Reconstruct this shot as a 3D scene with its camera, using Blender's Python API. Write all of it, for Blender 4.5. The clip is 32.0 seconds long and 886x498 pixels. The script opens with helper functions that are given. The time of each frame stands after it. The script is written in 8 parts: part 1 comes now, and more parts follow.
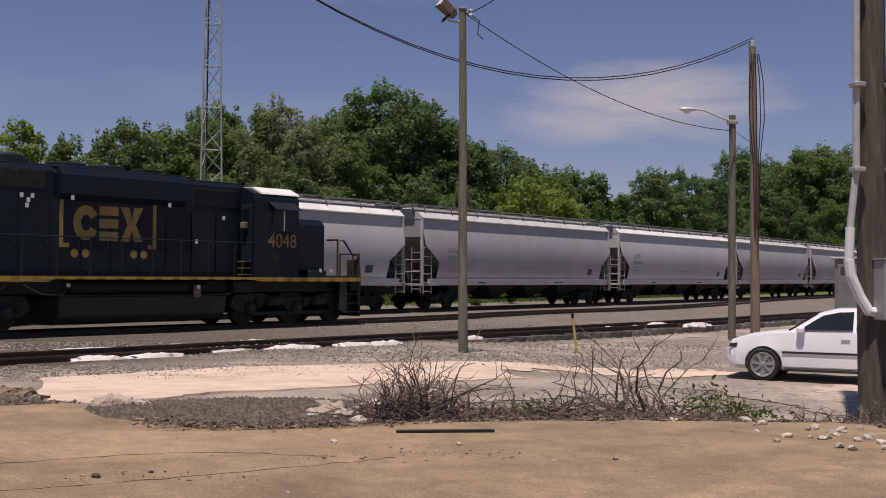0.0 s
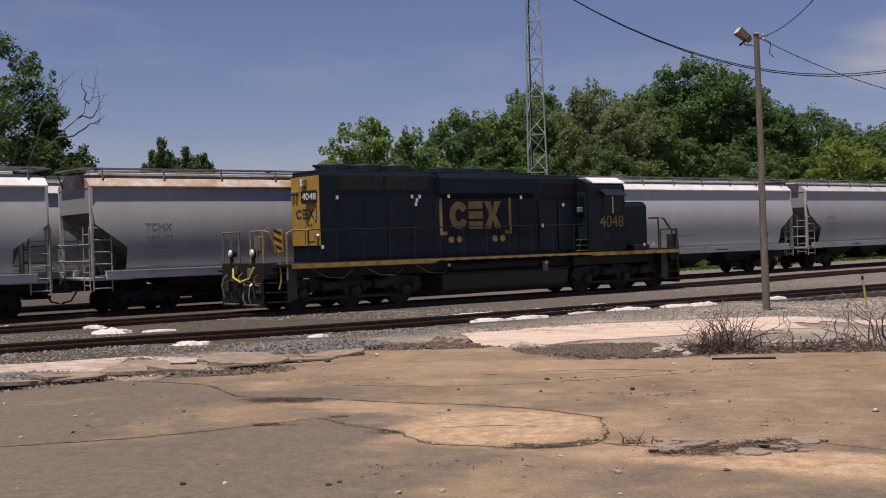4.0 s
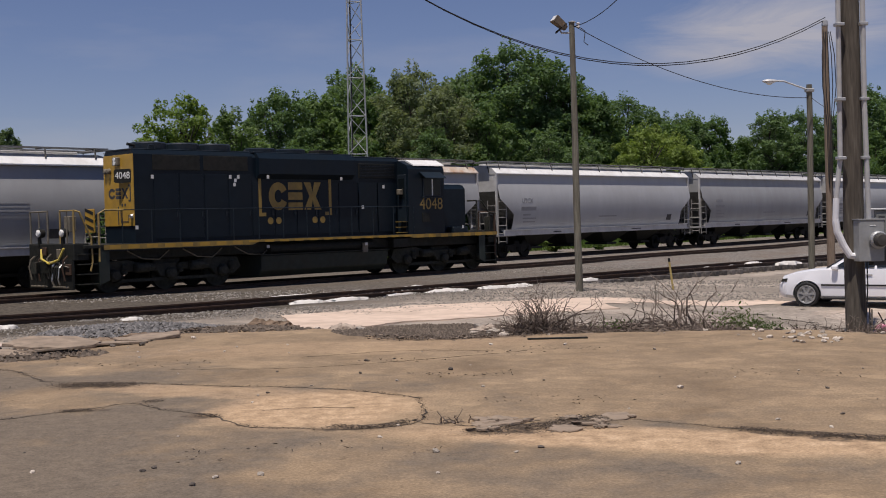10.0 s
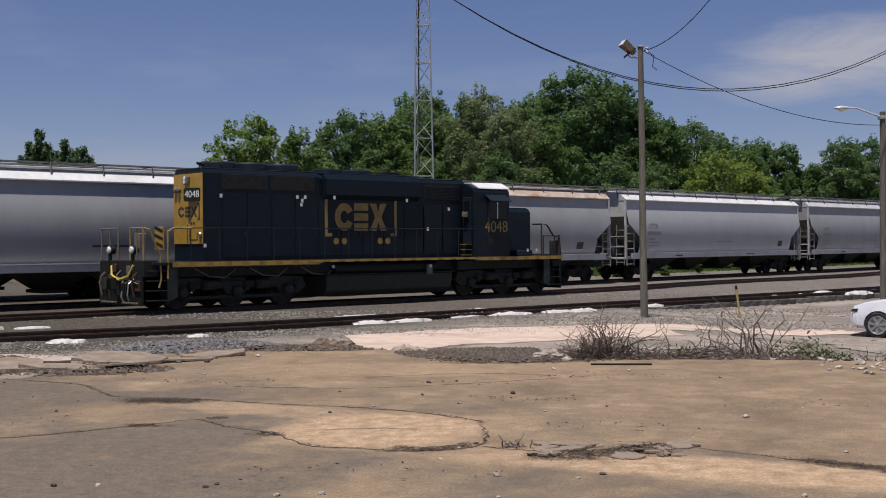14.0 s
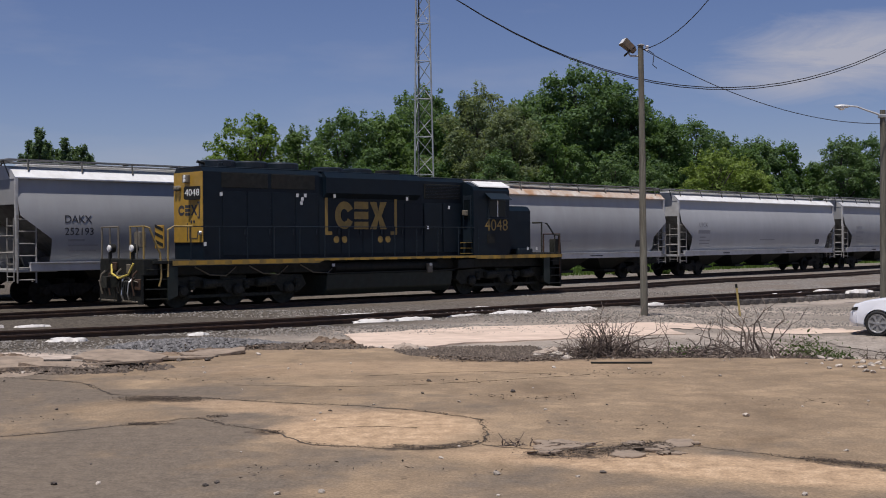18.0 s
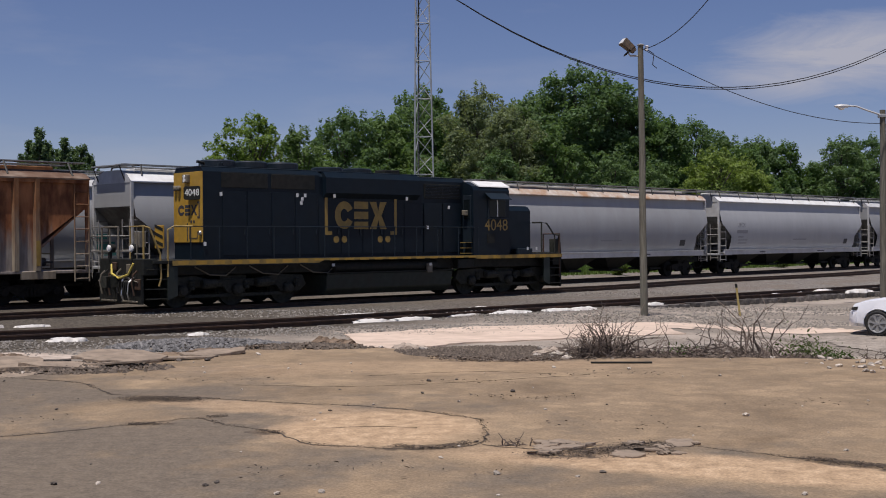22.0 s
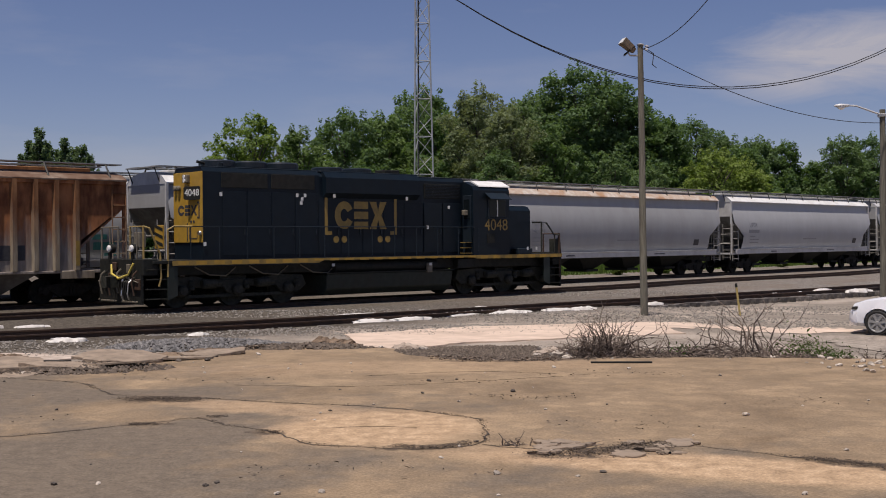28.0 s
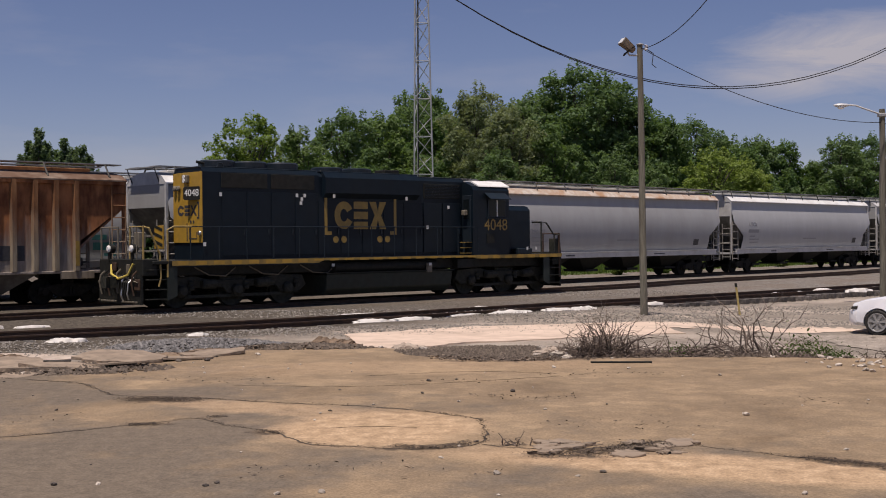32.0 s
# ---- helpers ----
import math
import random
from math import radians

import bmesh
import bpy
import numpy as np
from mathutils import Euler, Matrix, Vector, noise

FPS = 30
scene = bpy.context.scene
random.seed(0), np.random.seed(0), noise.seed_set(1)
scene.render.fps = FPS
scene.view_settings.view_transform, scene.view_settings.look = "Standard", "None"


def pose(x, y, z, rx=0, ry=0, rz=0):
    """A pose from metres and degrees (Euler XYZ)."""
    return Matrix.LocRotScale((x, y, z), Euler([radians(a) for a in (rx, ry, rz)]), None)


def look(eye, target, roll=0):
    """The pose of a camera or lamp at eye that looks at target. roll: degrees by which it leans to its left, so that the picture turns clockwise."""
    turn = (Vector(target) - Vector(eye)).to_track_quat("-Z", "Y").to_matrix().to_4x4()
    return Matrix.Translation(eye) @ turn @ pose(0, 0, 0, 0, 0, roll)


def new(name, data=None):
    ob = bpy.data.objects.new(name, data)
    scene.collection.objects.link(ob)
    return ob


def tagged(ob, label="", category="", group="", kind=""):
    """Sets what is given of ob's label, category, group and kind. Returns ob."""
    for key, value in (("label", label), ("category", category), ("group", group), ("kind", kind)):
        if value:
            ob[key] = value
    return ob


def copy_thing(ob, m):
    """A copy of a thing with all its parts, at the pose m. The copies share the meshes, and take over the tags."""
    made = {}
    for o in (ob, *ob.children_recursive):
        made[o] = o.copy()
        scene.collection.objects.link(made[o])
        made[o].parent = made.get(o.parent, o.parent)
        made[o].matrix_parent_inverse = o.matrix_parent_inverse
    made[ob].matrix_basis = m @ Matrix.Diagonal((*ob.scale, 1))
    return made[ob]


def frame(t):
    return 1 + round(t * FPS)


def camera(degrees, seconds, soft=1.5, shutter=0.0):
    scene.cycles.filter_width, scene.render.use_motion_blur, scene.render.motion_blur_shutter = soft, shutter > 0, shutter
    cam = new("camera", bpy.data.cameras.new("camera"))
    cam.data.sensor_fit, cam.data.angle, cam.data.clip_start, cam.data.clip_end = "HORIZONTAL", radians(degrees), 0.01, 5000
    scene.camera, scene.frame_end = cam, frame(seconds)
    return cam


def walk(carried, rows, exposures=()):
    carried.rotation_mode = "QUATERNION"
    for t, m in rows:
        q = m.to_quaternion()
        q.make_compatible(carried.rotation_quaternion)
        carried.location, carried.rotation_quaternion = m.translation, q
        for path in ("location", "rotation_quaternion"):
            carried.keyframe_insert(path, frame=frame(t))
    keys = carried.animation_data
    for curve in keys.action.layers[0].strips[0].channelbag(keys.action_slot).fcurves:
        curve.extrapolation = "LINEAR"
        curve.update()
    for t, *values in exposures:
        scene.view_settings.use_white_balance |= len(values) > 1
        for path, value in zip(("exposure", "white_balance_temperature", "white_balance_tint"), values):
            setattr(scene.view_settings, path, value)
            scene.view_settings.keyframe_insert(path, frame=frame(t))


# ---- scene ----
cam = camera(40.94, 32.0, soft=1.0, shutter=0.0)
PATH = [
    (0, pose(0.908, 7.632, 1.587, 91.280, -0.444, -9.446)),
    (0.5, pose(0.830, 6.257, 1.686, 90.801, 0.814, -3.284)),
    (1, pose(0.528, 3.753, 1.859, 90.386, 0.856, -1.219)),
    (1.5, pose(0.135, 0.942, 1.997, 90.088, 0.800, -0.879)),
    (2, pose(0.000, 0.000, 2.030, 89.898, 0.679, -1.990)),
    (2.5, pose(0.000, 0.000, 2.030, 89.014, 1.135, -1.691)),
    (3, pose(0.000, 0.000, 2.030, 88.926, 1.486, 1.782)),
    (3.5, pose(0.000, 0.000, 2.030, 89.679, 1.757, 5.750)),
    (5.5, pose(0.000, 0.000, 2.030, 89.644, 1.550, 4.448)),
    (6, pose(0.000, 0.000, 2.030, 89.949, 0.620, 5.647)),
    (6.5, pose(0.000, 0.000, 2.030, 90.396, 0.602, 6.383)),
    (7, pose(0.000, 0.000, 2.030, 90.979, 0.669, 5.476)),
    (7.5, pose(0.000, 0.000, 2.030, 91.061, 0.763, 2.907)),
    (8, pose(0.000, 0.000, 2.030, 90.651, 0.629, 0.838)),
    (8.5, pose(0.000, 0.000, 2.030, 90.213, 0.516, -2.160)),
    (9, pose(0.000, 0.000, 2.030, 89.763, 0.196, -8.348)),
    (9.5, pose(0.000, 0.000, 2.030, 88.703, 1.092, -5.926)),
    (10, pose(0.000, 0.000, 2.030, 88.565, 1.347, -3.126)),
    (10.5, pose(0.000, 0.000, 2.030, 88.511, 1.522, 0.292)),
    (11, pose(0.000, 0.000, 2.030, 89.031, 1.045, 0.913)),
    (11.5, pose(0.000, 0.000, 2.030, 89.228, 0.918, 0.519)),
    (12, pose(0.000, 0.000, 2.030, 89.611, 0.538, 0.212)),
    (12.5, pose(0.000, 0.000, 2.030, 89.788, 0.441, 0.055)),
    (13, pose(0.000, 0.000, 2.030, 89.750, 0.400, 0.000)),
    (13.5, pose(0.000, 0.000, 2.030, 89.747, 0.401, -0.003)),
    (14, pose(0.000, 0.000, 2.030, 89.706, 0.399, -0.003)),
    (14.5, pose(0.000, 0.000, 2.030, 89.667, 0.388, -0.038)),
    (16.5, pose(0.000, 0.000, 2.030, 89.631, 0.394, 0.003)),
    (19, pose(0.000, 0.000, 2.030, 89.631, 0.394, 0.003)),
    (21, pose(0.000, 0.000, 2.030, 89.627, 0.404, 0.000)),
    (23, pose(0.000, 0.000, 2.030, 89.624, 0.415, -0.005)),
    (25.5, pose(0.000, 0.000, 2.030, 89.620, 0.437, -0.005)),
    (27.5, pose(0.000, 0.000, 2.030, 89.620, 0.437, -0.005)),
    (28.5, pose(0.000, 0.000, 2.030, 89.622, 0.486, -0.009)),
    (30, pose(0.000, 0.000, 2.030, 89.622, 0.485, -0.021)),
    (32, pose(0.000, 0.000, 2.030, 89.620, 0.509, -0.018)),
]
walk(cam, PATH, exposures=[(0.0, 0.06, 7000, 20.0), (3.0, 0.11, 7050, 20.0), (6.0, 0.15, 6600, 17.0), (7.0, 0.23, 6620, 16.0), (8.0, 0.23, 6550, 14.0), (9.0, 0.07, 6750, 15.0), (10.0, 0.03, 6700, 15.0), (11.0, 0.13, 6600, 15.0), (12.0, 0.14, 6500, 14.0), (13.0, 0.07, 6450, 14.0), (19.0, 0.06, 6350, 14.0), (24.0, 0.07, 6550, 15.0), (28.0, 0.08, 6800, 16.0), (32.0, 0.09, 7000, 18.0)])

# ---- sky and sun ----
SUN_EL, SUN_AZ = 73.0, 206.0            # degrees; azimuth clockwise from +y
world = bpy.data.worlds.new("sky")
scene.world = world
world.use_nodes = True
wn, wl = world.node_tree.nodes, world.node_tree.links
wn.clear()
w_out, w_bg = wn.new("ShaderNodeOutputWorld"), wn.new("ShaderNodeBackground")
w_sky, w_geo = wn.new("ShaderNodeTexSky"), wn.new("ShaderNodeTexCoord")
w_sky.sky_type, w_sky.sun_disc = "NISHITA", False
w_sky.sun_elevation, w_sky.sun_rotation = radians(SUN_EL), radians(SUN_AZ)
w_sky.air_density, w_sky.dust_density, w_sky.ozone_density, w_sky.altitude = 0.95, 0.05, 4.0, 100
w_map, w_noise, w_ramp = wn.new("ShaderNodeMapping"), wn.new("ShaderNodeTexNoise"), wn.new("ShaderNodeValToRGB")
w_map.inputs["Scale"].default_value = (1.6, 1.6, 7.0)
w_map.inputs["Location"].default_value = (0.35, 0.2, 0.1)
w_noise.inputs["Scale"].default_value, w_noise.inputs["Detail"].default_value = 2.2, 8.0
w_noise.inputs["Roughness"].default_value = 0.55
w_ramp.color_ramp.elements[0].position, w_ramp.color_ramp.elements[1].position = 0.50, 0.82
w_mix = wn.new("ShaderNodeMix")
w_mix.data_type = "RGBA"
w_mix.inputs["B"].default_value = (7.0, 7.2, 8.2, 1)
wl.new(w_geo.outputs["Generated"], w_map.inputs["Vector"])
wl.new(w_map.outputs["Vector"], w_noise.inputs["Vector"])
wl.new(w_noise.outputs["Fac"], w_ramp.inputs["Fac"])
w_scale = wn.new("ShaderNodeMath")
w_scale.operation = "MULTIPLY"
w_scale.inputs[1].default_value = 0.38
wl.new(w_ramp.outputs["Color"], w_scale.inputs[0])
# one broad soft cloud beside the high wisps
w_sub, w_div, w_len = wn.new("ShaderNodeVectorMath"), wn.new("ShaderNodeVectorMath"), wn.new("ShaderNodeVectorMath")
w_sub.operation, w_div.operation, w_len.operation = "SUBTRACT", "MULTIPLY", "LENGTH"
w_sub.inputs[1].default_value = (0.325, 0.935, 0.142)
w_div.inputs[1].default_value = (6.0, 6.0, 20.0)
wl.new(w_geo.outputs["Generated"], w_sub.inputs[0])
wl.new(w_sub.outputs[0], w_div.inputs[0])
wl.new(w_div.outputs[0], w_len.inputs[0])
w_fall, w_n2, w_prod, w_r3, w_max = wn.new("ShaderNodeMapRange"), wn.new("ShaderNodeTexNoise"), wn.new("ShaderNodeMath"), wn.new("ShaderNodeMapRange"), wn.new("ShaderNodeMath")
w_fall.inputs["From Min"].default_value, w_fall.inputs["From Max"].default_value = 1.15, 0.0
w_n2.inputs["Scale"].default_value, w_n2.inputs["Detail"].default_value, w_n2.inputs["Roughness"].default_value, w_n2.inputs["Distortion"].default_value = 4.4, 11.0, 0.64, 0.9
wl.new(w_map.outputs["Vector"], w_n2.inputs["Vector"])
w_prod.operation, w_max.operation = "MULTIPLY", "MAXIMUM"
wl.new(w_len.outputs["Value"], w_fall.inputs["Value"])
wl.new(w_fall.outputs["Result"], w_prod.inputs[0])
wl.new(w_n2.outputs["Fac"], w_prod.inputs[1])
w_r3.inputs["From Min"].default_value, w_r3.inputs["From Max"].default_value, w_r3.inputs["To Max"].default_value = 0.15, 0.44, 0.95
wl.new(w_prod.outputs[0], w_r3.inputs["Value"])
wl.new(w_scale.outputs[0], w_max.inputs[0])
wl.new(w_r3.outputs["Result"], w_max.inputs[1])
wl.new(w_max.outputs[0], w_mix.inputs["Factor"])
w_gain = wn.new("ShaderNodeMix")
w_gain.data_type, w_gain.blend_type = "RGBA", "MULTIPLY"
w_gain.inputs["Factor"].default_value = 1.0
w_gain.inputs["B"].default_value = (1.03, 0.96, 1.14, 1)
wl.new(w_sky.outputs["Color"], w_gain.inputs["A"])
wl.new(w_gain.outputs["Result"], w_mix.inputs["A"])
wl.new(w_mix.outputs["Result"], w_bg.inputs["Color"])
w_bg.inputs["Strength"].default_value = 0.055
wl.new(w_bg.outputs["Background"], w_out.inputs["Surface"])

sun_data = bpy.data.lights.new("sun", "SUN")
sun_data.energy, sun_data.angle, sun_data.color = 4.1, radians(0.55), (1.0, 0.95, 0.87)
sun = new("sun", sun_data)
_el, _az = radians(SUN_EL), radians(SUN_AZ)
sun.matrix_world = look((0, 0, 60), (-math.cos(_el) * math.sin(_az), -math.cos(_el) * math.cos(_az), 60 - math.sin(_el)))

# ---- materials ----
def mat(name, c1, c2, scale=6.0, rough=0.7, metal=0.0, bump=0.15, stain=None, stain_scale=0.8, stain_at=0.55, stain_amt=0.7,
        obj_var=0.0, stretch=(1, 1, 1), glow=None, spec=0.5, island=0.0, bump_scale=None):
    """Two colours mixed by fine noise, with stains of a third at a larger scale."""
    m = bpy.data.materials.new(name)
    m.use_nodes = True
    nt = m.node_tree
    n, l = nt.nodes, nt.links
    b = n["Principled BSDF"]
    b.inputs["Roughness"].default_value, b.inputs["Metallic"].default_value = rough, metal
    b.inputs["Specular IOR Level"].default_value = spec
    tc, mp = n.new("ShaderNodeTexCoord"), n.new("ShaderNodeMapping")
    mp.inputs["Scale"].default_value = stretch
    l.new(tc.outputs["Object"], mp.inputs["Vector"])
    fine = n.new("ShaderNodeTexNoise")
    fine.inputs["Scale"].default_value, fine.inputs["Detail"].default_value = scale, 6.0
    l.new(mp.outputs["Vector"], fine.inputs["Vector"])
    ramp = n.new("ShaderNodeValToRGB")
    ramp.color_ramp.elements[0].position, ramp.color_ramp.elements[1].position = 0.32, 0.68
    ramp.color_ramp.elements[0].color, ramp.color_ramp.elements[1].color = (*c1, 1), (*c2, 1)
    l.new(fine.outputs["Fac"], ramp.inputs["Fac"])
    col = ramp.outputs["Color"]
    if stain:
        big = n.new("ShaderNodeTexNoise")
        big.inputs["Scale"].default_value, big.inputs["Detail"].default_value = stain_scale, 9.0
        big.inputs["Roughness"].default_value = 0.62
        l.new(mp.outputs["Vector"], big.inputs["Vector"])
        r2 = n.new("ShaderNodeValToRGB")
        r2.color_ramp.elements[0].position, r2.color_ramp.elements[1].position = stain_at - 0.09, stain_at + 0.13
        r2.color_ramp.elements[1].color = (stain_amt, stain_amt, stain_amt, 1)
        l.new(big.outputs["Fac"], r2.inputs["Fac"])
        mx = n.new("ShaderNodeMix")
        mx.data_type = "RGBA"
        mx.inputs["B"].default_value = (*stain, 1)
        l.new(r2.outputs["Color"], mx.inputs["Factor"])
        l.new(col, mx.inputs["A"])
        col = mx.outputs["Result"]
    if obj_var or island:
        hsv = n.new("ShaderNodeHueSaturation")
        mr = n.new("ShaderNodeMapRange")
        src = n.new("ShaderNodeObjectInfo").outputs["Random"] if obj_var else n.new("ShaderNodeNewGeometry").outputs["Random Per Island"]
        v = obj_var or island
        mr.inputs["To Min"].default_value, mr.inputs["To Max"].default_value = 1 - v, 1 + v
        l.new(src, mr.inputs["Value"])
        l.new(mr.outputs["Result"], hsv.inputs["Value"])
        l.new(col, hsv.inputs["Color"])
        col = hsv.outputs["Color"]
    l.new(col, b.inputs["Base Color"])
    if bump:
        bp = n.new("ShaderNodeBump")
        bp.inputs["Strength"].default_value, bp.inputs["Distance"].default_value = bump, 0.03
        src = fine
        if bump_scale:
            src = n.new("ShaderNodeTexNoise")
            src.inputs["Scale"].default_value, src.inputs["Detail"].default_value = bump_scale, 4.0
            l.new(tc.outputs["Object"], src.inputs["Vector"])
        l.new(src.outputs["Fac"], bp.inputs["Height"])
        l.new(bp.outputs["Normal"], b.inputs["Normal"])
    if glow:
        b.inputs["Emission Color"].default_value, b.inputs["Emission Strength"].default_value = (*glow[:3], 1), glow[3]
    return m


def leaf_mat(name, c1, c2, var=0.28):
    m = mat(name, c1, c2, scale=0.7, rough=0.6, bump=0, island=var, spec=0.25)
    n, l = m.node_tree.nodes, m.node_tree.links
    b, out = n["Principled BSDF"], n["Material Output"]
    # each tree a little different in hue and depth
    h2, mh, mv = n.new("ShaderNodeHueSaturation"), n.new("ShaderNodeMapRange"), n.new("ShaderNodeMapRange")
    rnd_src = n.new("ShaderNodeObjectInfo").outputs["Random"]
    mh.inputs["To Min"].default_value, mh.inputs["To Max"].default_value = 0.475, 0.515
    mv.inputs["To Min"].default_value, mv.inputs["To Max"].default_value = 1.25, 0.8
    l.new(rnd_src, mh.inputs["Value"])
    l.new(rnd_src, mv.inputs["Value"])
    l.new(mh.outputs["Result"], h2.inputs["Hue"])
    l.new(mv.outputs["Result"], h2.inputs["Value"])
    l.new(b.inputs["Base Color"].links[0].from_socket, h2.inputs["Color"])
    l.new(h2.outputs["Color"], b.inputs["Base Color"])
    tr, mx = n.new("ShaderNodeBsdfTranslucent"), n.new("ShaderNodeMixShader")
    tr.inputs["Color"].default_value = (c2[0] * 1.5, c2[1] * 1.5, c2[2] * 0.8, 1)
    mx.inputs["Fac"].default_value = 0.38
    l.new(b.outputs["BSDF"], mx.inputs[1])
    l.new(tr.outputs["BSDF"], mx.inputs[2])
    l.new(mx.outputs["Shader"], out.inputs["Surface"])
    return m


def glass_mat(name, tint, rough=0.03):
    m = bpy.data.materials.new(name)
    m.use_nodes = True
    b = m.node_tree.nodes["Principled BSDF"]
    b.inputs["Base Color"].default_value = (*tint, 1)
    b.inputs["Roughness"].default_value = rough
    b.inputs["Transmission Weight"].default_value = 0.85
    b.inputs["IOR"].default_value = 1.45
    return m


M = {}
M["navy"] = mat("navy_paint", (0.0038, 0.0092, 0.0158), (0.0062, 0.0132, 0.0212), 3, 0.42, bump=0.04, stain=(0.0095, 0.0135, 0.0158), stain_scale=0.7, stain_amt=0.6, spec=0.22)
M["navy_top"] = mat("navy_roof_paint", (0.008, 0.015, 0.022), (0.013, 0.022, 0.031), 4, 0.45, bump=0.05, stain=(0.022, 0.026, 0.032), stain_scale=0.9, spec=0.3)
M["gold"] = mat("gold_paint", (0.40, 0.235, 0.028), (0.50, 0.29, 0.038), 5, 0.45, bump=0.04, stain=(0.30, 0.19, 0.05), stain_scale=1.4, stain_amt=0.6)
M["gold_dull"] = mat("faded_gold_lettering", (0.26, 0.17, 0.035), (0.34, 0.22, 0.05), 6, 0.5, bump=0.03, stain=(0.16, 0.11, 0.04), stain_scale=2)
M["white"] = mat("white_paint", (0.72, 0.72, 0.70), (0.8, 0.8, 0.78), 5, 0.5, bump=0.04, stain=(0.5, 0.48, 0.43), stain_scale=1.2, stain_amt=0.5)
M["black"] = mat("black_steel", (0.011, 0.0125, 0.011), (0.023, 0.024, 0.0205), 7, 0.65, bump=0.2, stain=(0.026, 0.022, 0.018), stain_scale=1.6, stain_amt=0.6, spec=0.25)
M["grime"] = mat("oily_truck_steel", (0.017, 0.019, 0.0155), (0.042, 0.043, 0.035), 9, 0.75, bump=0.3, stain=(0.07, 0.062, 0.046), stain_scale=2.2, stain_amt=0.5, spec=0.25)
M["truck_black"] = mat("near_black_truck_steel", (0.008, 0.0085, 0.008), (0.02, 0.0195, 0.0175), 9, 0.8, bump=0.3, stain=(0.035, 0.03, 0.024), stain_scale=2.2, stain_amt=0.5, spec=0.2)
M["tank"] = mat("dark_green_tank_paint", (0.018, 0.026, 0.023), (0.029, 0.038, 0.034), 5, 0.5, bump=0.06, stain=(0.03, 0.028, 0.022), stain_scale=1.2, stain_amt=0.6, spec=0.3)
M["rail_grey"] = mat("weathered_handrail_paint", (0.12, 0.105, 0.08), (0.20, 0.175, 0.13), 8, 0.6, bump=0.05)
M["rail_gold"] = mat("worn_gold_handrail_paint", (0.26, 0.18, 0.055), (0.38, 0.27, 0.09), 8, 0.55, bump=0.05, stain=(0.12, 0.095, 0.06), stain_scale=3)
M["chrome"] = mat("worn_bright_metal", (0.5, 0.5, 0.5), (0.65, 0.65, 0.63), 9, 0.3, 0.9, bump=0.05)
M["lens"] = mat("lamp_lens", (0.75, 0.75, 0.72), (0.85, 0.85, 0.82), 9, 0.15, bump=0)
M["hose_yellow"] = mat("yellow_hose", (0.55, 0.42, 0.06), (0.6, 0.48, 0.12), 9, 0.6, bump=0.05)
M["glass"] = glass_mat("dark_glass", (0.05, 0.06, 0.06))
M["glass_car"] = mat("tinted_car_glass", (0.012, 0.015, 0.017), (0.018, 0.022, 0.024), 3, 0.06, bump=0, spec=0.8)
M["cab_glass"] = mat("dark_cab_glass", (0.006, 0.009, 0.011), (0.01, 0.014, 0.016), 3, 0.12, bump=0, spec=0.22)
M["hop_grey"] = mat("grey_hopper_paint", (0.39, 0.397, 0.402), (0.42, 0.427, 0.432), 3, 0.5, bump=0.03, stain=(0.35, 0.35, 0.348), stain_scale=0.5, stain_amt=0.6, stretch=(1, 1, 0.35))
M["hop_grey_dirty"] = mat("dusty_grey_hopper_paint", (0.315, 0.32, 0.323), (0.34, 0.345, 0.348), 3, 0.55, bump=0.03, stain=(0.28, 0.278, 0.272), stain_scale=0.6, stain_amt=0.7, stretch=(1, 1, 0.35))
M["hop_grey_old"] = mat("weathered_grey_hopper_paint", (0.325, 0.33, 0.332), (0.35, 0.355, 0.356), 3, 0.5, bump=0.03, stain=(0.28, 0.277, 0.27), stain_scale=0.5, stain_amt=0.6, stretch=(1, 1, 0.35))
M["hop_light"] = mat("light_grey_paint", (0.5, 0.5, 0.5), (0.58, 0.58, 0.57), 4, 0.5, bump=0.03, stain=(0.38, 0.37, 0.35), stain_scale=0.9)
M["hop_roof_rust"] = mat("rusted_roof_paint", (0.44, 0.36, 0.29), (0.58, 0.53, 0.47), 5, 0.7, bump=0.08, stain=(0.36, 0.19, 0.09), stain_scale=0.9, stain_at=0.52, stain_amt=0.9)
M["brown_roof"] = mat("rusted_brown_roof", (0.10, 0.05, 0.028), (0.17, 0.105, 0.07), 4, 0.8, bump=0.08, stain=(0.30, 0.25, 0.2), stain_scale=1.0, stretch=(0.6, 1, 1))
# shade under the end slopes put into the base colour, plus random stains
M["hop_under"] = mat("shade_darkened_underside_paint", (0.10, 0.098, 0.094), (0.17, 0.165, 0.158), 4, 0.75, bump=0.08, stain=(0.06, 0.052, 0.044), stain_scale=1.1, stain_amt=0.8)
M["hop_dark"] = mat("shadowed_steel", (0.022, 0.022, 0.021), (0.045, 0.043, 0.040), 4, 0.65, bump=0.08, stain=(0.08, 0.07, 0.06))


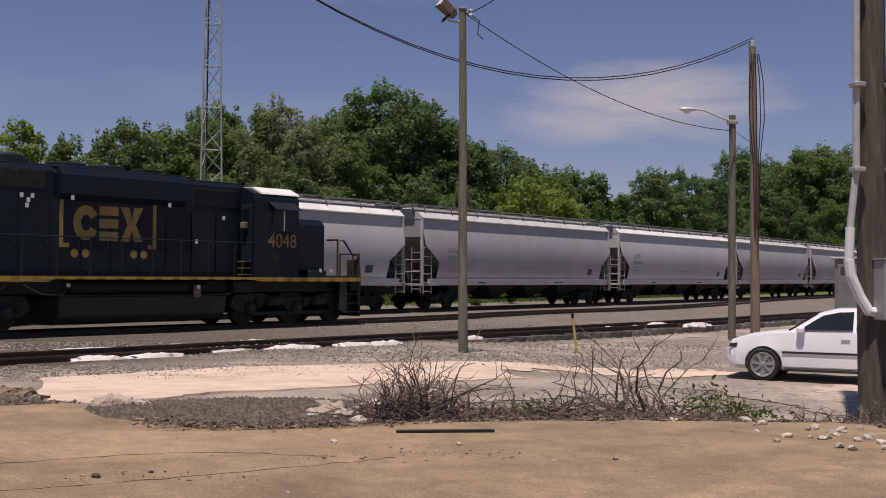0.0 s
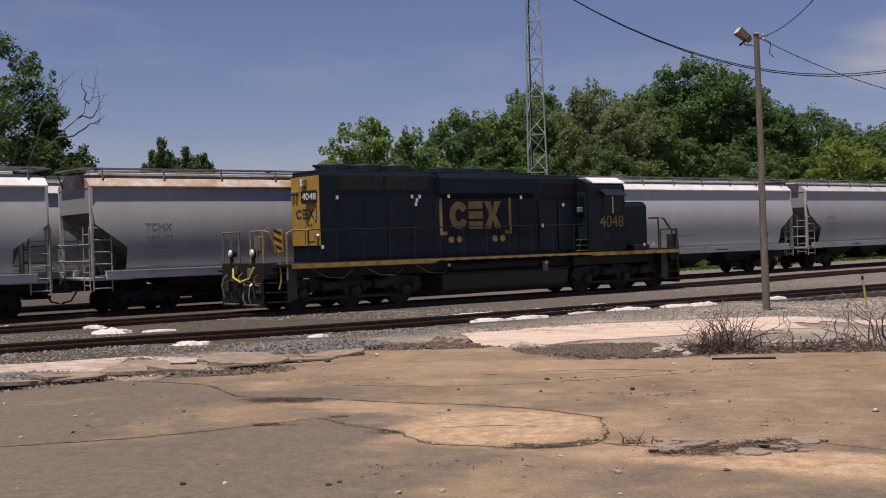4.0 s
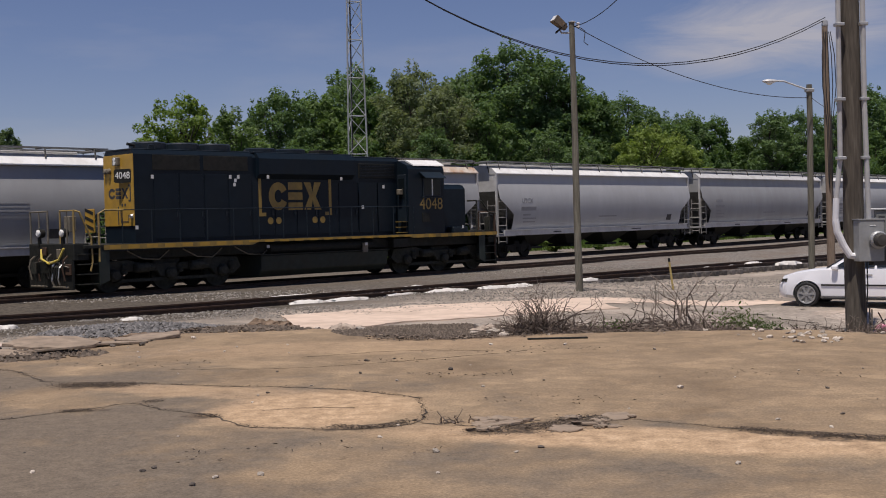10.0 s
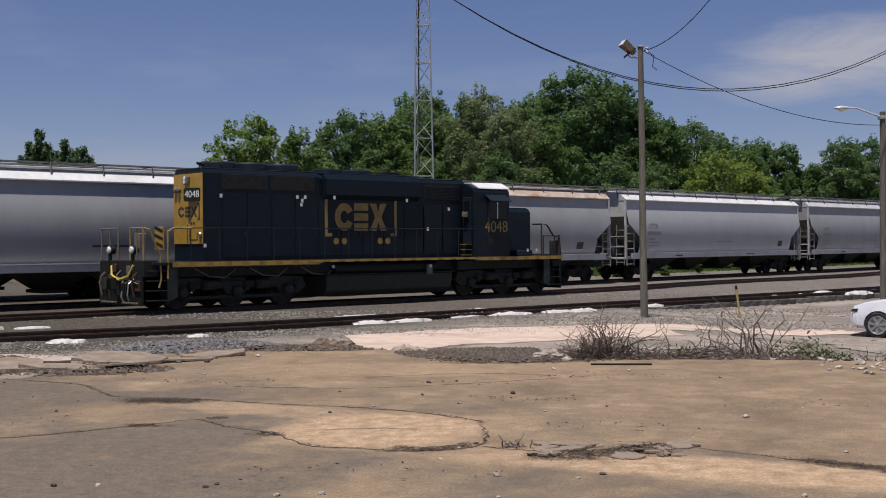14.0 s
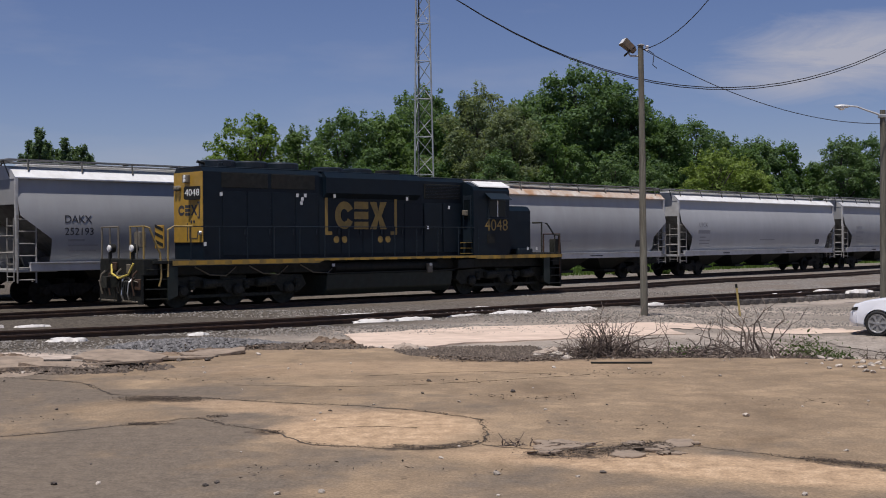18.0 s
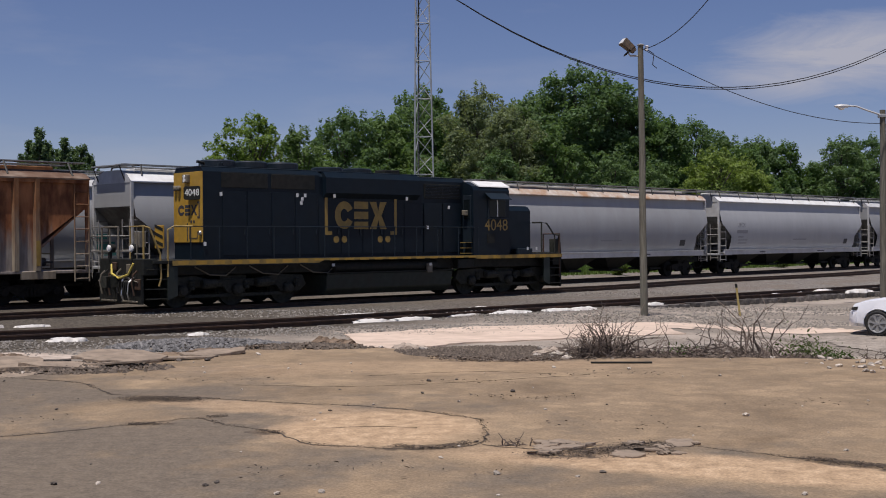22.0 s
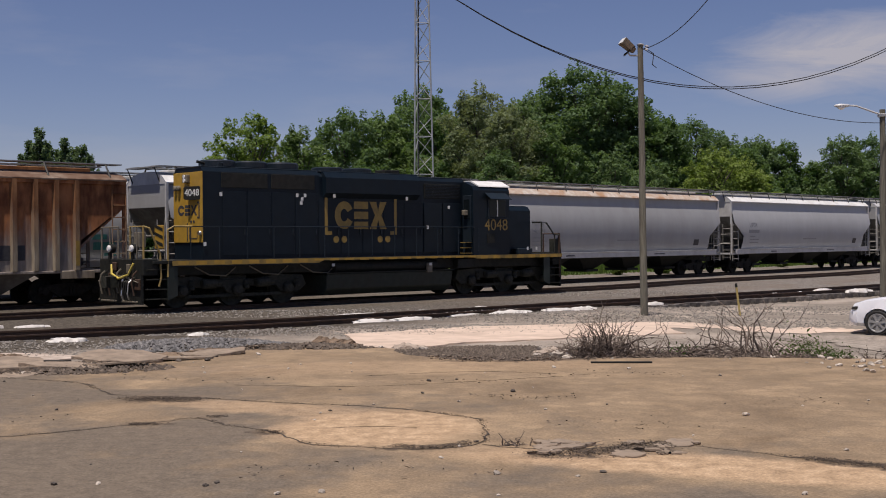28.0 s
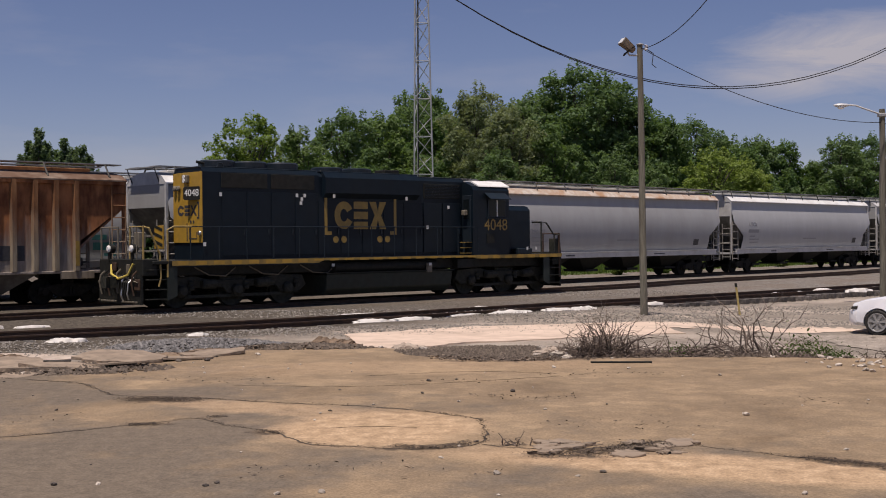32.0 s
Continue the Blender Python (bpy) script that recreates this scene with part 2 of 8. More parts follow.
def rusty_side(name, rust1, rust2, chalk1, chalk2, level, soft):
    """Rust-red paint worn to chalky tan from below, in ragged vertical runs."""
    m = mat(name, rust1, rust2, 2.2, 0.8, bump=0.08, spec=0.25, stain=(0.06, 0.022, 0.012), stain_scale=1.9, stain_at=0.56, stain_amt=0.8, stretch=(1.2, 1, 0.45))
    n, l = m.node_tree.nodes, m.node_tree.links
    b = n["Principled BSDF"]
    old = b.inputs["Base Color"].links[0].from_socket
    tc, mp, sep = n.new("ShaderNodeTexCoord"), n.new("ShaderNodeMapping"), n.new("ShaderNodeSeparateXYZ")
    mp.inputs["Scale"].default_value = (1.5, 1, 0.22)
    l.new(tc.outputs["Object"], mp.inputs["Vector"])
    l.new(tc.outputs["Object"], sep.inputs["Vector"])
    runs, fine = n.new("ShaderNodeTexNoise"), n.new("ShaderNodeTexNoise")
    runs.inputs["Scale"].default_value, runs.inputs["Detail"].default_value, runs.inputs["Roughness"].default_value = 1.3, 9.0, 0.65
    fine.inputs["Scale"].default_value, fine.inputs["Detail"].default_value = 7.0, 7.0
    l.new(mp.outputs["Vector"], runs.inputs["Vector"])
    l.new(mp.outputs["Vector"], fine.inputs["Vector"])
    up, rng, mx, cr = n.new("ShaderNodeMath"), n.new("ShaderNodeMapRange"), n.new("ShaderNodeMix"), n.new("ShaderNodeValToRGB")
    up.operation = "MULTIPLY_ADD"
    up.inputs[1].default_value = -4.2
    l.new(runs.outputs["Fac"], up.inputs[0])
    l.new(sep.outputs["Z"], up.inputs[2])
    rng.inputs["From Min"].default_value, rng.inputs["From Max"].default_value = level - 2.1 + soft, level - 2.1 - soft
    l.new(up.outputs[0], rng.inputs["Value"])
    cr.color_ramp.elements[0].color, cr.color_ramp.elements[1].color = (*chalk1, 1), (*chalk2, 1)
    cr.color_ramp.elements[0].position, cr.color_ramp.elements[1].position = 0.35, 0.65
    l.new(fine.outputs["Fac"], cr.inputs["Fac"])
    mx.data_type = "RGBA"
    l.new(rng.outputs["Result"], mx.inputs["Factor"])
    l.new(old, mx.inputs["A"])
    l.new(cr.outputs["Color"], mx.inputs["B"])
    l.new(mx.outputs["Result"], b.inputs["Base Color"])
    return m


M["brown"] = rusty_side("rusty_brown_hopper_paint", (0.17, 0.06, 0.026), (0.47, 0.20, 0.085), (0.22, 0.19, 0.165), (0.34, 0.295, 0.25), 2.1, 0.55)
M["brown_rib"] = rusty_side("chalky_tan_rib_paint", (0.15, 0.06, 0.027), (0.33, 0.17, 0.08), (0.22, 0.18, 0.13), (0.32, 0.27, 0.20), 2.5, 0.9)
M["ladder"] = mat("dirty_ladder_paint", (0.20, 0.19, 0.17), (0.33, 0.32, 0.30), 5, 0.65, bump=0.05, obj_var=0.15)
M["board"] = mat("galvanised_running_board", (0.2, 0.2, 0.195), (0.3, 0.3, 0.29), 6, 0.6, 0.2, bump=0.05)
M["soil"] = mat("dark_soil", (0.045, 0.034, 0.025), (0.10, 0.078, 0.058), 14, 0.95, bump=0.4)
M["mark_dark"] = mat("dark_stencil", (0.03, 0.03, 0.035), (0.05, 0.05, 0.055), 9, 0.6, bump=0)
M["mark_faint"] = mat("faint_grey_stencil", (0.245, 0.245, 0.25), (0.285, 0.285, 0.29), 9, 0.6, bump=0)
M["teal"] = mat("teal_spray_paint", (0.05, 0.22, 0.2), (0.08, 0.3, 0.26), 9, 0.5, bump=0)
M["rail"] = mat("rusty_rail_steel", (0.05, 0.028, 0.018), (0.09, 0.05, 0.03), 6, 0.7, 0.2, bump=0.1, stain=(0.03, 0.022, 0.018))
M["tie"] = mat("creosoted_tie", (0.025, 0.02, 0.017), (0.05, 0.042, 0.034), 10, 0.9, bump=0.4, obj_var=0.35)
M["tie_dusty"] = mat("dusty_weathered_tie", (0.075, 0.066, 0.06), (0.16, 0.145, 0.135), 10, 0.95, bump=0.4, obj_var=0.5)
M["pole"] = mat("weathered_pole_wood", (0.115, 0.11, 0.085), (0.195, 0.185, 0.145), 4, 0.9, bump=0.5, stretch=(6, 6, 0.6), stain=(0.08, 0.066, 0.052), stain_scale=1.2)
M["pole_dark"] = mat("dark_creosoted_pole_wood", (0.06, 0.05, 0.04), (0.125, 0.108, 0.085), 4, 0.9, bump=0.5, stretch=(6, 6, 0.6), stain=(0.045, 0.036, 0.028), stain_scale=1.2)
M["pole_brown"] = mat("brown_pole_wood", (0.17, 0.125, 0.09), (0.25, 0.19, 0.14), 4, 0.9, bump=0.5, stretch=(6, 6, 0.6))
M["galv"] = mat("galvanised_steel", (0.34, 0.35, 0.36), (0.44, 0.45, 0.46), 7, 0.5, 0.35, bump=0.05, stain=(0.27, 0.27, 0.27))
M["lamp_paint"] = mat("pale_grey_lamp_paint", (0.5, 0.51, 0.52), (0.6, 0.61, 0.62), 6, 0.4, bump=0.02, stain=(0.42, 0.42, 0.42), stain_scale=3)
M["conduit"] = mat("grey_conduit", (0.38, 0.38, 0.38), (0.46, 0.46, 0.455), 6, 0.55, bump=0.04)
M["pvc"] = mat("white_pvc", (0.68, 0.68, 0.7), (0.76, 0.76, 0.78), 6, 0.4, bump=0.02)
M["cable"] = mat("black_cable", (0.012, 0.012, 0.013), (0.02, 0.02, 0.02), 9, 0.6, bump=0)
M["box_grey"] = mat("grey_enclosure_paint", (0.27, 0.28, 0.28), (0.33, 0.335, 0.335), 5, 0.5, bump=0.03, stain=(0.22, 0.22, 0.21), stain_scale=2)
M["car_white"] = mat("white_car_paint", (0.76, 0.77, 0.8), (0.8, 0.81, 0.84), 3, 0.22, bump=0, spec=0.6)
M["car_silver"] = mat("silver_car_paint", (0.21, 0.21, 0.203), (0.26, 0.26, 0.25), 3, 0.3, 0.45, bump=0, stain=(0.27, 0.265, 0.25))
M["tyre"] = mat("tyre_rubber", (0.014, 0.014, 0.014), (0.024, 0.023, 0.022), 8, 0.85, bump=0.1)
M["alloy"] = mat("hubcap_silver", (0.24, 0.24, 0.237), (0.31, 0.31, 0.305), 8, 0.4, 0.1, bump=0.03)
M["trim"] = mat("black_plastic_trim", (0.012, 0.012, 0.013), (0.02, 0.02, 0.02), 8, 0.55, bump=0)
M["red_lens"] = mat("red_lens", (0.16, 0.012, 0.02), (0.2, 0.02, 0.03), 8, 0.15, bump=0)
M["amber"] = mat("amber_lens", (0.36, 0.15, 0.09), (0.42, 0.19, 0.12), 8, 0.2, bump=0)
M["orange"] = mat("orange_marker_plastic", (0.62, 0.15, 0.08), (0.7, 0.2, 0.11), 8, 0.5, bump=0.03)
M["flood_tan"] = mat("faded_tan_housing_paint", (0.10, 0.08, 0.06), (0.16, 0.125, 0.09), 9, 0.7, bump=0.1, stain=(0.2, 0.13, 0.08), stain_scale=4)
M["stake"] = mat("yellow_stake_paint", (0.36, 0.27, 0.09), (0.46, 0.36, 0.14), 9, 0.7, bump=0.1)
M["pink"] = mat("pink_ribbon", (0.75, 0.3, 0.42), (0.8, 0.4, 0.5), 9, 0.6, bump=0)
M["sheet"] = mat("white_plastic_sheet", (0.58, 0.56, 0.53), (0.74, 0.72, 0.69), 5, 0.6, bump=0.2, stain=(0.5, 0.45, 0.39), stain_scale=3, stain_amt=0.6)
M["rock"] = mat("pale_limestone", (0.36, 0.31, 0.26), (0.55, 0.49, 0.42), 9, 0.9, bump=0.4, obj_var=0.35)
M["rock_dark"] = mat("dark_rubble", (0.06, 0.05, 0.042), (0.12, 0.1, 0.085), 9, 0.9, bump=0.4, obj_var=0.4)
M["slab"] = mat("broken_asphalt_slab", (0.19, 0.15, 0.112), (0.40, 0.31, 0.23), 5, 0.9, bump=0.8, stain=(0.15, 0.115, 0.085), stain_scale=2.5, bump_scale=14)
M["twig"] = mat("dry_grey_twigs", (0.10, 0.075, 0.06), (0.2, 0.155, 0.125), 12, 0.9, bump=0.1, island=0.4)
M["straw"] = mat("dead_leaf_litter", (0.10, 0.075, 0.056), (0.2, 0.155, 0.12), 12, 0.9, bump=0.2, island=0.5)
M["mulch"] = mat("rotted_leaf_mulch", (0.045, 0.034, 0.026), (0.115, 0.088, 0.067), 12, 0.9, bump=0.2, island=0.6)
M["bark"] = mat("tree_bark", (0.06, 0.05, 0.04), (0.11, 0.09, 0.075), 6, 0.9, bump=0.5, stretch=(3, 3, 0.7))
M["deadwood"] = mat("bare_grey_wood", (0.10, 0.09, 0.075), (0.17, 0.15, 0.13), 6, 0.9, bump=0.3)
M["leaf_dark"] = leaf_mat("dark_green_leaves", (0.062, 0.112, 0.050), (0.112, 0.184, 0.078))
M["leaf_mid"] = leaf_mat("green_leaves", (0.058, 0.108, 0.039), (0.106, 0.178, 0.060))
M["leaf_bright"] = leaf_mat("yellow_green_leaves", (0.105, 0.16, 0.04), (0.175, 0.25, 0.068))
M["leaf_grey"] = leaf_mat("grey_green_leaves", (0.095, 0.135, 0.07), (0.185, 0.225, 0.128))
M["leaf_deep"] = leaf_mat("deep_green_leaves", (0.038, 0.072, 0.025), (0.072, 0.125, 0.04))
M["needle"] = leaf_mat("dark_needles", (0.07, 0.115, 0.06), (0.115, 0.175, 0.088))
M["grass"] = leaf_mat("sunlit_grass", (0.06, 0.10, 0.025), (0.11, 0.165, 0.04))
M["weed"] = leaf_mat("weed_leaves", (0.04, 0.075, 0.018), (0.075, 0.125, 0.03))

# ---- mesh tools ----
def part(name, bm, material, parent=None, label="", smooth=False):
    """Links a bmesh (or a mesh) as one object under a thing or a part."""
    if isinstance(bm, bmesh.types.BMesh):
        me = bpy.data.meshes.new(name)
        bm.normal_update()
        bm.to_mesh(me)
        bm.free()
        me.materials.append(M[material])
        if smooth:
            me.shade_smooth()
            me.set_sharp_from_angle(angle=radians(35))
    else:
        me = bm
    ob = new(name, me)
    if parent is not None:
        ob.parent = parent
    if label:
        tagged(ob, label)
    return ob


def thing(name, m, label, category, group="", kind=""):
    ob = new(name)
    ob.empty_display_size = 0.2
    ob.matrix_world = m
    return tagged(ob, label, category, group, kind)


def mesh_of(name, verts, faces, material, smooth=False):
    me = bpy.data.meshes.new(name)
    me.from_pydata([tuple(v) for v in verts], [], [tuple(f) for f in faces])
    me.materials.append(M[material])
    if smooth:
        me.shade_smooth()
    me.update()
    return me


def add_box(bm, x0, x1, y0, y1, z0, z1, bevel=0.0, m=None):
    vs = [bm.verts.new(p) for p in ((x0, y0, z0), (x1, y0, z0), (x1, y1, z0), (x0, y1, z0), (x0, y0, z1), (x1, y0, z1), (x1, y1, z1), (x0, y1, z1))]
    fs = [bm.faces.new([vs[i] for i in f]) for f in ((3, 2, 1, 0), (4, 5, 6, 7), (0, 1, 5, 4), (1, 2, 6, 5), (2, 3, 7, 6), (3, 0, 4, 7))]
    if bevel:
        es = list({e for f in fs for e in f.edges})
        r = bmesh.ops.bevel(bm, geom=es, offset=bevel, segments=1, affect="EDGES", profile=0.5)
        vs = list({v for f in r["faces"] for v in f.verts} | {v for v in vs if v.is_valid})
    if m is not None:
        bmesh.ops.transform(bm, matrix=m, verts=vs)
    return vs


def box(x0, x1, y0, y1, z0, z1, bevel=0.0):
    bm = bmesh.new()
    add_box(bm, x0, x1, y0, y1, z0, z1, bevel)
    return bm


def add_tube(bm, a, b, r0, r1=None, sides=8, caps=True):
    a, b = Vector(a), Vector(b)
    r1 = r0 if r1 is None else r1
    d = (b - a).normalized()
    u = d.orthogonal().normalized()
    w = d.cross(u)
    rings = []
    for p, r in ((a, r0), (b, r1)):
        rings.append([bm.verts.new(p + (u * math.cos(2 * math.pi * k / sides) + w * math.sin(2 * math.pi * k / sides)) * r) for k in range(sides)])
    for k in range(sides):
        bm.faces.new((rings[0][k], rings[0][(k + 1) % sides], rings[1][(k + 1) % sides], rings[1][k]))
    if caps:
        bm.faces.new(rings[0][::-1])
        bm.faces.new(rings[1])


def tube(a, b, r0, r1=None, sides=10):
    bm = bmesh.new()
    add_tube(bm, a, b, r0, r1, sides)
    return bm


def add_pipe(bm, pts, r, sides=6, r_end=None):
    """A bent pipe along points."""
    pts = [Vector(p) for p in pts]
    rings = []
    u = (pts[1] - pts[0]).normalized().orthogonal().normalized()
    for i, p in enumerate(pts):
        d = (pts[min(i + 1, len(pts) - 1)] - pts[max(i - 1, 0)]).normalized()
        u = (u - d * u.dot(d)).normalized()
        w = d.cross(u)
        rr = r if r_end is None else r + (r_end - r) * i / (len(pts) - 1)
        rings.append([bm.verts.new(p + (u * math.cos(2 * math.pi * k / sides) + w * math.sin(2 * math.pi * k / sides)) * rr) for k in range(sides)])
    for a, b in zip(rings, rings[1:]):
        for k in range(sides):
            bm.faces.new((a[k], a[(k + 1) % sides], b[(k + 1) % sides], b[k]))
    bm.faces.new(rings[0][::-1])
    bm.faces.new(rings[-1])


def pipe(pts, r, sides=6, r_end=None):
    bm = bmesh.new()
    add_pipe(bm, pts, r, sides, r_end)
    return bm


def prism(poly, axis, a, b, bevel=0.0):
    """A polygon given in the two other axes, pushed from a to b along axis (0, 1 or 2)."""
    bm = bmesh.new()
    ends = []
    for v in (a, b):
        ring = []
        for p, q in poly:
            c = [p, q]
            c.insert(axis, v)
            ring.append(bm.verts.new(c))
        ends.append(ring)
    n = len(poly)
    for k in range(n):
        bm.faces.new((ends[0][k], ends[0][(k + 1) % n], ends[1][(k + 1) % n], ends[1][k]))
    bm.faces.new(ends[0][::-1])
    bm.faces.new(ends[1])
    bmesh.ops.recalc_face_normals(bm, faces=bm.faces)
    if bevel:
        bmesh.ops.bevel(bm, geom=list(bm.edges), offset=bevel, segments=1, affect="EDGES", profile=0.5)
    return bm


def loft(sections, cap=True):
    """Rings of equally many points, skinned."""
    bm = bmesh.new()
    rings = [[bm.verts.new(p) for p in s] for s in sections]
    n = len(rings[0])
    for a, b in zip(rings, rings[1:]):
        for k in range(n):
            bm.faces.new((a[k], a[(k + 1) % n], b[(k + 1) % n], b[k]))
    if cap:
        bm.faces.new(rings[0][::-1])
        bm.faces.new(rings[-1])
    bmesh.ops.recalc_face_normals(bm, faces=bm.faces)
    return bm


def lathe(profile, axis="z", sides=16):
    """A profile of (radius, height) turned round an axis."""
    bm = bmesh.new()
    rings = []
    for r, h in profile:
        ring = []
        for k in range(sides):
            a = 2 * math.pi * k / sides
            c, s = r * math.cos(a), r * math.sin(a)
            ring.append(bm.verts.new((c, s, h) if axis == "z" else (c, h, s) if axis == "y" else (h, c, s)))
        rings.append(ring)
    for a, b in zip(rings, rings[1:]):
        for k in range(sides):
            bm.faces.new((a[k], a[(k + 1) % sides], b[(k + 1) % sides], b[k]))
    bm.faces.new(rings[0][::-1])
    bm.faces.new(rings[-1])
    bmesh.ops.recalc_face_normals(bm, faces=bm.faces)
    return bm


def text_mesh(name, body, size, material, m, parent=None, depth=0.006):
    cu = bpy.data.curves.new(name, "FONT")
    cu.body, cu.size, cu.extrude = body, size, depth
    cu.align_x, cu.align_y = "CENTER", "CENTER"
    tmp = bpy.data.objects.new(name, cu)
    scene.collection.objects.link(tmp)
    me = bpy.data.meshes.new_from_object(tmp.evaluated_get(bpy.context.evaluated_depsgraph_get()))
    bpy.data.objects.remove(tmp)
    bpy.data.curves.remove(cu)
    me.materials.clear()
    me.materials.append(M[material])
    ob = new(name, me)
    if parent is not None:
        ob.parent = parent
    ob.matrix_basis = m
    return ob


def smooth_line(pts, step=1.0):
    """A curve through points, sampled about every step metres (2D)."""
    pts = [Vector((*p, 0)) for p in pts]
    out = []
    for i in range(len(pts) - 1):
        p0, p1, p2, p3 = pts[max(i - 1, 0)], pts[i], pts[i + 1], pts[min(i + 2, len(pts) - 1)]
        n = max(1, int((p2 - p1).length / step))
        for k in range(n):
            t = k / n
            out.append(0.5 * (2 * p1 + (p2 - p0) * t + (2 * p0 - 5 * p1 + 4 * p2 - p3) * t * t + (3 * p1 - p0 - 3 * p2 + p3) * t ** 3))
    out.append(pts[-1])
    return out

# ---- ground ----
PHI = radians(44.24)                    # heading of the far track, clockwise from +y
TRK = Vector((math.sin(PHI), math.cos(PHI), 0))
OFF = Vector((-math.cos(PHI), math.sin(PHI), 0))


def far_track(s):
    """Centre of the far track and its heading at s metres along it (a long left curve)."""
    u, kap = s - 57.9, -0.00097
    base = OFF * 37.9 + TRK * 57.9
    h = PHI + kap * u / 2
    return base + Vector((math.sin(h), math.cos(h), 0)) * u, PHI + kap * u


def ground_material():
    m = bpy.data.materials.new("gravel_dirt_and_grass")
    m.use_nodes = True
    n, l = m.node_tree.nodes, m.node_tree.links
    b = n["Principled BSDF"]
    b.inputs["Roughness"].default_value = 0.95
    b.inputs["Specular IOR Level"].default_value = 0.2
    tc = n.new("ShaderNodeTexCoord")

    def noise_node(scale, detail=6.0, rough=0.6):
        x = n.new("ShaderNodeTexNoise")
        x.inputs["Scale"].default_value, x.inputs["Detail"].default_value, x.inputs["Roughness"].default_value = scale, detail, rough
        l.new(tc.outputs["Object"], x.inputs["Vector"])
        return x.outputs["Fac"]

    def ramp(src, stops):
        r = n.new("ShaderNodeValToRGB")
        while len(r.color_ramp.elements) < len(stops):
            r.color_ramp.elements.new(0.5)
        for e, (p, c) in zip(r.color_ramp.elements, stops):
            e.position, e.color = p, (*c, 1)
        l.new(src, r.inputs["Fac"])
        return r.outputs["Color"]

    def mix(f, a, c):
        x = n.new("ShaderNodeMix")
        x.data_type = "RGBA"
        l.new(f, x.inputs["Factor"])
        l.new(a, x.inputs["A"])
        l.new(c, x.inputs["B"])
        return x.outputs["Result"]

    dot = n.new("ShaderNodeVectorMath")
    dot.operation = "DOT_PRODUCT"
    dot.inputs[1].default_value = OFF
    l.new(tc.outputs["Object"], dot.inputs[0])
    wob = n.new("ShaderNodeMath")
    wob.operation = "MULTIPLY_ADD"
    wob.inputs[1].default_value = 3.0
    l.new(noise_node(0.35), wob.inputs[0])
    l.new(dot.outputs["Value"], wob.inputs[2])

    def step(a, c):
        x = n.new("ShaderNodeMapRange")
        x.inputs["From Min"].default_value, x.inputs["From Max"].default_value = a, c
        l.new(wob.outputs[0], x.inputs["Value"])
        return x.outputs["Result"]

    stones = n.new("ShaderNodeTexVoronoi")
    stones.inputs["Scale"].default_value = 14.0
    l.new(tc.outputs["Object"], stones.inputs["Vector"])
    gravel = ramp(stones.outputs["Color"], ((0.1, (0.10, 0.09, 0.08)), (0.5, (0.185, 0.168, 0.15)), (0.9, (0.29, 0.265, 0.24))))
    gravel = mix(ramp(noise_node(0.5, 9), ((0.42, (0, 0, 0)), (0.62, (0.6, 0.6, 0.6)))), gravel, ramp(noise_node(30), ((0.3, (0.13, 0.10, 0.075)), (0.7, (0.20, 0.155, 0.115)))))
    dirt = ramp(noise_node(9), ((0.3, (0.18, 0.155, 0.128)), (0.55, (0.26, 0.225, 0.188)), (0.75, (0.34, 0.295, 0.25))))
    pale = ramp(noise_node(20), ((0.3, (0.37, 0.31, 0.255)), (0.7, (0.48, 0.415, 0.35))))
    dirt = mix(ramp(noise_node(0.33, 8), ((0.46, (0, 0, 0)), (0.60, (0.85, 0.85, 0.85)))), dirt, pale)
    along = n.new("ShaderNodeVectorMath")
    along.operation = "DOT_PRODUCT"
    along.inputs[1].default_value = TRK
    l.new(tc.outputs["Object"], along.inputs[0])
    # gravel turns darker and browner towards the low end along the tracks
    dark_end = n.new("ShaderNodeMapRange")
    dark_end.inputs["From Min"].default_value, dark_end.inputs["From Max"].default_value, dark_end.inputs["To Max"].default_value = 46.0, 20.0, 0.88
    l.new(along.outputs["Value"], dark_end.inputs["Value"])
    gravel = mix(dark_end.outputs["Result"], gravel, ramp(stones.outputs["Color"], ((0.1, (0.036, 0.030, 0.023)), (0.9, (0.115, 0.097, 0.075)))))
    turf = ramp(noise_node(4, 8), ((0.3, (0.05, 0.095, 0.02)), (0.6, (0.10, 0.165, 0.035)), (0.8, (0.16, 0.2, 0.06))))
    col = mix(step(22.5, 24.5), dirt, gravel)
    far = n.new("ShaderNodeMapRange")
    far.inputs["From Min"].default_value, far.inputs["From Max"].default_value = 37.0, 43.0
    l.new(along.outputs["Value"], far.inputs["Value"])
    both = n.new("ShaderNodeMath")
    both.operation = "MULTIPLY"
    l.new(step(43.9, 45.2), both.inputs[0])
    l.new(far.outputs["Result"], both.inputs[1])
    col = mix(both.outputs[0], col, turf)
    l.new(col, b.inputs["Base Color"])
    bp = n.new("ShaderNodeBump")
    bp.inputs["Strength"].default_value, bp.inputs["Distance"].default_value = 0.7, 0.05
    l.new(stones.outputs["Distance"], bp.inputs["Height"])
    l.new(bp.outputs["Normal"], b.inputs["Normal"])
    return m


def grow(start, step, limit, rate):
    out, v = [], start
    while v < limit:
        out.append(v)
        step *= rate
        v += step
    return out + [limit]


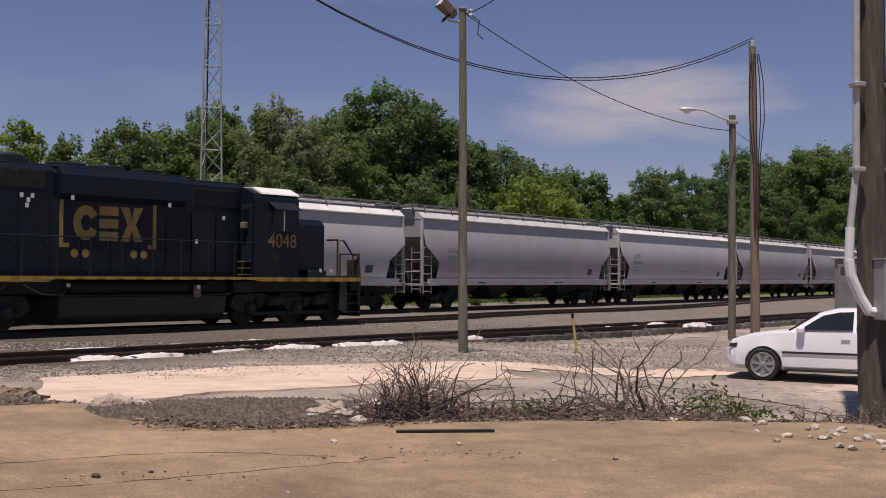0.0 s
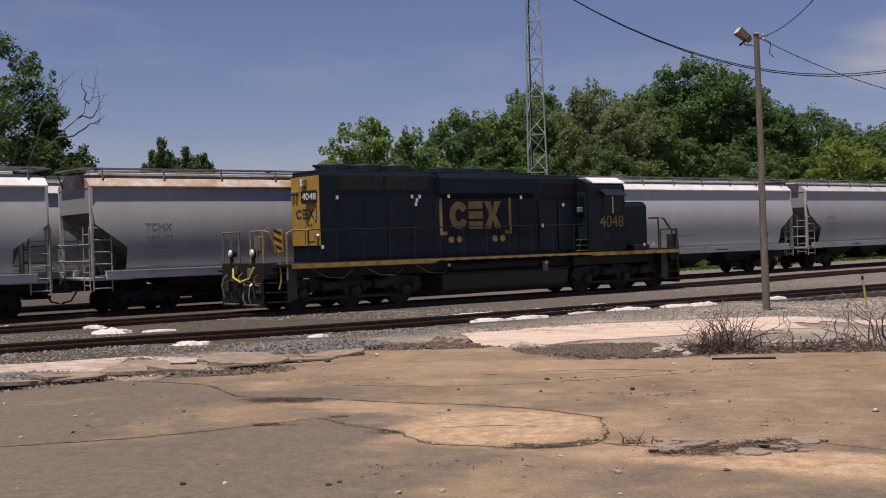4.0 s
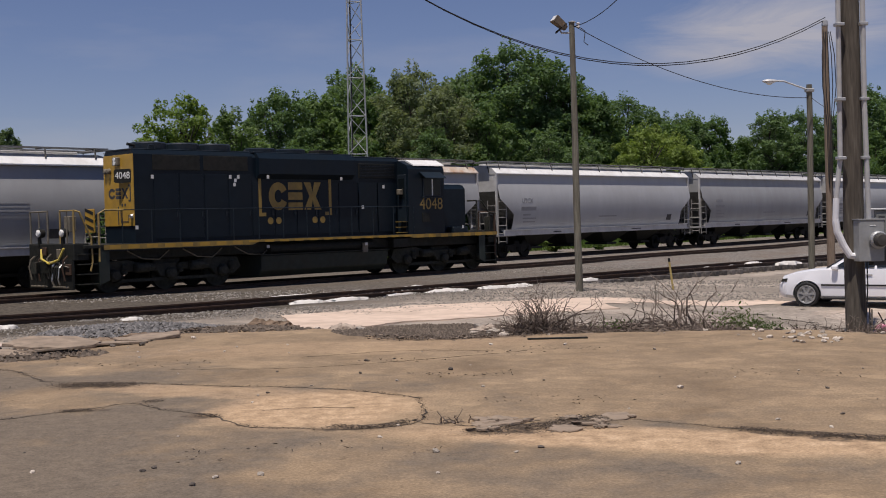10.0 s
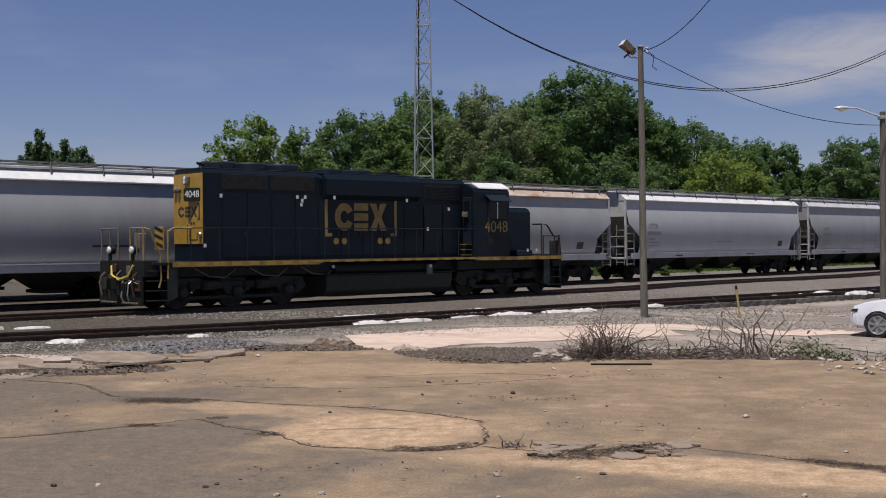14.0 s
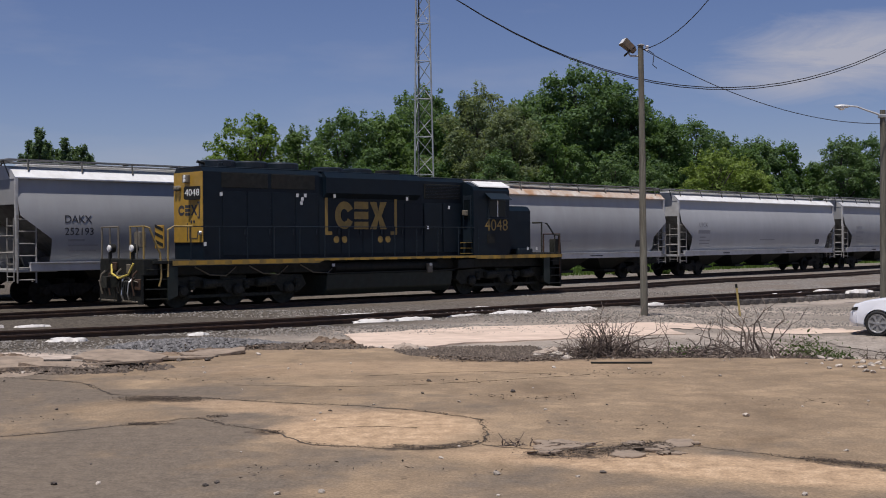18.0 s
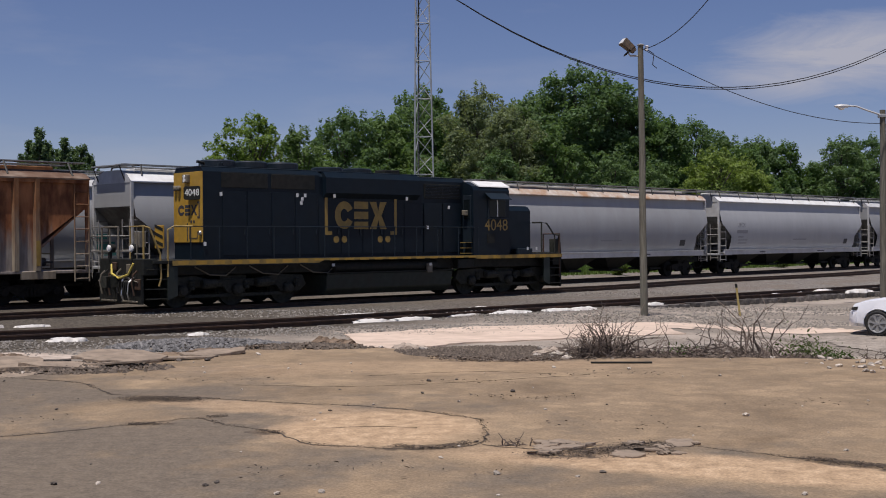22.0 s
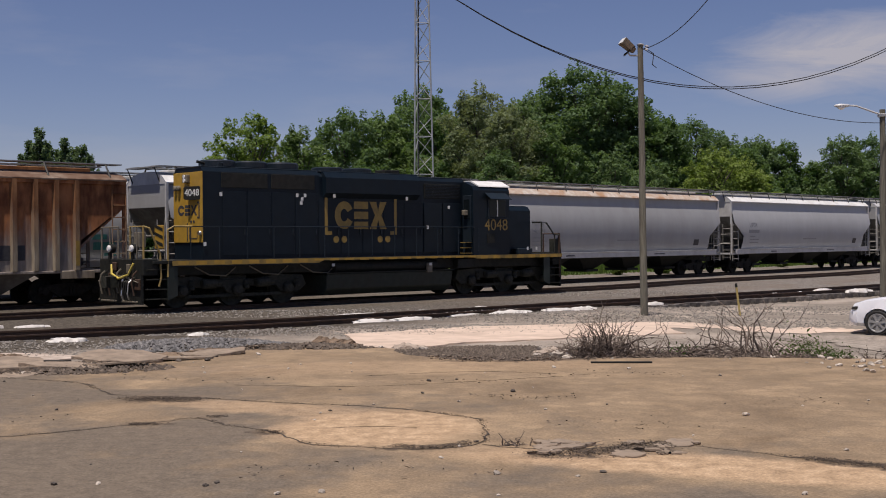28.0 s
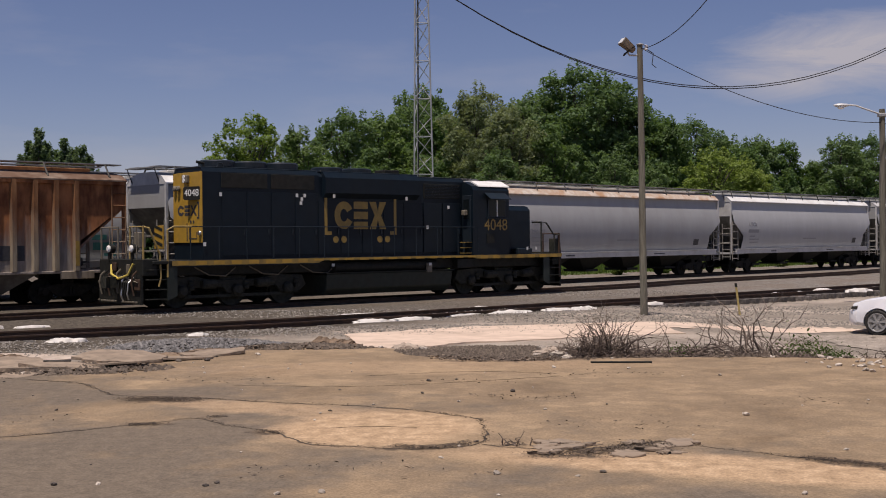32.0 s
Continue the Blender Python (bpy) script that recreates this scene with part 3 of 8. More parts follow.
def ground_height(x, y):
    v = x * OFF.x + y * OFF.y
    near = math.hypot(x, y)
    h = -0.10
    if v > 22:
        h = -0.115 - 0.01 * min(1, (v - 22) / 3)
    if v > 40:
        h = -0.125 + 0.18 * min(1, (v - 40) / 4)
    low = max(0.0, min(1.0, (x - 5.5) / 3.5)) * max(0.0, min(1.0, (y - 19.0) / 3.0)) * max(0.0, min(1.0, (44 - v) / 8)) if v < 44 else 0.0
    h -= 0.22 * low * max(0.0, min(1.0, (27 - v) / 6))
    if near < 120:
        k = 0.4 if v > 24 else 1.0
        h += k * (0.035 * noise.noise((x * 0.35, y * 0.35, 0)) + 0.02 * noise.noise((x * 1.3, y * 1.3, 3)))
    if y < 14 and abs(x) < 40:
        h = min(h, -0.12)
    return h


def build_ground():
    xs = [-v for v in grow(24.4, 0.4, 3000, 1.16)][::-1] + [-24 + 0.5 * k for k in range(129)] + grow(41, 0.5, 3000, 1.16)
    ys = [-v for v in grow(20.5, 1.0, 3000, 1.3)][::-1] + [-19 + 1.5 * k for k in range(20)] + [10.5 + 0.5 * k for k in range(100)] + grow(61, 0.6, 3000, 1.16)
    verts = [(x, y, ground_height(x, y)) for y in ys for x in xs]
    w = len(xs)
    faces = [(j * w + i, j * w + i + 1, (j + 1) * w + i + 1, (j + 1) * w + i) for j in range(len(ys) - 1) for i in range(w - 1)]
    M["ground"] = ground_material()
    ob = new("ground", mesh_of("ground", verts, faces, "ground", True))
    tagged(ob, "dry gravel and dirt yard with green verge beyond the tracks", "ground", kind="structure")


build_ground()


def lot_material():
    """Worn asphalt under a wash of tan sand."""
    m = bpy.data.materials.new("sandy_worn_asphalt")
    m.use_nodes = True
    n, l = m.node_tree.nodes, m.node_tree.links
    b = n["Principled BSDF"]
    b.inputs["Roughness"].default_value, b.inputs["Specular IOR Level"].default_value = 0.92, 0.2
    tc = n.new("ShaderNodeTexCoord")

    def mapped(scale, turn=0.0, loc=(0, 0, 0)):
        mp = n.new("ShaderNodeMapping")
        mp.inputs["Scale"].default_value, mp.inputs["Location"].default_value = scale, loc
        mp.inputs["Rotation"].default_value = (0, 0, radians(turn))
        l.new(tc.outputs["Object"], mp.inputs["Vector"])
        return mp.outputs["Vector"]

    def noise_node(vec, scale, detail=8.0, rough=0.6, out="Fac"):
        x = n.new("ShaderNodeTexNoise")
        x.inputs["Scale"].default_value, x.inputs["Detail"].default_value, x.inputs["Roughness"].default_value = scale, detail, rough
        l.new(vec, x.inputs["Vector"])
        return x.outputs[out]

    def ramp(src, *stops):
        r = n.new("ShaderNodeValToRGB")
        while len(r.color_ramp.elements) < len(stops):
            r.color_ramp.elements.new(0.5)
        for e, (p, c) in zip(r.color_ramp.elements, stops):
            e.position, e.color = p, (*(c if isinstance(c, tuple) else (c, c, c)), 1)
        l.new(src, r.inputs["Fac"])
        return r.outputs["Color"]

    def mix(f, a, c, blend="MIX"):
        x = n.new("ShaderNodeMix")
        x.data_type, x.blend_type = "RGBA", blend
        l.new(f, x.inputs["Factor"])
        for key, v in (("A", a), ("B", c)):
            if isinstance(v, tuple):
                x.inputs[key].default_value = (*v, 1)
            else:
                l.new(v, x.inputs[key])
        return x.outputs["Result"]

    def math_node(op, a, c):
        x = n.new("ShaderNodeMath")
        x.operation = op
        for i, v in enumerate((a, c)):
            if isinstance(v, float):
                x.inputs[i].default_value = v
            else:
                l.new(v, x.inputs[i])
        return x.outputs[0]

    raw = tc.outputs["Object"]
    # tan wash in broad drifts, with wind-blown streaks
    col = ramp(noise_node(mapped((1.0, 0.75, 1), 8), 0.7, 12, 0.72), (0.30, (0.165, 0.118, 0.075)), (0.45, (0.265, 0.193, 0.123)), (0.58, (0.325, 0.238, 0.152)), (0.72, (0.46, 0.335, 0.208)))
    streak = ramp(noise_node(mapped((0.9, 0.8, 1), 14, (2, 1, 0)), 0.8, 12, 0.70), (0.40, 0.0), (0.50, 0.4), (0.56, 0.0))
    col = mix(streak, col, (0.135, 0.105, 0.076))
    # bare grey tarmac, most of it towards -x and the camera
    sep = n.new("ShaderNodeSeparateXYZ")
    l.new(raw, sep.inputs["Vector"])
    lean = math_node("ADD", math_node("MULTIPLY", sep.outputs["X"], -0.030), math_node("MULTIPLY", sep.outputs["Y"], -0.02))
    bare = ramp(math_node("ADD", noise_node(mapped((0.9, 0.9, 1), 0, (3.1, 4.2, 0)), 0.5, 11, 0.66), lean), (0.22, 0.0), (0.36, 0.88))
    tar = ramp(noise_node(raw, 7.0, 8, 0.7), (0.3, (0.10, 0.083, 0.066)), (0.7, (0.19, 0.157, 0.122)))
    col = mix(bare, col, tar)
    # orange sand gathered in worn hollows, with ragged edges
    warp = n.new("ShaderNodeVectorMath")
    warp.operation = "MULTIPLY_ADD"
    warp.inputs[1].default_value = (1.0, 0.7, 0)
    l.new(noise_node(raw, 1.4, 8, 0.65, "Color"), warp.inputs[0])
    l.new(raw, warp.inputs[2])
    sand = None
    for cx, cy, rx, ry, turn, amt in ((-0.72, 13.0, 1.22, 1.35, 0, 0.95), (2.7, 10.45, 2.9, 0.62, -20, 0.9), (-1.9, 14.4, 2.2, 0.5, -28, 0.5), (-0.6, 19.2, 4.2, 1.1, 4, 0.3), (6.5, 11.2, 1.5, 1.2, 40, 0.6)):
        mp = n.new("ShaderNodeMapping")
        mp.vector_type = "TEXTURE"
        mp.inputs["Location"].default_value, mp.inputs["Scale"].default_value = (cx + 0.5, cy + 0.35, 0), (rx, ry, 1)
        mp.inputs["Rotation"].default_value = (0, 0, radians(turn))
        l.new(warp.outputs[0], mp.inputs["Vector"])
        ln = n.new("ShaderNodeVectorMath")
        ln.operation = "LENGTH"
        l.new(mp.outputs["Vector"], ln.inputs[0])
        fall = n.new("ShaderNodeMapRange")
        fall.inputs["From Min"].default_value, fall.inputs["From Max"].default_value, fall.inputs["To Max"].default_value = 1.1, 0.72, amt
        l.new(ln.outputs["Value"], fall.inputs["Value"])
        sand = fall.outputs["Result"] if sand is None else math_node("MAXIMUM", sand, fall.outputs["Result"])
    sand_col = ramp(noise_node(raw, 5.0, 9, 0.7), (0.32, (0.27, 0.186, 0.116)), (0.5, (0.44, 0.307, 0.19)), (0.68, (0.58, 0.42, 0.275)))
    col = mix(sand, col, sand_col)
    # mats of dark rotted leaves
    mats = None
    for cx, cy, rx, ry, turn in ((-3.65, 15.38, 0.62, 0.30, -6), (1.5, 11.35, 0.85, 0.34, 18), (4.05, 10.45, 1.0, 0.2, -32), (-0.15, 11.7, 0.45, 0.16, 10), (-3.4, 13.27, 0.32, 0.11, 0), (-1.88, 12.67, 0.28, 0.10, -20), (6.7, 12.2, 0.3, 1.1, -35), (1.2, 20.15, 1.5, 0.3, 3), (4.2, 20.5, 2.2, 0.22, 0), (7.0, 20.1, 1.0, 0.22, -12), (9.2, 18.2, 0.4, 1.3, 28), (-3.2, 22.9, 1.2, 0.25, 18)):
        mp = n.new("ShaderNodeMapping")
        mp.vector_type = "TEXTURE"
        mp.inputs["Location"].default_value, mp.inputs["Scale"].default_value = (cx + 0.5, cy + 0.35, 0), (rx, ry, 1)
        mp.inputs["Rotation"].default_value = (0, 0, radians(turn))
        l.new(warp.outputs[0], mp.inputs["Vector"])
        ln = n.new("ShaderNodeVectorMath")
        ln.operation = "LENGTH"
        l.new(mp.outputs["Vector"], ln.inputs[0])
        fall = n.new("ShaderNodeMapRange")
        fall.inputs["From Min"].default_value, fall.inputs["From Max"].default_value, fall.inputs["To Max"].default_value = 1.08, 0.72, 0.95
        l.new(ln.outputs["Value"], fall.inputs["Value"])
        mats = fall.outputs["Result"] if mats is None else math_node("MAXIMUM", mats, fall.outputs["Result"])
    mats = math_node("MULTIPLY", mats, ramp(noise_node(raw, 5.5, 9, 0.72), (0.40, 0.12), (0.56, 1.0)))
    col = mix(mats, col, ramp(noise_node(raw, 22.0, 8, 0.75), (0.32, (0.042, 0.032, 0.024)), (0.68, (0.135, 0.103, 0.077))))
    # grit and small dark spots
    hs, mr = n.new("ShaderNodeHueSaturation"), n.new("ShaderNodeMapRange")
    mr.inputs["From Min"].default_value, mr.inputs["From Max"].default_value = 0.3, 0.7
    mr.inputs["To Min"].default_value, mr.inputs["To Max"].default_value = 0.64, 1.36
    l.new(noise_node(raw, 34.0, 6, 0.7), mr.inputs["Value"])
    l.new(mr.outputs["Result"], hs.inputs["Value"])
    l.new(col, hs.inputs["Color"])
    spot = ramp(noise_node(mapped((0.6, 1, 1)), 3.1, 10, 0.75), (0.63, 0.0), (0.72, 0.7))
    col = mix(spot, hs.outputs["Color"], (0.095, 0.073, 0.053))
    l.new(col, b.inputs["Base Color"])
    bp = n.new("ShaderNodeBump")
    bp.inputs["Strength"].default_value, bp.inputs["Distance"].default_value = 0.3, 0.02
    l.new(noise_node(raw, 30.0, 6, 0.7), bp.inputs["Height"])
    l.new(bp.outputs["Normal"], b.inputs["Normal"])
    return m


def jagged(pts, n=6, amp=0.18, seed=1):
    """A broken outline: each side split and pushed about."""
    rnd = random.Random(seed)
    out = []
    for i, p in enumerate(pts):
        q = pts[(i + 1) % len(pts)]
        ln = math.hypot(q[0] - p[0], q[1] - p[1])
        k = n if ln < 8 else 3
        for j in range(k):
            t = j / k
            a = amp if j else amp * 0.4
            out.append((p[0] + (q[0] - p[0]) * t + rnd.uniform(-a, a), p[1] + (q[1] - p[1]) * t + rnd.uniform(-a, a)))
    return out


def plate(name, outline, z0, z1, material, label, category, kind="", parent=None):
    ob = part(name, prism(outline, 2, z0, z1), material, parent)
    return tagged(ob, label, category, kind=kind)


M["lot"] = lot_material()
M["pink_concrete"] = mat("pinkish_sandy_concrete", (0.56, 0.435, 0.34), (0.68, 0.54, 0.435), 5, 0.92, bump=0.2, stain=(0.40, 0.305, 0.235), stain_scale=0.9, stain_amt=0.75, stain_at=0.56, stretch=(0.7, 1, 1))
M["pale_rubble"] = mat("pale_crushed_concrete", (0.34, 0.28, 0.23), (0.60, 0.50, 0.42), 4, 0.95, bump=0.8, stain=(0.32, 0.24, 0.175), stain_scale=0.8, stain_amt=0.8, bump_scale=12)
LOT_EDGE = [(-60, 6), (-16, 13.5), (-10.5, 15.6), (-8.3, 16.85), (-7.6, 17.8), (-6.9, 18.5), (-6.3, 20.0), (-5.27, 21.7), (-4.0, 22.8), (-2.5, 23.3), (-1.0, 22.5),
            (-0.1, 20.6), (1.1, 20.0), (2.5, 20.3), (4.0, 20.45), (5.9, 20.2), (7.3, 19.9), (7.9, 19.2), (8.5, 18.2), (9.0, 16.4), (11, 13.6), (16, 10), (60, 2), (60, -60), (-60, -60)]
plate("pavement_lot", jagged(LOT_EDGE, 5, 0.14, 3)[::-1], -0.3, 0.0, "lot", "worn asphalt lot washed with tan sand, cracked", "pavement", "structure")
plate("pavement_pad", jagged([(-2.3, 27.2), (-1.75, 23.6), (-1.0, 23.45), (-0.4, 23.6), (0.1, 24.4), (0.9, 24.9), (2.1, 25.3), (2.9, 25.9), (4.3, 26.3), (5.4, 26.6), (5.4, 30.4), (3.6, 30.1), (2.3, 29.7), (0.6, 29.3), (-1.1, 27.9)], 4, 0.12, 5)[::-1],
      -0.3, -0.08, "pink_concrete", "pinkish sand-covered concrete pad at the edge of the lot", "pavement", "structure")


def inside(outline, x, y):
    hit, j = False, len(outline) - 1
    for i in range(len(outline)):
        (xi, yi), (xj, yj) = outline[i], outline[j]
        if (yi > y) != (yj > y) and x < (xj - xi) * (y - yi) / (yj - yi) + xi:
            hit = not hit
        j = i
    return hit


def sand_sheet(outline, seed, material, label):
    """A thin drift of sand that follows the ground, with a ragged edge."""
    cell = 0.16
    x0, y0 = min(p[0] for p in outline), min(p[1] for p in outline)
    nx, ny = int((max(p[0] for p in outline) - x0) / cell) + 2, int((max(p[1] for p in outline) - y0) / cell) + 2
    ids, V, Fc = {}, [], []

    def vert(i, j):
        if (i, j) not in ids:
            x, y = x0 + i * cell, y0 + j * cell
            ids[i, j] = len(V)
            V.append((x, y, ground_height(x, y) + 0.012))
        return ids[i, j]

    for j in range(ny):
        for i in range(nx):
            x, y = x0 + (i + 0.5) * cell, y0 + (j + 0.5) * cell
            q = (x * 1.1, y * 0.9, seed)
            if inside(outline, x + 0.5 * noise.noise(q) + 0.25 * noise.noise((x * 4, y * 4, seed)), y + 0.9 * noise.noise((y, x, seed + 4.0)) + 0.35 * noise.noise((x * 5, y * 5, seed + 9.0))):
                Fc.append((vert(i, j), vert(i + 1, j), vert(i + 1, j + 1), vert(i, j + 1)))
    ob = new("pavement_drift", mesh_of("pavement_drift", V, Fc, material, True))
    tagged(ob, label, "sand", kind="structure")


M["dusty_gravel"] = mat("dusty_pale_gravel", (0.22, 0.19, 0.16), (0.42, 0.36, 0.30), 11, 0.95, bump=0.7, stain=(0.19, 0.16, 0.13), stain_scale=1.6, stain_amt=0.8, bump_scale=18)
sand_sheet([(5.2, 28.3), (7.4, 29.0), (9.4, 29.2), (10.7, 29.5), (10.7, 30.5), (9.7, 31.0), (7.9, 30.6), (6.4, 30.8), (5.2, 30.6)], 2.0, "pink_concrete", "pale sand drift leading from the pad to the parked coupe")
sand_sheet([(3.6, 23.3), (4.3, 23.1), (6.3, 23.6), (6.8, 24.5), (6.7, 25.0), (5.2, 24.2), (3.8, 24.0)], 5.0, "dusty_gravel", "pale crushed concrete behind the dead brush")
sand_sheet([(7.6, 27.2), (8.5, 25.9), (9.0, 23.4), (9.3, 20.9), (10.9, 21.5), (10.9, 24.0), (10.4, 27.8), (9.4, 28.4)], 7.0, "dusty_gravel", "pale crushed concrete at the utility pole")
sand_sheet([(9.7, 24.0), (10.6, 23.3), (12.0, 22.9), (13.0, 24.3), (13.2, 26.0), (12.0, 27.2), (10.4, 27.4), (9.7, 26.2)], 11.0, "pale_rubble", "pale sand between the weeds and the parked cars")
plate("pavement_strip", jagged([(-16, 18.2), (-10.4, 20.0), (-8.6, 19.4), (-7.6, 21.0), (-6.6, 22.4), (-8.4, 23.2), (-10.6, 22.2), (-17, 19.8)], 4, 0.14, 6)[::-1],
      -0.3, -0.085, "pale_rubble", "pale sand-covered concrete strip beside the lot", "pavement", "structure")

# ---- tracks ----
def rail_bm(line, off, z=0.0):
    """A rail of head, web and foot along a line, off metres to its left."""
    prof = ((-0.036, 0.0), (0.036, 0.0), (0.036, -0.035), (0.012, -0.05), (0.012, -0.14), (0.07, -0.155), (0.07, -0.17), (-0.07, -0.17), (-0.07, -0.155), (-0.012, -0.14), (-0.012, -0.05), (-0.036, -0.035))
    secs = []
    for i, p in enumerate(line):
        d = (line[min(i + 1, len(line) - 1)] - line[max(i - 1, 0)]).normalized()
        n = Vector((-d.y, d.x, 0))
        secs.append([p + n * (off + a) + Vector((0, 0, z + b)) for a, b in prof])
    return loft(secs)


def line_walk(line, step):
    """Points and headings every step metres along a line."""
    out, left = [], 0.0
    for a, b in zip(line, line[1:]):
        d = b - a
        ln = d.length
        while left < ln:
            out.append((a + d * (left / ln), math.atan2(d.y, d.x)))
            left += step
        left -= ln
    return out


LOCO_P, LOCO_H = Vector((-9.31, 36.52, 0)), radians(48.42)
LOCO_D = Vector((math.sin(LOCO_H), math.cos(LOCO_H), 0))
LOCO_N = Vector((-LOCO_D.y, LOCO_D.x, 0))
NEAR_LINE = smooth_line([(-62, 2), (-24, 18.6), (-10.0, 27.2), (-4.9, 30.35), (3.7, 37.75), (19.7, 51.55), (40.5, 72.8), (70, 106), (130, 180)], 2.0)
_c = LOCO_P + LOCO_N * 0.7175
LOCO_LINE = smooth_line([tuple((_c + LOCO_D * s)[:2]) for s in (-60, -30, -8, 8, 22)] + [(13.9, 60.2), (25.3, 71.6), (43.6, 96.6), (62.5, 118), (110, 178)], 2.0)
FAR_LINE = [far_track(-40 + 3 * k)[0] for k in range(110)]


def build_track(name, line, label, z=0.0, wood="tie"):
    tr = thing(name, pose(0, 0, 0), label, "railway track", kind="structure")
    for off in (-0.7535, 0.7535):
        part("rail", rail_bm(line, off, z), "rail", tr)
    spots = [(p, a) for p, a in line_walk(line, 0.56) if p.y > 5 and p.length < 110]
    me = None
    rnd = random.Random(4)
    n = 0
    for p, a in spots:
        if n >= 170:
            break
        if me is None:
            bm = box(-0.11, 0.11, -1.29, 1.29, -0.31, -0.128, 0.012)
            me = bpy.data.meshes.new("tie")
            bm.to_mesh(me)
            bm.free()
            me.materials.append(M[wood])
        t = part("tie", me, wood, tr)
        t.matrix_basis = pose(p.x, p.y, z + rnd.uniform(-0.03, 0.016), 0, 0, math.degrees(a) + rnd.uniform(-1.5, 1.5))
        n += 1


build_track("track_near", NEAR_LINE, "rusty siding track half buried in gravel", wood="tie_dusty")
build_track("track_middle", LOCO_LINE, "rusty yard track under the locomotive")
build_track("track_far", FAR_LINE, "yard track under the hopper cars")

# ---- covered hopper cars ----
def wheel_mesh():
    bm = bmesh.new()
    add_tube(bm, (0, -0.8, 0), (0, 0.8, 0), 0.08, sides=10)
    for y in (-0.76, 0.76):
        s = -1 if y < 0 else 1
        for r0, y0, r1, y1 in ((0.42, y - s * 0.05, 0.42, y + s * 0.05), (0.445, y - s * 0.08, 0.445, y - s * 0.05)):
            add_tube(bm, (0, y0, 0), (0, y1, 0), r0, r1, sides=24)
        add_tube(bm, (0, y + s * 0.05, 0), (0, y + s * 0.1, 0), 0.16, sides=12)
    me = bpy.data.meshes.new("wheelset")
    bm.to_mesh(me)
    bm.free()
    me.materials.append(M["truck_black"])
    return me


WHEELSET = wheel_mesh()
SIDEFRAME = None


def sideframe_mesh():
    """Cast side frame of a two-axle freight truck, in the xz plane at y = 0."""
    bm = prism([(-1.12, 0.56), (-0.95, 0.62), (-0.45, 0.68), (0.45, 0.68), (0.95, 0.62), (1.12, 0.56), (1.12, 0.38), (0.9, 0.36), (0.72, 0.46), (0.42, 0.26), (-0.42, 0.26), (-0.72, 0.46), (-0.9, 0.36), (-1.12, 0.38)], 1, -0.08, 0.08)
    for x in (-0.9, 0.9):
        add_tube(bm, (x, -0.14, 0.44), (x, 0.12, 0.44), 0.13, sides=10)
    for x in (-0.12, 0.0, 0.12):
        add_tube(bm, (x, -0.1, 0.3), (x, -0.1, 0.56), 0.05, sides=8)
    me = bpy.data.meshes.new("side_frame")
    bm.to_mesh(me)
    bm.free()
    me.materials.append(M["truck_black"])
    return me


def build_trucks(car, centres):
    global SIDEFRAME
    SIDEFRAME = SIDEFRAME or sideframe_mesh()
    axles = []
    for cx in centres:
        for y in (-1.0, 1.0):
            f = part("side_frame", SIDEFRAME, "truck_black", car)
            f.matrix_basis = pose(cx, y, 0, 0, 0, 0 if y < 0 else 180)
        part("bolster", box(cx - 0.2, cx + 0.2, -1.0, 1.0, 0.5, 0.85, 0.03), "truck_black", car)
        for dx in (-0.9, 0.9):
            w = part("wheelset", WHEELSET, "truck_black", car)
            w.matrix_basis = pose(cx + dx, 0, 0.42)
            axles.append(w)
    return axles


SIDE = [(1.30, 1.36), (1.40, 1.6), (1.475, 1.9), (1.525, 2.2), (1.555, 2.6), (1.545, 2.98), (1.485, 3.32), (1.395, 3.62), (1.31, 3.86)]    # half width of a round side by height


def body_ring(x, k=1.0):
    """Cross-section of a round-sided hopper body at x."""
    half = [(1.18, 1.30)] + SIDE + [(1.27, 4.22)]
    return [(x, -y * k, z) for y, z in half] + [(x, y * k, z) for y, z in half[::-1]]


def side_at(z):
    """Half width of the round-sided body at a height, and its lean there in degrees."""
    for (y0, z0), (y1, z1) in zip(SIDE, SIDE[1:]):
        if z <= z1:
            return y0 + (y1 - y0) * (z - z0) / (z1 - z0), math.degrees(math.atan2(y0 - y1, z1 - z0))
    return SIDE[-1][0], 0.0


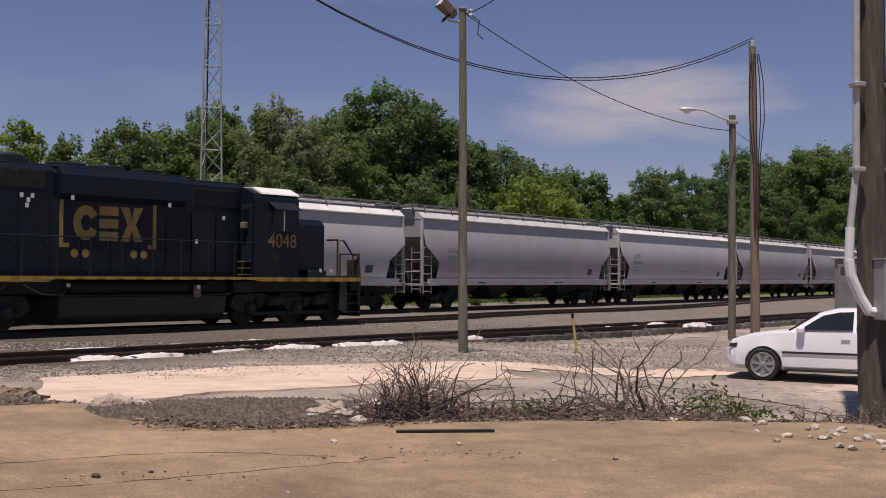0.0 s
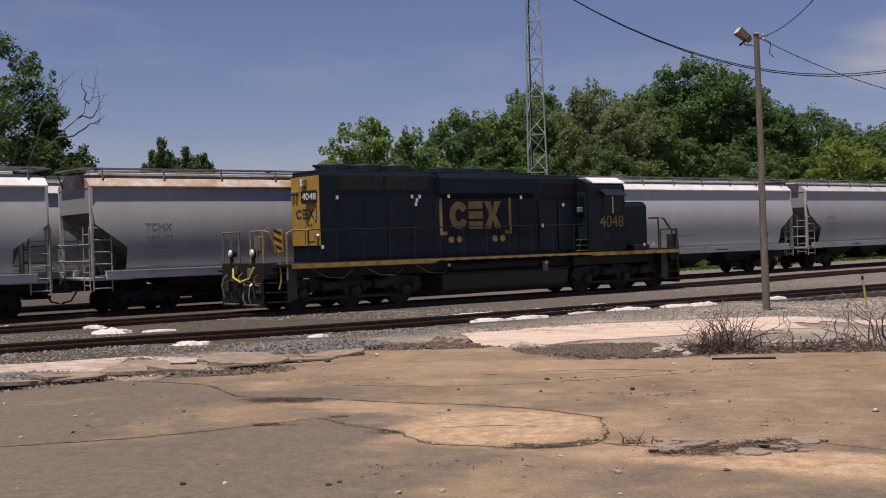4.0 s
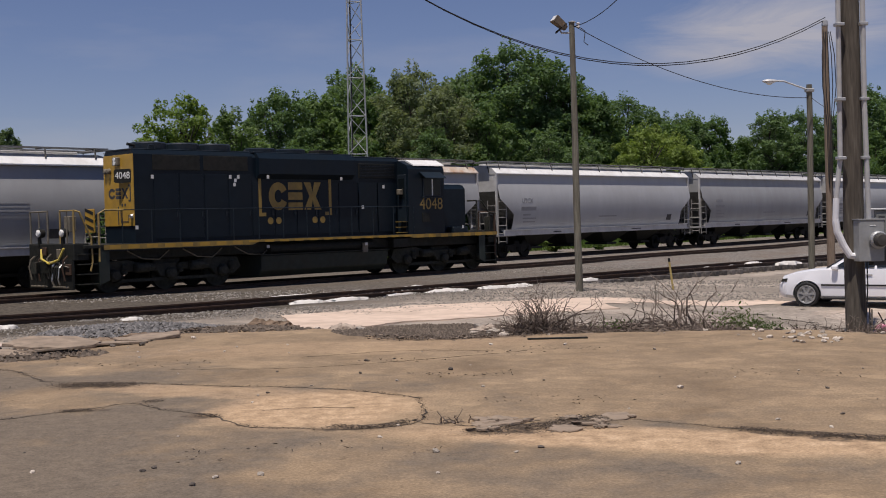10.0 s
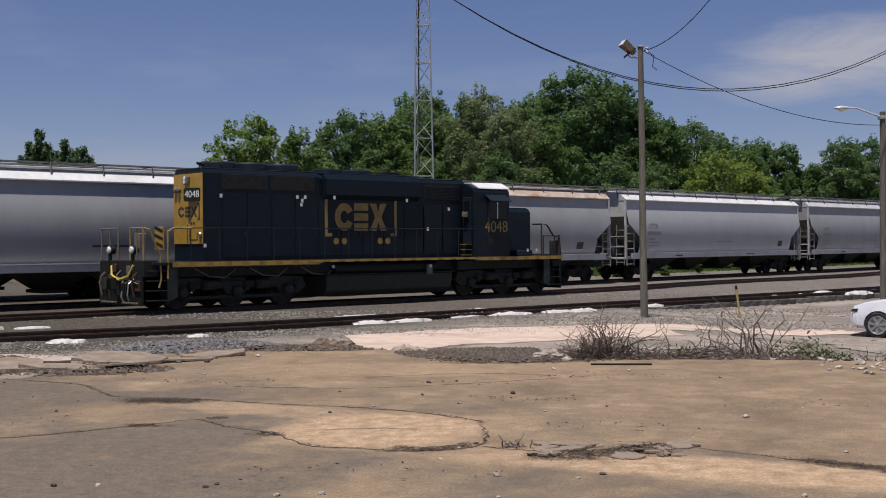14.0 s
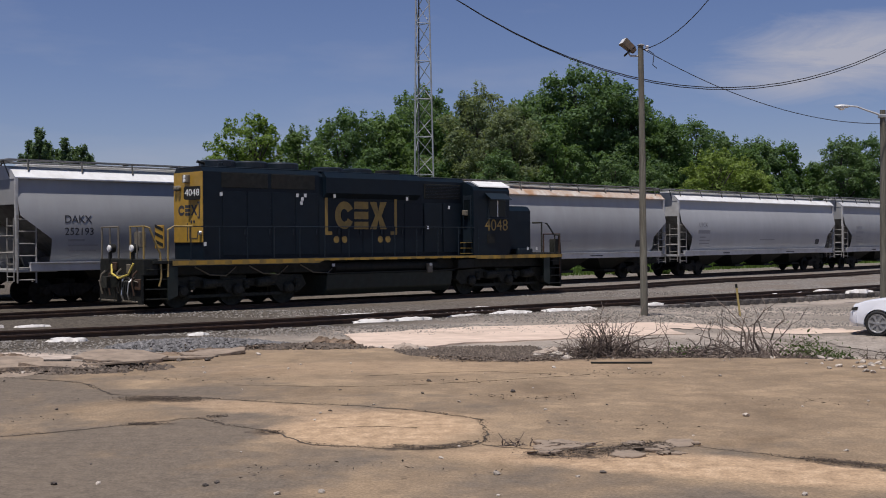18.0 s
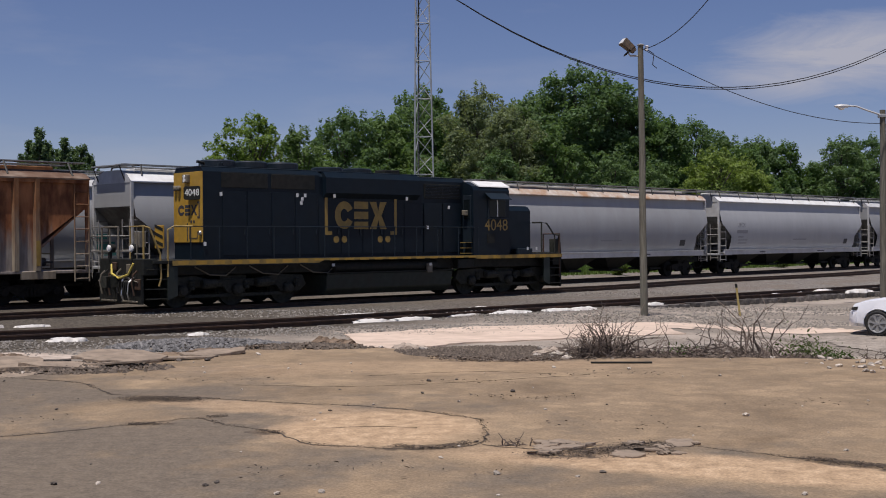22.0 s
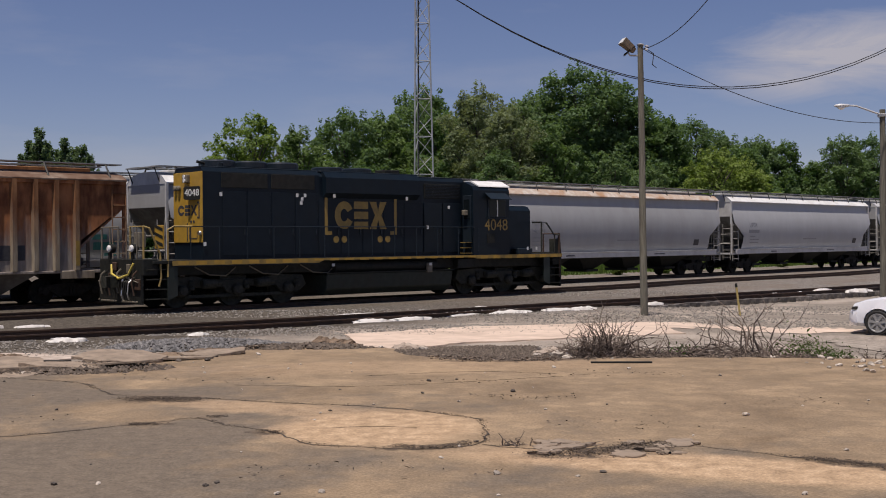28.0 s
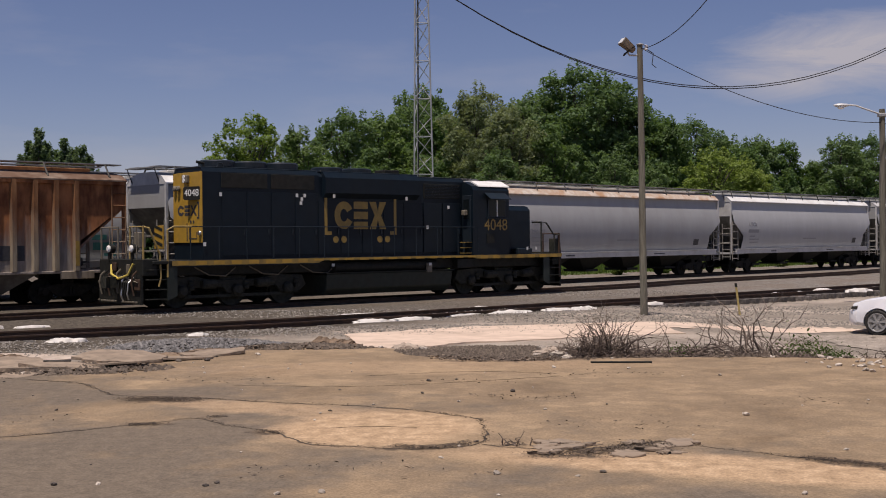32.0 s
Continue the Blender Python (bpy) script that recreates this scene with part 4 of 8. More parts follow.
def grey_hopper(name, length, label, roof="white", body="hop_grey", group="train of covered hopper cars", marks=None):
    car = thing(name, pose(0, 0, 0), label, "hopper car", group)
    hx = length / 2 - 0.72              # half length of the body top
    hs = hx - 1.15                      # the side sheet starts this far from the middle at the sill
    # side and belly shell, open at the ends, its lower corners cut away
    secs = [body_ring(x) for x in (-hx + 0.02, -hs / 2, 0, hs / 2, hx - 0.02)]
    for ring in (secs[0], secs[-1]):
        for i, (x, y, z) in enumerate(ring):
            f = max(0.0, min(1.0, (3.0 - z) / 0.8))
            ring[i] = ((-1 if x < 0 else 1) * (hx - 0.02 - 1.13 * f), y, z)
    part("body", loft(secs, False), body, car, smooth=True)
    # roof: a bright sloped eave that overhangs the side, then a low crown
    top = [(-1.28, 4.19), (-1.405, 4.205), (-1.40, 4.24), (-1.12, 4.49), (-0.45, 4.66), (0.45, 4.66), (1.12, 4.49), (1.40, 4.24), (1.405, 4.205), (1.28, 4.19)]
    part("roof", prism(top, 0, -hx - 0.05, hx + 0.05), {"white": "hop_light", "rust": "hop_roof_rust", "grey": "hop_light"}[roof], car, "rust-streaked roof" if roof == "rust" else "")
    for s in (-1, 1):
        part("eave", prism([(s * 1.409, 4.20), (s * 1.412, 4.245), (s * 1.13, 4.498), (s * 1.10, 4.50), (s * 1.12, 4.493), (s * 1.405, 4.243)], 0, -hx - 0.06, hx + 0.06), {"white": "white", "rust": "hop_roof_rust", "grey": "hop_light"}[roof], car)
    part("hatch_trough", box(-hx + 0.7, hx - 0.7, -0.32, 0.32, 4.66, 4.76, 0.02), "hop_light", car)
    for y in (-0.72, 0.72):
        part("running_board", box(-hx - 0.12, hx + 0.12, y - 0.3, y + 0.3, 4.84, 4.875), "board", car)
    n = 9
    for k in range(n):
        x = -hx + 0.5 + (2 * hx - 1.0) * k / (n - 1)
        for y in (-1, 1):
            part("bracket", pipe([(x, y * 1.2, 4.46), (x + 0.06, y * 1.03, 4.835), (x + 0.06, y * 0.42, 4.835)], 0.032, 5), "hop_dark", car)
    for s in (-1, 1):
        part("end_crossover", box(min(s * (hx - 0.2), s * (hx + 0.3)), max(s * (hx - 0.2), s * (hx + 0.3)), -1.02, 1.02, 4.80, 4.838), "board", car)
        for y in (-0.95, 0.95):
            part("crossover_brace", tube((s * (hx + 0.26), y, 4.81), (s * (hx + 0.03), y, 4.25), 0.022, sides=5), "hop_dark", car)
    # sill and ledge lighter than the body: light they catch, put into the paint
    for y in (-1.44, 1.44):
        part("side_sill", box(-hs - 0.75, hs + 0.75, y - 0.06, y + 0.06, 1.13, 1.39, 0.015), "hop_light", car)
        part("sill_edge", box(-hs - 0.75, hs + 0.75, y - 0.12, y + 0.12, 1.392, 1.43), "hop_light", car)
    # outlet hoppers under the sill
    for k in range(4):
        cx = (-1.5 + k) * (2 * hs - 2.2) / 4
        w = (2 * hs - 2.6) / 8
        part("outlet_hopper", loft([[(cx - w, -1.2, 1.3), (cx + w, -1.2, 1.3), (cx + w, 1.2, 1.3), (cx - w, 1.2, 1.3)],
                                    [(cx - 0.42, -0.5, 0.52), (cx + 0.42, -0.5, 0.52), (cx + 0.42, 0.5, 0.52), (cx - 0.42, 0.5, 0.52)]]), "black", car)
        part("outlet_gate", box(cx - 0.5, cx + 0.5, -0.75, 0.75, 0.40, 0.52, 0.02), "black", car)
    for s in (-1, 1):
        xe = s * hx
        part("end_sheet", prism([(-1.38, 3.35), (1.38, 3.35), (1.37, 3.6), (1.27, 4.2), (-1.27, 4.2), (-1.37, 3.6)], 0, xe - s * 0.01, xe + s * 0.03), body if body != "hop_grey" else "hop_light", car)
        # slope sheet and web take the dark paint that holds their shade
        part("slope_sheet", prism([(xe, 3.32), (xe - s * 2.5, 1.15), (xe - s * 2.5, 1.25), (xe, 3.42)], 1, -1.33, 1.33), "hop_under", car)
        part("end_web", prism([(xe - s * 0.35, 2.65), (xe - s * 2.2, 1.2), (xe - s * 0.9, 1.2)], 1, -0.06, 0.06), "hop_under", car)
        part("end_platform", box(min(xe - s * 1.4, xe + s * 0.1), max(xe - s * 1.4, xe + s * 0.1), -1.42, 1.42, 1.10, 1.2, 0.015), body, car)
        part("centre_sill", box(min(xe - s * 2.4, xe + s * 0.28), max(xe - s * 2.4, xe + s * 0.28), -0.22, 0.22, 0.78, 1.12, 0.02), "black", car)
        for y in (-1.36, 1.36):
            part("end_post", box(xe - 0.05, xe + 0.05, y - 0.05, y + 0.05, 1.15, 4.22), "hop_light", car)
            sy = -1 if y < 0 else 1
            bm = bmesh.new()
            for xx in (xe + s * 0.02, xe - s * 0.62):
                add_tube(bm, (xx, y + sy * 0.1, 0.75), (xx, y + sy * 0.1, 3.0), 0.028, sides=6)
            for r in range(6):
                add_tube(bm, (xe + s * 0.02, y + sy * 0.1, 0.85 + 0.4 * r), (xe - s * 0.62, y + sy * 0.1, 0.85 + 0.4 * r), 0.022, sides=6)
            part("side_ladder", bm, "ladder", car)
            bm = bmesh.new()
            for yy in (y, y - sy * 0.5):
                add_tube(bm, (xe + s * 0.1, yy, 0.8), (xe + s * 0.1, yy, 2.9), 0.022, sides=6)
            for r in range(5):
                add_tube(bm, (xe + s * 0.1, y, 0.95 + 0.42 * r), (xe + s * 0.1, y - sy * 0.5, 0.95 + 0.42 * r), 0.02, sides=6)
            part("end_ladder", bm, "ladder", car)
        bm = bmesh.new()
        add_tube(bm, (xe + s * 0.12, -1.4, 2.3), (xe + s * 0.12, 1.4, 2.3), 0.025, sides=6)
        add_tube(bm, (xe + s * 0.12, -1.4, 1.75), (xe + s * 0.12, 1.4, 1.75), 0.025, sides=6)
        part("crossover_rail", bm, "ladder", car)
        # unseen reservoir and cylinder, added to fill the end gap with dark
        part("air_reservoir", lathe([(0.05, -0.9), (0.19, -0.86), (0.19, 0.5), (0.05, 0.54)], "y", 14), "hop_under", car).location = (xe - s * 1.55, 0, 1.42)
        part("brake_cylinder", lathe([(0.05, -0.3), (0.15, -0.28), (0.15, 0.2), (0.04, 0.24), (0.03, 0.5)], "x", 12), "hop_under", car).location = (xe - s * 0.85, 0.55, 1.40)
        part("coupler", prism([(xe + s * 0.25, -0.1), (xe + s * 0.62, -0.1), (xe + s * 0.73, -0.17), (xe + s * 0.73, 0.14), (xe + s * 0.6, 0.17), (xe + s * 0.5, 0.09), (xe + s * 0.25, 0.09)], 2, 0.72, 1.0), "grime", car)
        part("air_hose", pipe([(xe + s * 0.2, -0.4, 0.75), (xe + s * 0.4, -0.38, 0.45), (xe + s * 0.68, -0.3, 0.38)], 0.03), "black", car)
    axles = build_trucks(car, (-(length / 2 - 2.75), length / 2 - 2.75))
    if marks:
        for txt, x, z, size, mt in marks:
            w, lean = side_at(z)
            if txt is None:
                b = part("stencil_panel", box(-size[0] / 2, size[0] / 2, -0.006, 0.002, -size[1] / 2, size[1] / 2), mt, car)
                b.matrix_basis = pose(x, -w - 0.002, z, -lean, 0, 0) if z > 1.4 else pose(x, -1.503, z)
            else:
                text_mesh("reporting_mark", txt, size, mt, pose(x, -w - 0.006, z, 90 - lean, 0, 0), car, 0.003)
    return car, axles


def brown_hopper(name, length, label, group="train of covered hopper cars"):
    """Rib-sided covered hopper."""
    car = thing(name, pose(0, 0, 0), label, "hopper car", group)
    hx = length / 2 - 0.72
    side = [(-hx, 4.22), (hx, 4.22), (hx, 3.35), (hx - 1.65, 2.15), (hx - 1.65, 1.12), (-hx + 1.65, 1.12), (-hx + 1.65, 2.15), (-hx, 3.35)]
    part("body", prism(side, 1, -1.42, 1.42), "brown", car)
    top = [(-1.55, 4.2), (-1.55, 4.25), (-1.2, 4.42), (-0.55, 4.56), (0.55, 4.56), (1.2, 4.42), (1.55, 4.25), (1.55, 4.2)]
    part("roof", prism(top, 0, -hx - 0.05, hx + 0.05), "brown_roof", car, "rust-streaked roof")
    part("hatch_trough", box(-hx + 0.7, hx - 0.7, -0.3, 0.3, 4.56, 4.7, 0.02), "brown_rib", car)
    for y in (-0.75, 0.75):
        part("running_board", box(-hx - 0.12, hx + 0.12, y - 0.28, y + 0.28, 4.80, 4.835), "board", car)
    for k in range(8):
        x = -hx + 0.5 + (2 * hx - 1.0) * k / 7
        for y in (-1, 1):
            part("bracket", pipe([(x, y * 1.36, 4.34), (x, y * 1.02, 4.79), (x, y * 0.45, 4.79)], 0.034, 5), "hop_dark", car)
    nr = 19
    for k in range(nr):
        x = -hx + 1.82 + (2 * hx - 3.64) * k / (nr - 1)
        for y in (-1.42, 1.42):
            s = -1 if y < 0 else 1
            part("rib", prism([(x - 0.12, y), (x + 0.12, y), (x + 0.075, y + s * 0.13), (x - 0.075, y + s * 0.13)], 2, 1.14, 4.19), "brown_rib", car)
            if k in (3, nr - 1):
                part("rib_stripe", box(x - 0.07, x + 0.07, min(y + s * 0.131, y + s * 0.135), max(y + s * 0.131, y + s * 0.135), 1.3, 2.15), "gold_dull", car)
    for y in (-1.46, 1.46):
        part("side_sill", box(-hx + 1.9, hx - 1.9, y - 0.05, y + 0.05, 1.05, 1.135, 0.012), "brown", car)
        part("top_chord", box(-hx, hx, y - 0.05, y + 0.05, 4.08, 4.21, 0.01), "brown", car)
    # outlets in the shade-darkened paint too, not their own tan
    for k in range(3):
        cx = (k - 1) * 3.6
        part("outlet_hopper", loft([[(cx - 1.75, -1.36, 1.12), (cx + 1.75, -1.36, 1.12), (cx + 1.75, 1.36, 1.12), (cx - 1.75, 1.36, 1.12)],
                                    [(cx - 0.6, -0.7, 0.34), (cx + 0.6, -0.7, 0.34), (cx + 0.6, 0.7, 0.34), (cx - 0.6, 0.7, 0.34)]]), "hop_under", car)
    for s in (-1, 1):
        xe = s * hx
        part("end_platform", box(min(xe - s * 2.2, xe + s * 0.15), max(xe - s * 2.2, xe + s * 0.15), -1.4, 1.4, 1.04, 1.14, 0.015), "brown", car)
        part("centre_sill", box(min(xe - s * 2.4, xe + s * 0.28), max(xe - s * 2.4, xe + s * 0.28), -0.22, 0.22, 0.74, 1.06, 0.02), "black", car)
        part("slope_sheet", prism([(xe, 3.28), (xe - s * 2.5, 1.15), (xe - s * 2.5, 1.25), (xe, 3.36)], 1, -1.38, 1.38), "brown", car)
        part("end_bracket", box(min(xe - s * 2.4, xe - s * 1.2), max(xe - s * 2.4, xe - s * 1.2), -1.52, -1.40, 0.86, 1.12, 0.01), "brown_rib", car)
        for y in (-1.36, 1.36):
            part("end_post", box(xe - 0.05, xe + 0.05, y - 0.05, y + 0.05, 1.1, 4.22), "brown", car)
            sy = -1 if y < 0 else 1
            bm = bmesh.new()
            for xx in (xe + s * 0.02, xe - s * 0.5):
                add_tube(bm, (xx, y + sy * 0.12, 0.75), (xx, y + sy * 0.12, 4.2), 0.026, sides=6)
            for r in range(8):
                add_tube(bm, (xe + s * 0.02, y + sy * 0.12, 0.85 + 0.42 * r), (xe - s * 0.5, y + sy * 0.12, 0.85 + 0.42 * r), 0.02, sides=6)
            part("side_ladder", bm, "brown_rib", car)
        # the same unseen pair, added here to darken the gap below the slope
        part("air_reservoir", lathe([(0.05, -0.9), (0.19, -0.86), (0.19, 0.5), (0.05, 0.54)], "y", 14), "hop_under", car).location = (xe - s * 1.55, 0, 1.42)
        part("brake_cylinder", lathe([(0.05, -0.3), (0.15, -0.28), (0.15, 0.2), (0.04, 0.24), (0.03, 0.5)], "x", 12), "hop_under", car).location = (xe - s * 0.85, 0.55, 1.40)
        part("coupler", prism([(xe + s * 0.25, -0.1), (xe + s * 0.62, -0.1), (xe + s * 0.73, -0.17), (xe + s * 0.73, 0.14), (xe + s * 0.6, 0.17), (xe + s * 0.5, 0.09), (xe + s * 0.25, 0.09)], 2, 0.72, 1.0), "grime", car)
    b = part("stencil_panel", box(-0.42, 0.42, -0.004, 0.004, -0.25, 0.25), "mark_dark", car)
    b.matrix_basis = pose(hx - 4.05, -1.43, 1.75)
    axles = build_trucks(car, (-(length / 2 - 2.6), length / 2 - 2.6))
    return car, axles


# train, from its rear: place of each car's middle, behind or ahead of the gap whose place TRAIN_S gives
CARS = []                               # (car, axles, offset of its middle)
LG = 20.17


def stencils(mark, num, x0, faint="mark_faint", size=0.34):
    """Lettering of a car side whose left end is at x0: mark, number and unreadable data panels."""
    out = []
    if mark:
        out += [(mark, x0 + 3.0, 2.86, size, faint), (num, x0 + 3.05, 2.44, size, faint) if num else (None, x0 + 3.1, 2.47, (1.25, 0.2), faint)]
    else:
        out += [(None, x0 + 3.0, 2.80, (0.9, 0.16), faint), (None, x0 + 3.1, 2.45, (1.2, 0.16), faint)]
    out += [(None, x0 + 2.95, 2.16, (0.6, 0.08), "mark_faint"), (None, x0 + 3.2, 1.98, (1.1, 0.06), "mark_faint"), (None, x0 + 3.2, 1.8, (1.0, 0.06), "mark_faint"), (None, -x0 - 3.2, 1.85, (0.5, 0.34), "mark_dark"),
            (None, 0.3, 2.0, (1.8, 0.07), faint), (None, 3.2, 1.25, (1.0, 0.05), "mark_dark"), (None, -4.5, 1.25, (0.7, 0.06), "mark_dark")]
    return out


def build_train():
    ld, lt = 17.85, 20.10
    car, ax = brown_hopper("rib_sided_hopper", 18.2, "rust-streaked brown rib-sided covered hopper car on the far track")
    CARS.append((car, ax, -LG - lt - ld - 9.35))
    car, ax = grey_hopper("covered_hopper", ld, "light grey round-sided covered hopper with white roof and dark stencils", "white", "hop_grey_old", marks=stencils("DAKX", "252193", -ld / 2 - 0.2, "mark_dark", 0.36) + [(None, 4.2, 2.9 - 0.13 * k, (1.5, 0.05), "mark_faint") for k in range(5)])
    CARS.append((car, ax, -LG - lt - ld / 2))
    car, ax = grey_hopper("covered_hopper", lt, "grey round-sided covered hopper with rust-streaked roof", "rust", "hop_grey_dirty", marks=stencils("TCMX", "290103", -lt / 2))
    CARS.append((car, ax, -LG - lt / 2))
    for k in range(8):
        if k == 0:
            car, ax = grey_hopper("covered_hopper", LG, "grey round-sided covered hopper with white roof", "white", "hop_grey", marks=stencils("UTCX", None, -LG / 2))
            first = (car, ax)
        elif k == 1:
            car, ax = grey_hopper("covered_hopper", LG, "grey round-sided covered hopper with weathered grey roof", "grey", "hop_grey_dirty", marks=stencils(None, None, -LG / 2))
            second = (car, ax)
        else:
            car = copy_thing((first if k % 3 == 2 else second)[0], pose(0, 0, 0))
            ax = [c for c in car.children if c.name.startswith("wheelset")]
        CARS.append((car, ax, LG * (k - 0.5)))


build_train()
TRAIN_S = [(0, -19.9), (1.5, -17.45), (3, -15.0), (4.5, -12.6), (6, -10.15), (7, -8.55), (8, -6.95), (9, -5.45), (10, -4.0), (11, -2.62), (12, -1.33), (13, 0.0), (14.5, 1.86), (16.5, 4.4), (18, 6.2), (19, 7.4),
           (20, 8.5), (21, 9.5), (22, 10.4), (23, 11.08), (24, 11.55), (25, 11.76), (26, 11.8), (32, 11.8)]


def train_at(t):
    for (t0, s0), (t1, s1) in zip(TRAIN_S, TRAIN_S[1:]):
        if t <= t1:
            return s0 + (s1 - s0) * (t - t0) / (t1 - t0)
    return TRAIN_S[-1][1]


def car_pose(s):
    p, h = far_track(s)
    return pose(p.x, p.y, 0, 0, 0, 90 - math.degrees(h))


def motions():
    """The train creeps along the far track and stops; its near cars' wheels roll."""
    for car, axles, off in CARS:
        walk(car, [(t, car_pose(69.41 + s + off)) for t, s in TRAIN_S])
    times = [0.3 * k for k in range(82)] + [24.8, 25.4, 26.0, 32.0]
    for car, axles, off in CARS[:6]:
        for w in axles:
            x, y, z = w.location
            walk(w, [(t, pose(x, y, z, 0, math.degrees(train_at(t) / 0.42), 0)) for t in times])

# ---- locomotive ----
def letter_shapes(parent, x0, x1, z0, z1, y, material):
    """Emblem of plain heavy shapes: a ring, stacked bars and a cross."""
    w, h = (x1 - x0), (z1 - z0)
    s = w * 0.30
    t = h * 0.27
    def shape(polys):
        bm = bmesh.new()
        for poly in polys:
            a = [bm.verts.new((px, y, pz)) for px, pz in poly]
            b = [bm.verts.new((px, y - 0.004, pz)) for px, pz in poly]
            n = len(poly)
            for k in range(n):
                bm.faces.new((a[k], a[(k + 1) % n], b[(k + 1) % n], b[k]))
            bm.faces.new(b)
            bm.faces.new(a[::-1])
        bmesh.ops.recalc_face_normals(bm, faces=bm.faces)
        return bm
    # heavy oval ring, nearly closed
    cx, cz = x0 + s * 0.55, (z0 + z1) / 2
    ang = [radians(28 + k * 304 / 18) for k in range(19)]
    ro, ri = (s * 0.6, h * 0.5), (s * 0.6 - t * 0.95, h * 0.5 - t)
    part("emblem_ring", shape([[(cx + ro[0] * math.cos(a), cz + ro[1] * math.sin(a)) for a in ang] + [(cx + ri[0] * math.cos(a), cz + ri[1] * math.sin(a)) for a in ang[::-1]]]), material, parent)
    # three stacked bars
    a, b = x0 + w * 0.355, x0 + w * 0.63
    for lo, hi in ((z0, z0 + t), (cz - t * 0.5, cz + t * 0.5), (z1 - t, z1)):
        part("emblem_bar", shape([[(a, hi), (b, hi), (b, lo), (a, lo)]]), material, parent)
    # cross
    a, b = x0 + w * 0.66, x1
    m_, k, g = (a + b) / 2, t * 1.15, t * 0.55
    part("emblem_cross", shape([[(a, z1), (a + k, z1), (m_, cz + g), (b - k, z1), (b, z1), (m_ + g, cz), (b, z0), (b - k, z0), (m_, cz - g), (a + k, z0), (a, z0), (m_ - g, cz)]]), material, parent)


def six_wheel_truck(loco, cx):
    """Three-axle truck: side frames, axle boxes, springs, wheels, brake cylinders."""
    for s in (-1, 1):
        y = s * 1.02
        prof = [(-2.75, 0.62), (-2.6, 0.95), (-1.5, 1.0), (-0.9, 0.86), (0.9, 0.86), (1.5, 1.0), (2.6, 0.95), (2.75, 0.62), (2.45, 0.40), (1.75, 0.40), (1.55, 0.62), (0.45, 0.62), (0.3, 0.42), (-0.3, 0.42), (-0.45, 0.62), (-1.55, 0.62), (-1.75, 0.40), (-2.45, 0.40)]
        part("truck_frame", prism(prof, 1, y - 0.09, y + 0.09, 0.02), "grime", loco)
        for dx in (-1.98, 0.02, 1.98):
            part("axle_box", lathe([(0.05, s * -0.1), (0.19, s * -0.1), (0.19, s * 0.1), (0.12, s * 0.17), (0.05, s * 0.17)], "y", 12), "grime", loco).location = (cx + dx, s * 1.13, 0.53)
            part("spring", lathe([(0.09, 0), (0.11, 0.05), (0.09, 0.1), (0.11, 0.15), (0.09, 0.2), (0.11, 0.25), (0.09, 0.3)], "z", 8), "grime", loco).location = (cx + dx + 0.34, s * 1.16, 0.55)
        for dx in (-1.0, 1.0):
            part("brake_cylinder", lathe([(0.12, -0.3), (0.16, -0.25), (0.16, 0.18), (0.05, 0.25), (0.04, 0.42)], "x", 10), "grime", loco).location = (cx + dx, s * 1.2, 0.74)
        part("equalizer", prism([(-1.9, 0.30), (1.9, 0.30), (1.7, 0.40), (-1.7, 0.40)], 1, s * 1.05 - 0.05, s * 1.05 + 0.05), "grime", loco).location = (cx, 0, 0)
    for o in [c for c in loco.children if c.name.startswith("truck_frame")][-2:]:
        o.location.x = cx
    part("truck_bolster", box(cx - 0.5, cx + 0.5, -0.95, 0.95, 0.6, 1.0, 0.03), "grime", loco)
    for dx in (-1.98, 0.02, 1.98):
        bm = bmesh.new()
        add_tube(bm, (0, -0.85, 0), (0, 0.85, 0), 0.1, sides=10)
        for s in (-1, 1):
            add_tube(bm, (0, s * 0.69, 0), (0, s * 0.83, 0), 0.5, sides=28)
            add_tube(bm, (0, s * 0.67, 0), (0, s * 0.70, 0), 0.53, sides=28)
        part("wheelset", bm, "grime", loco).location = (cx + dx, 0, 0.5)


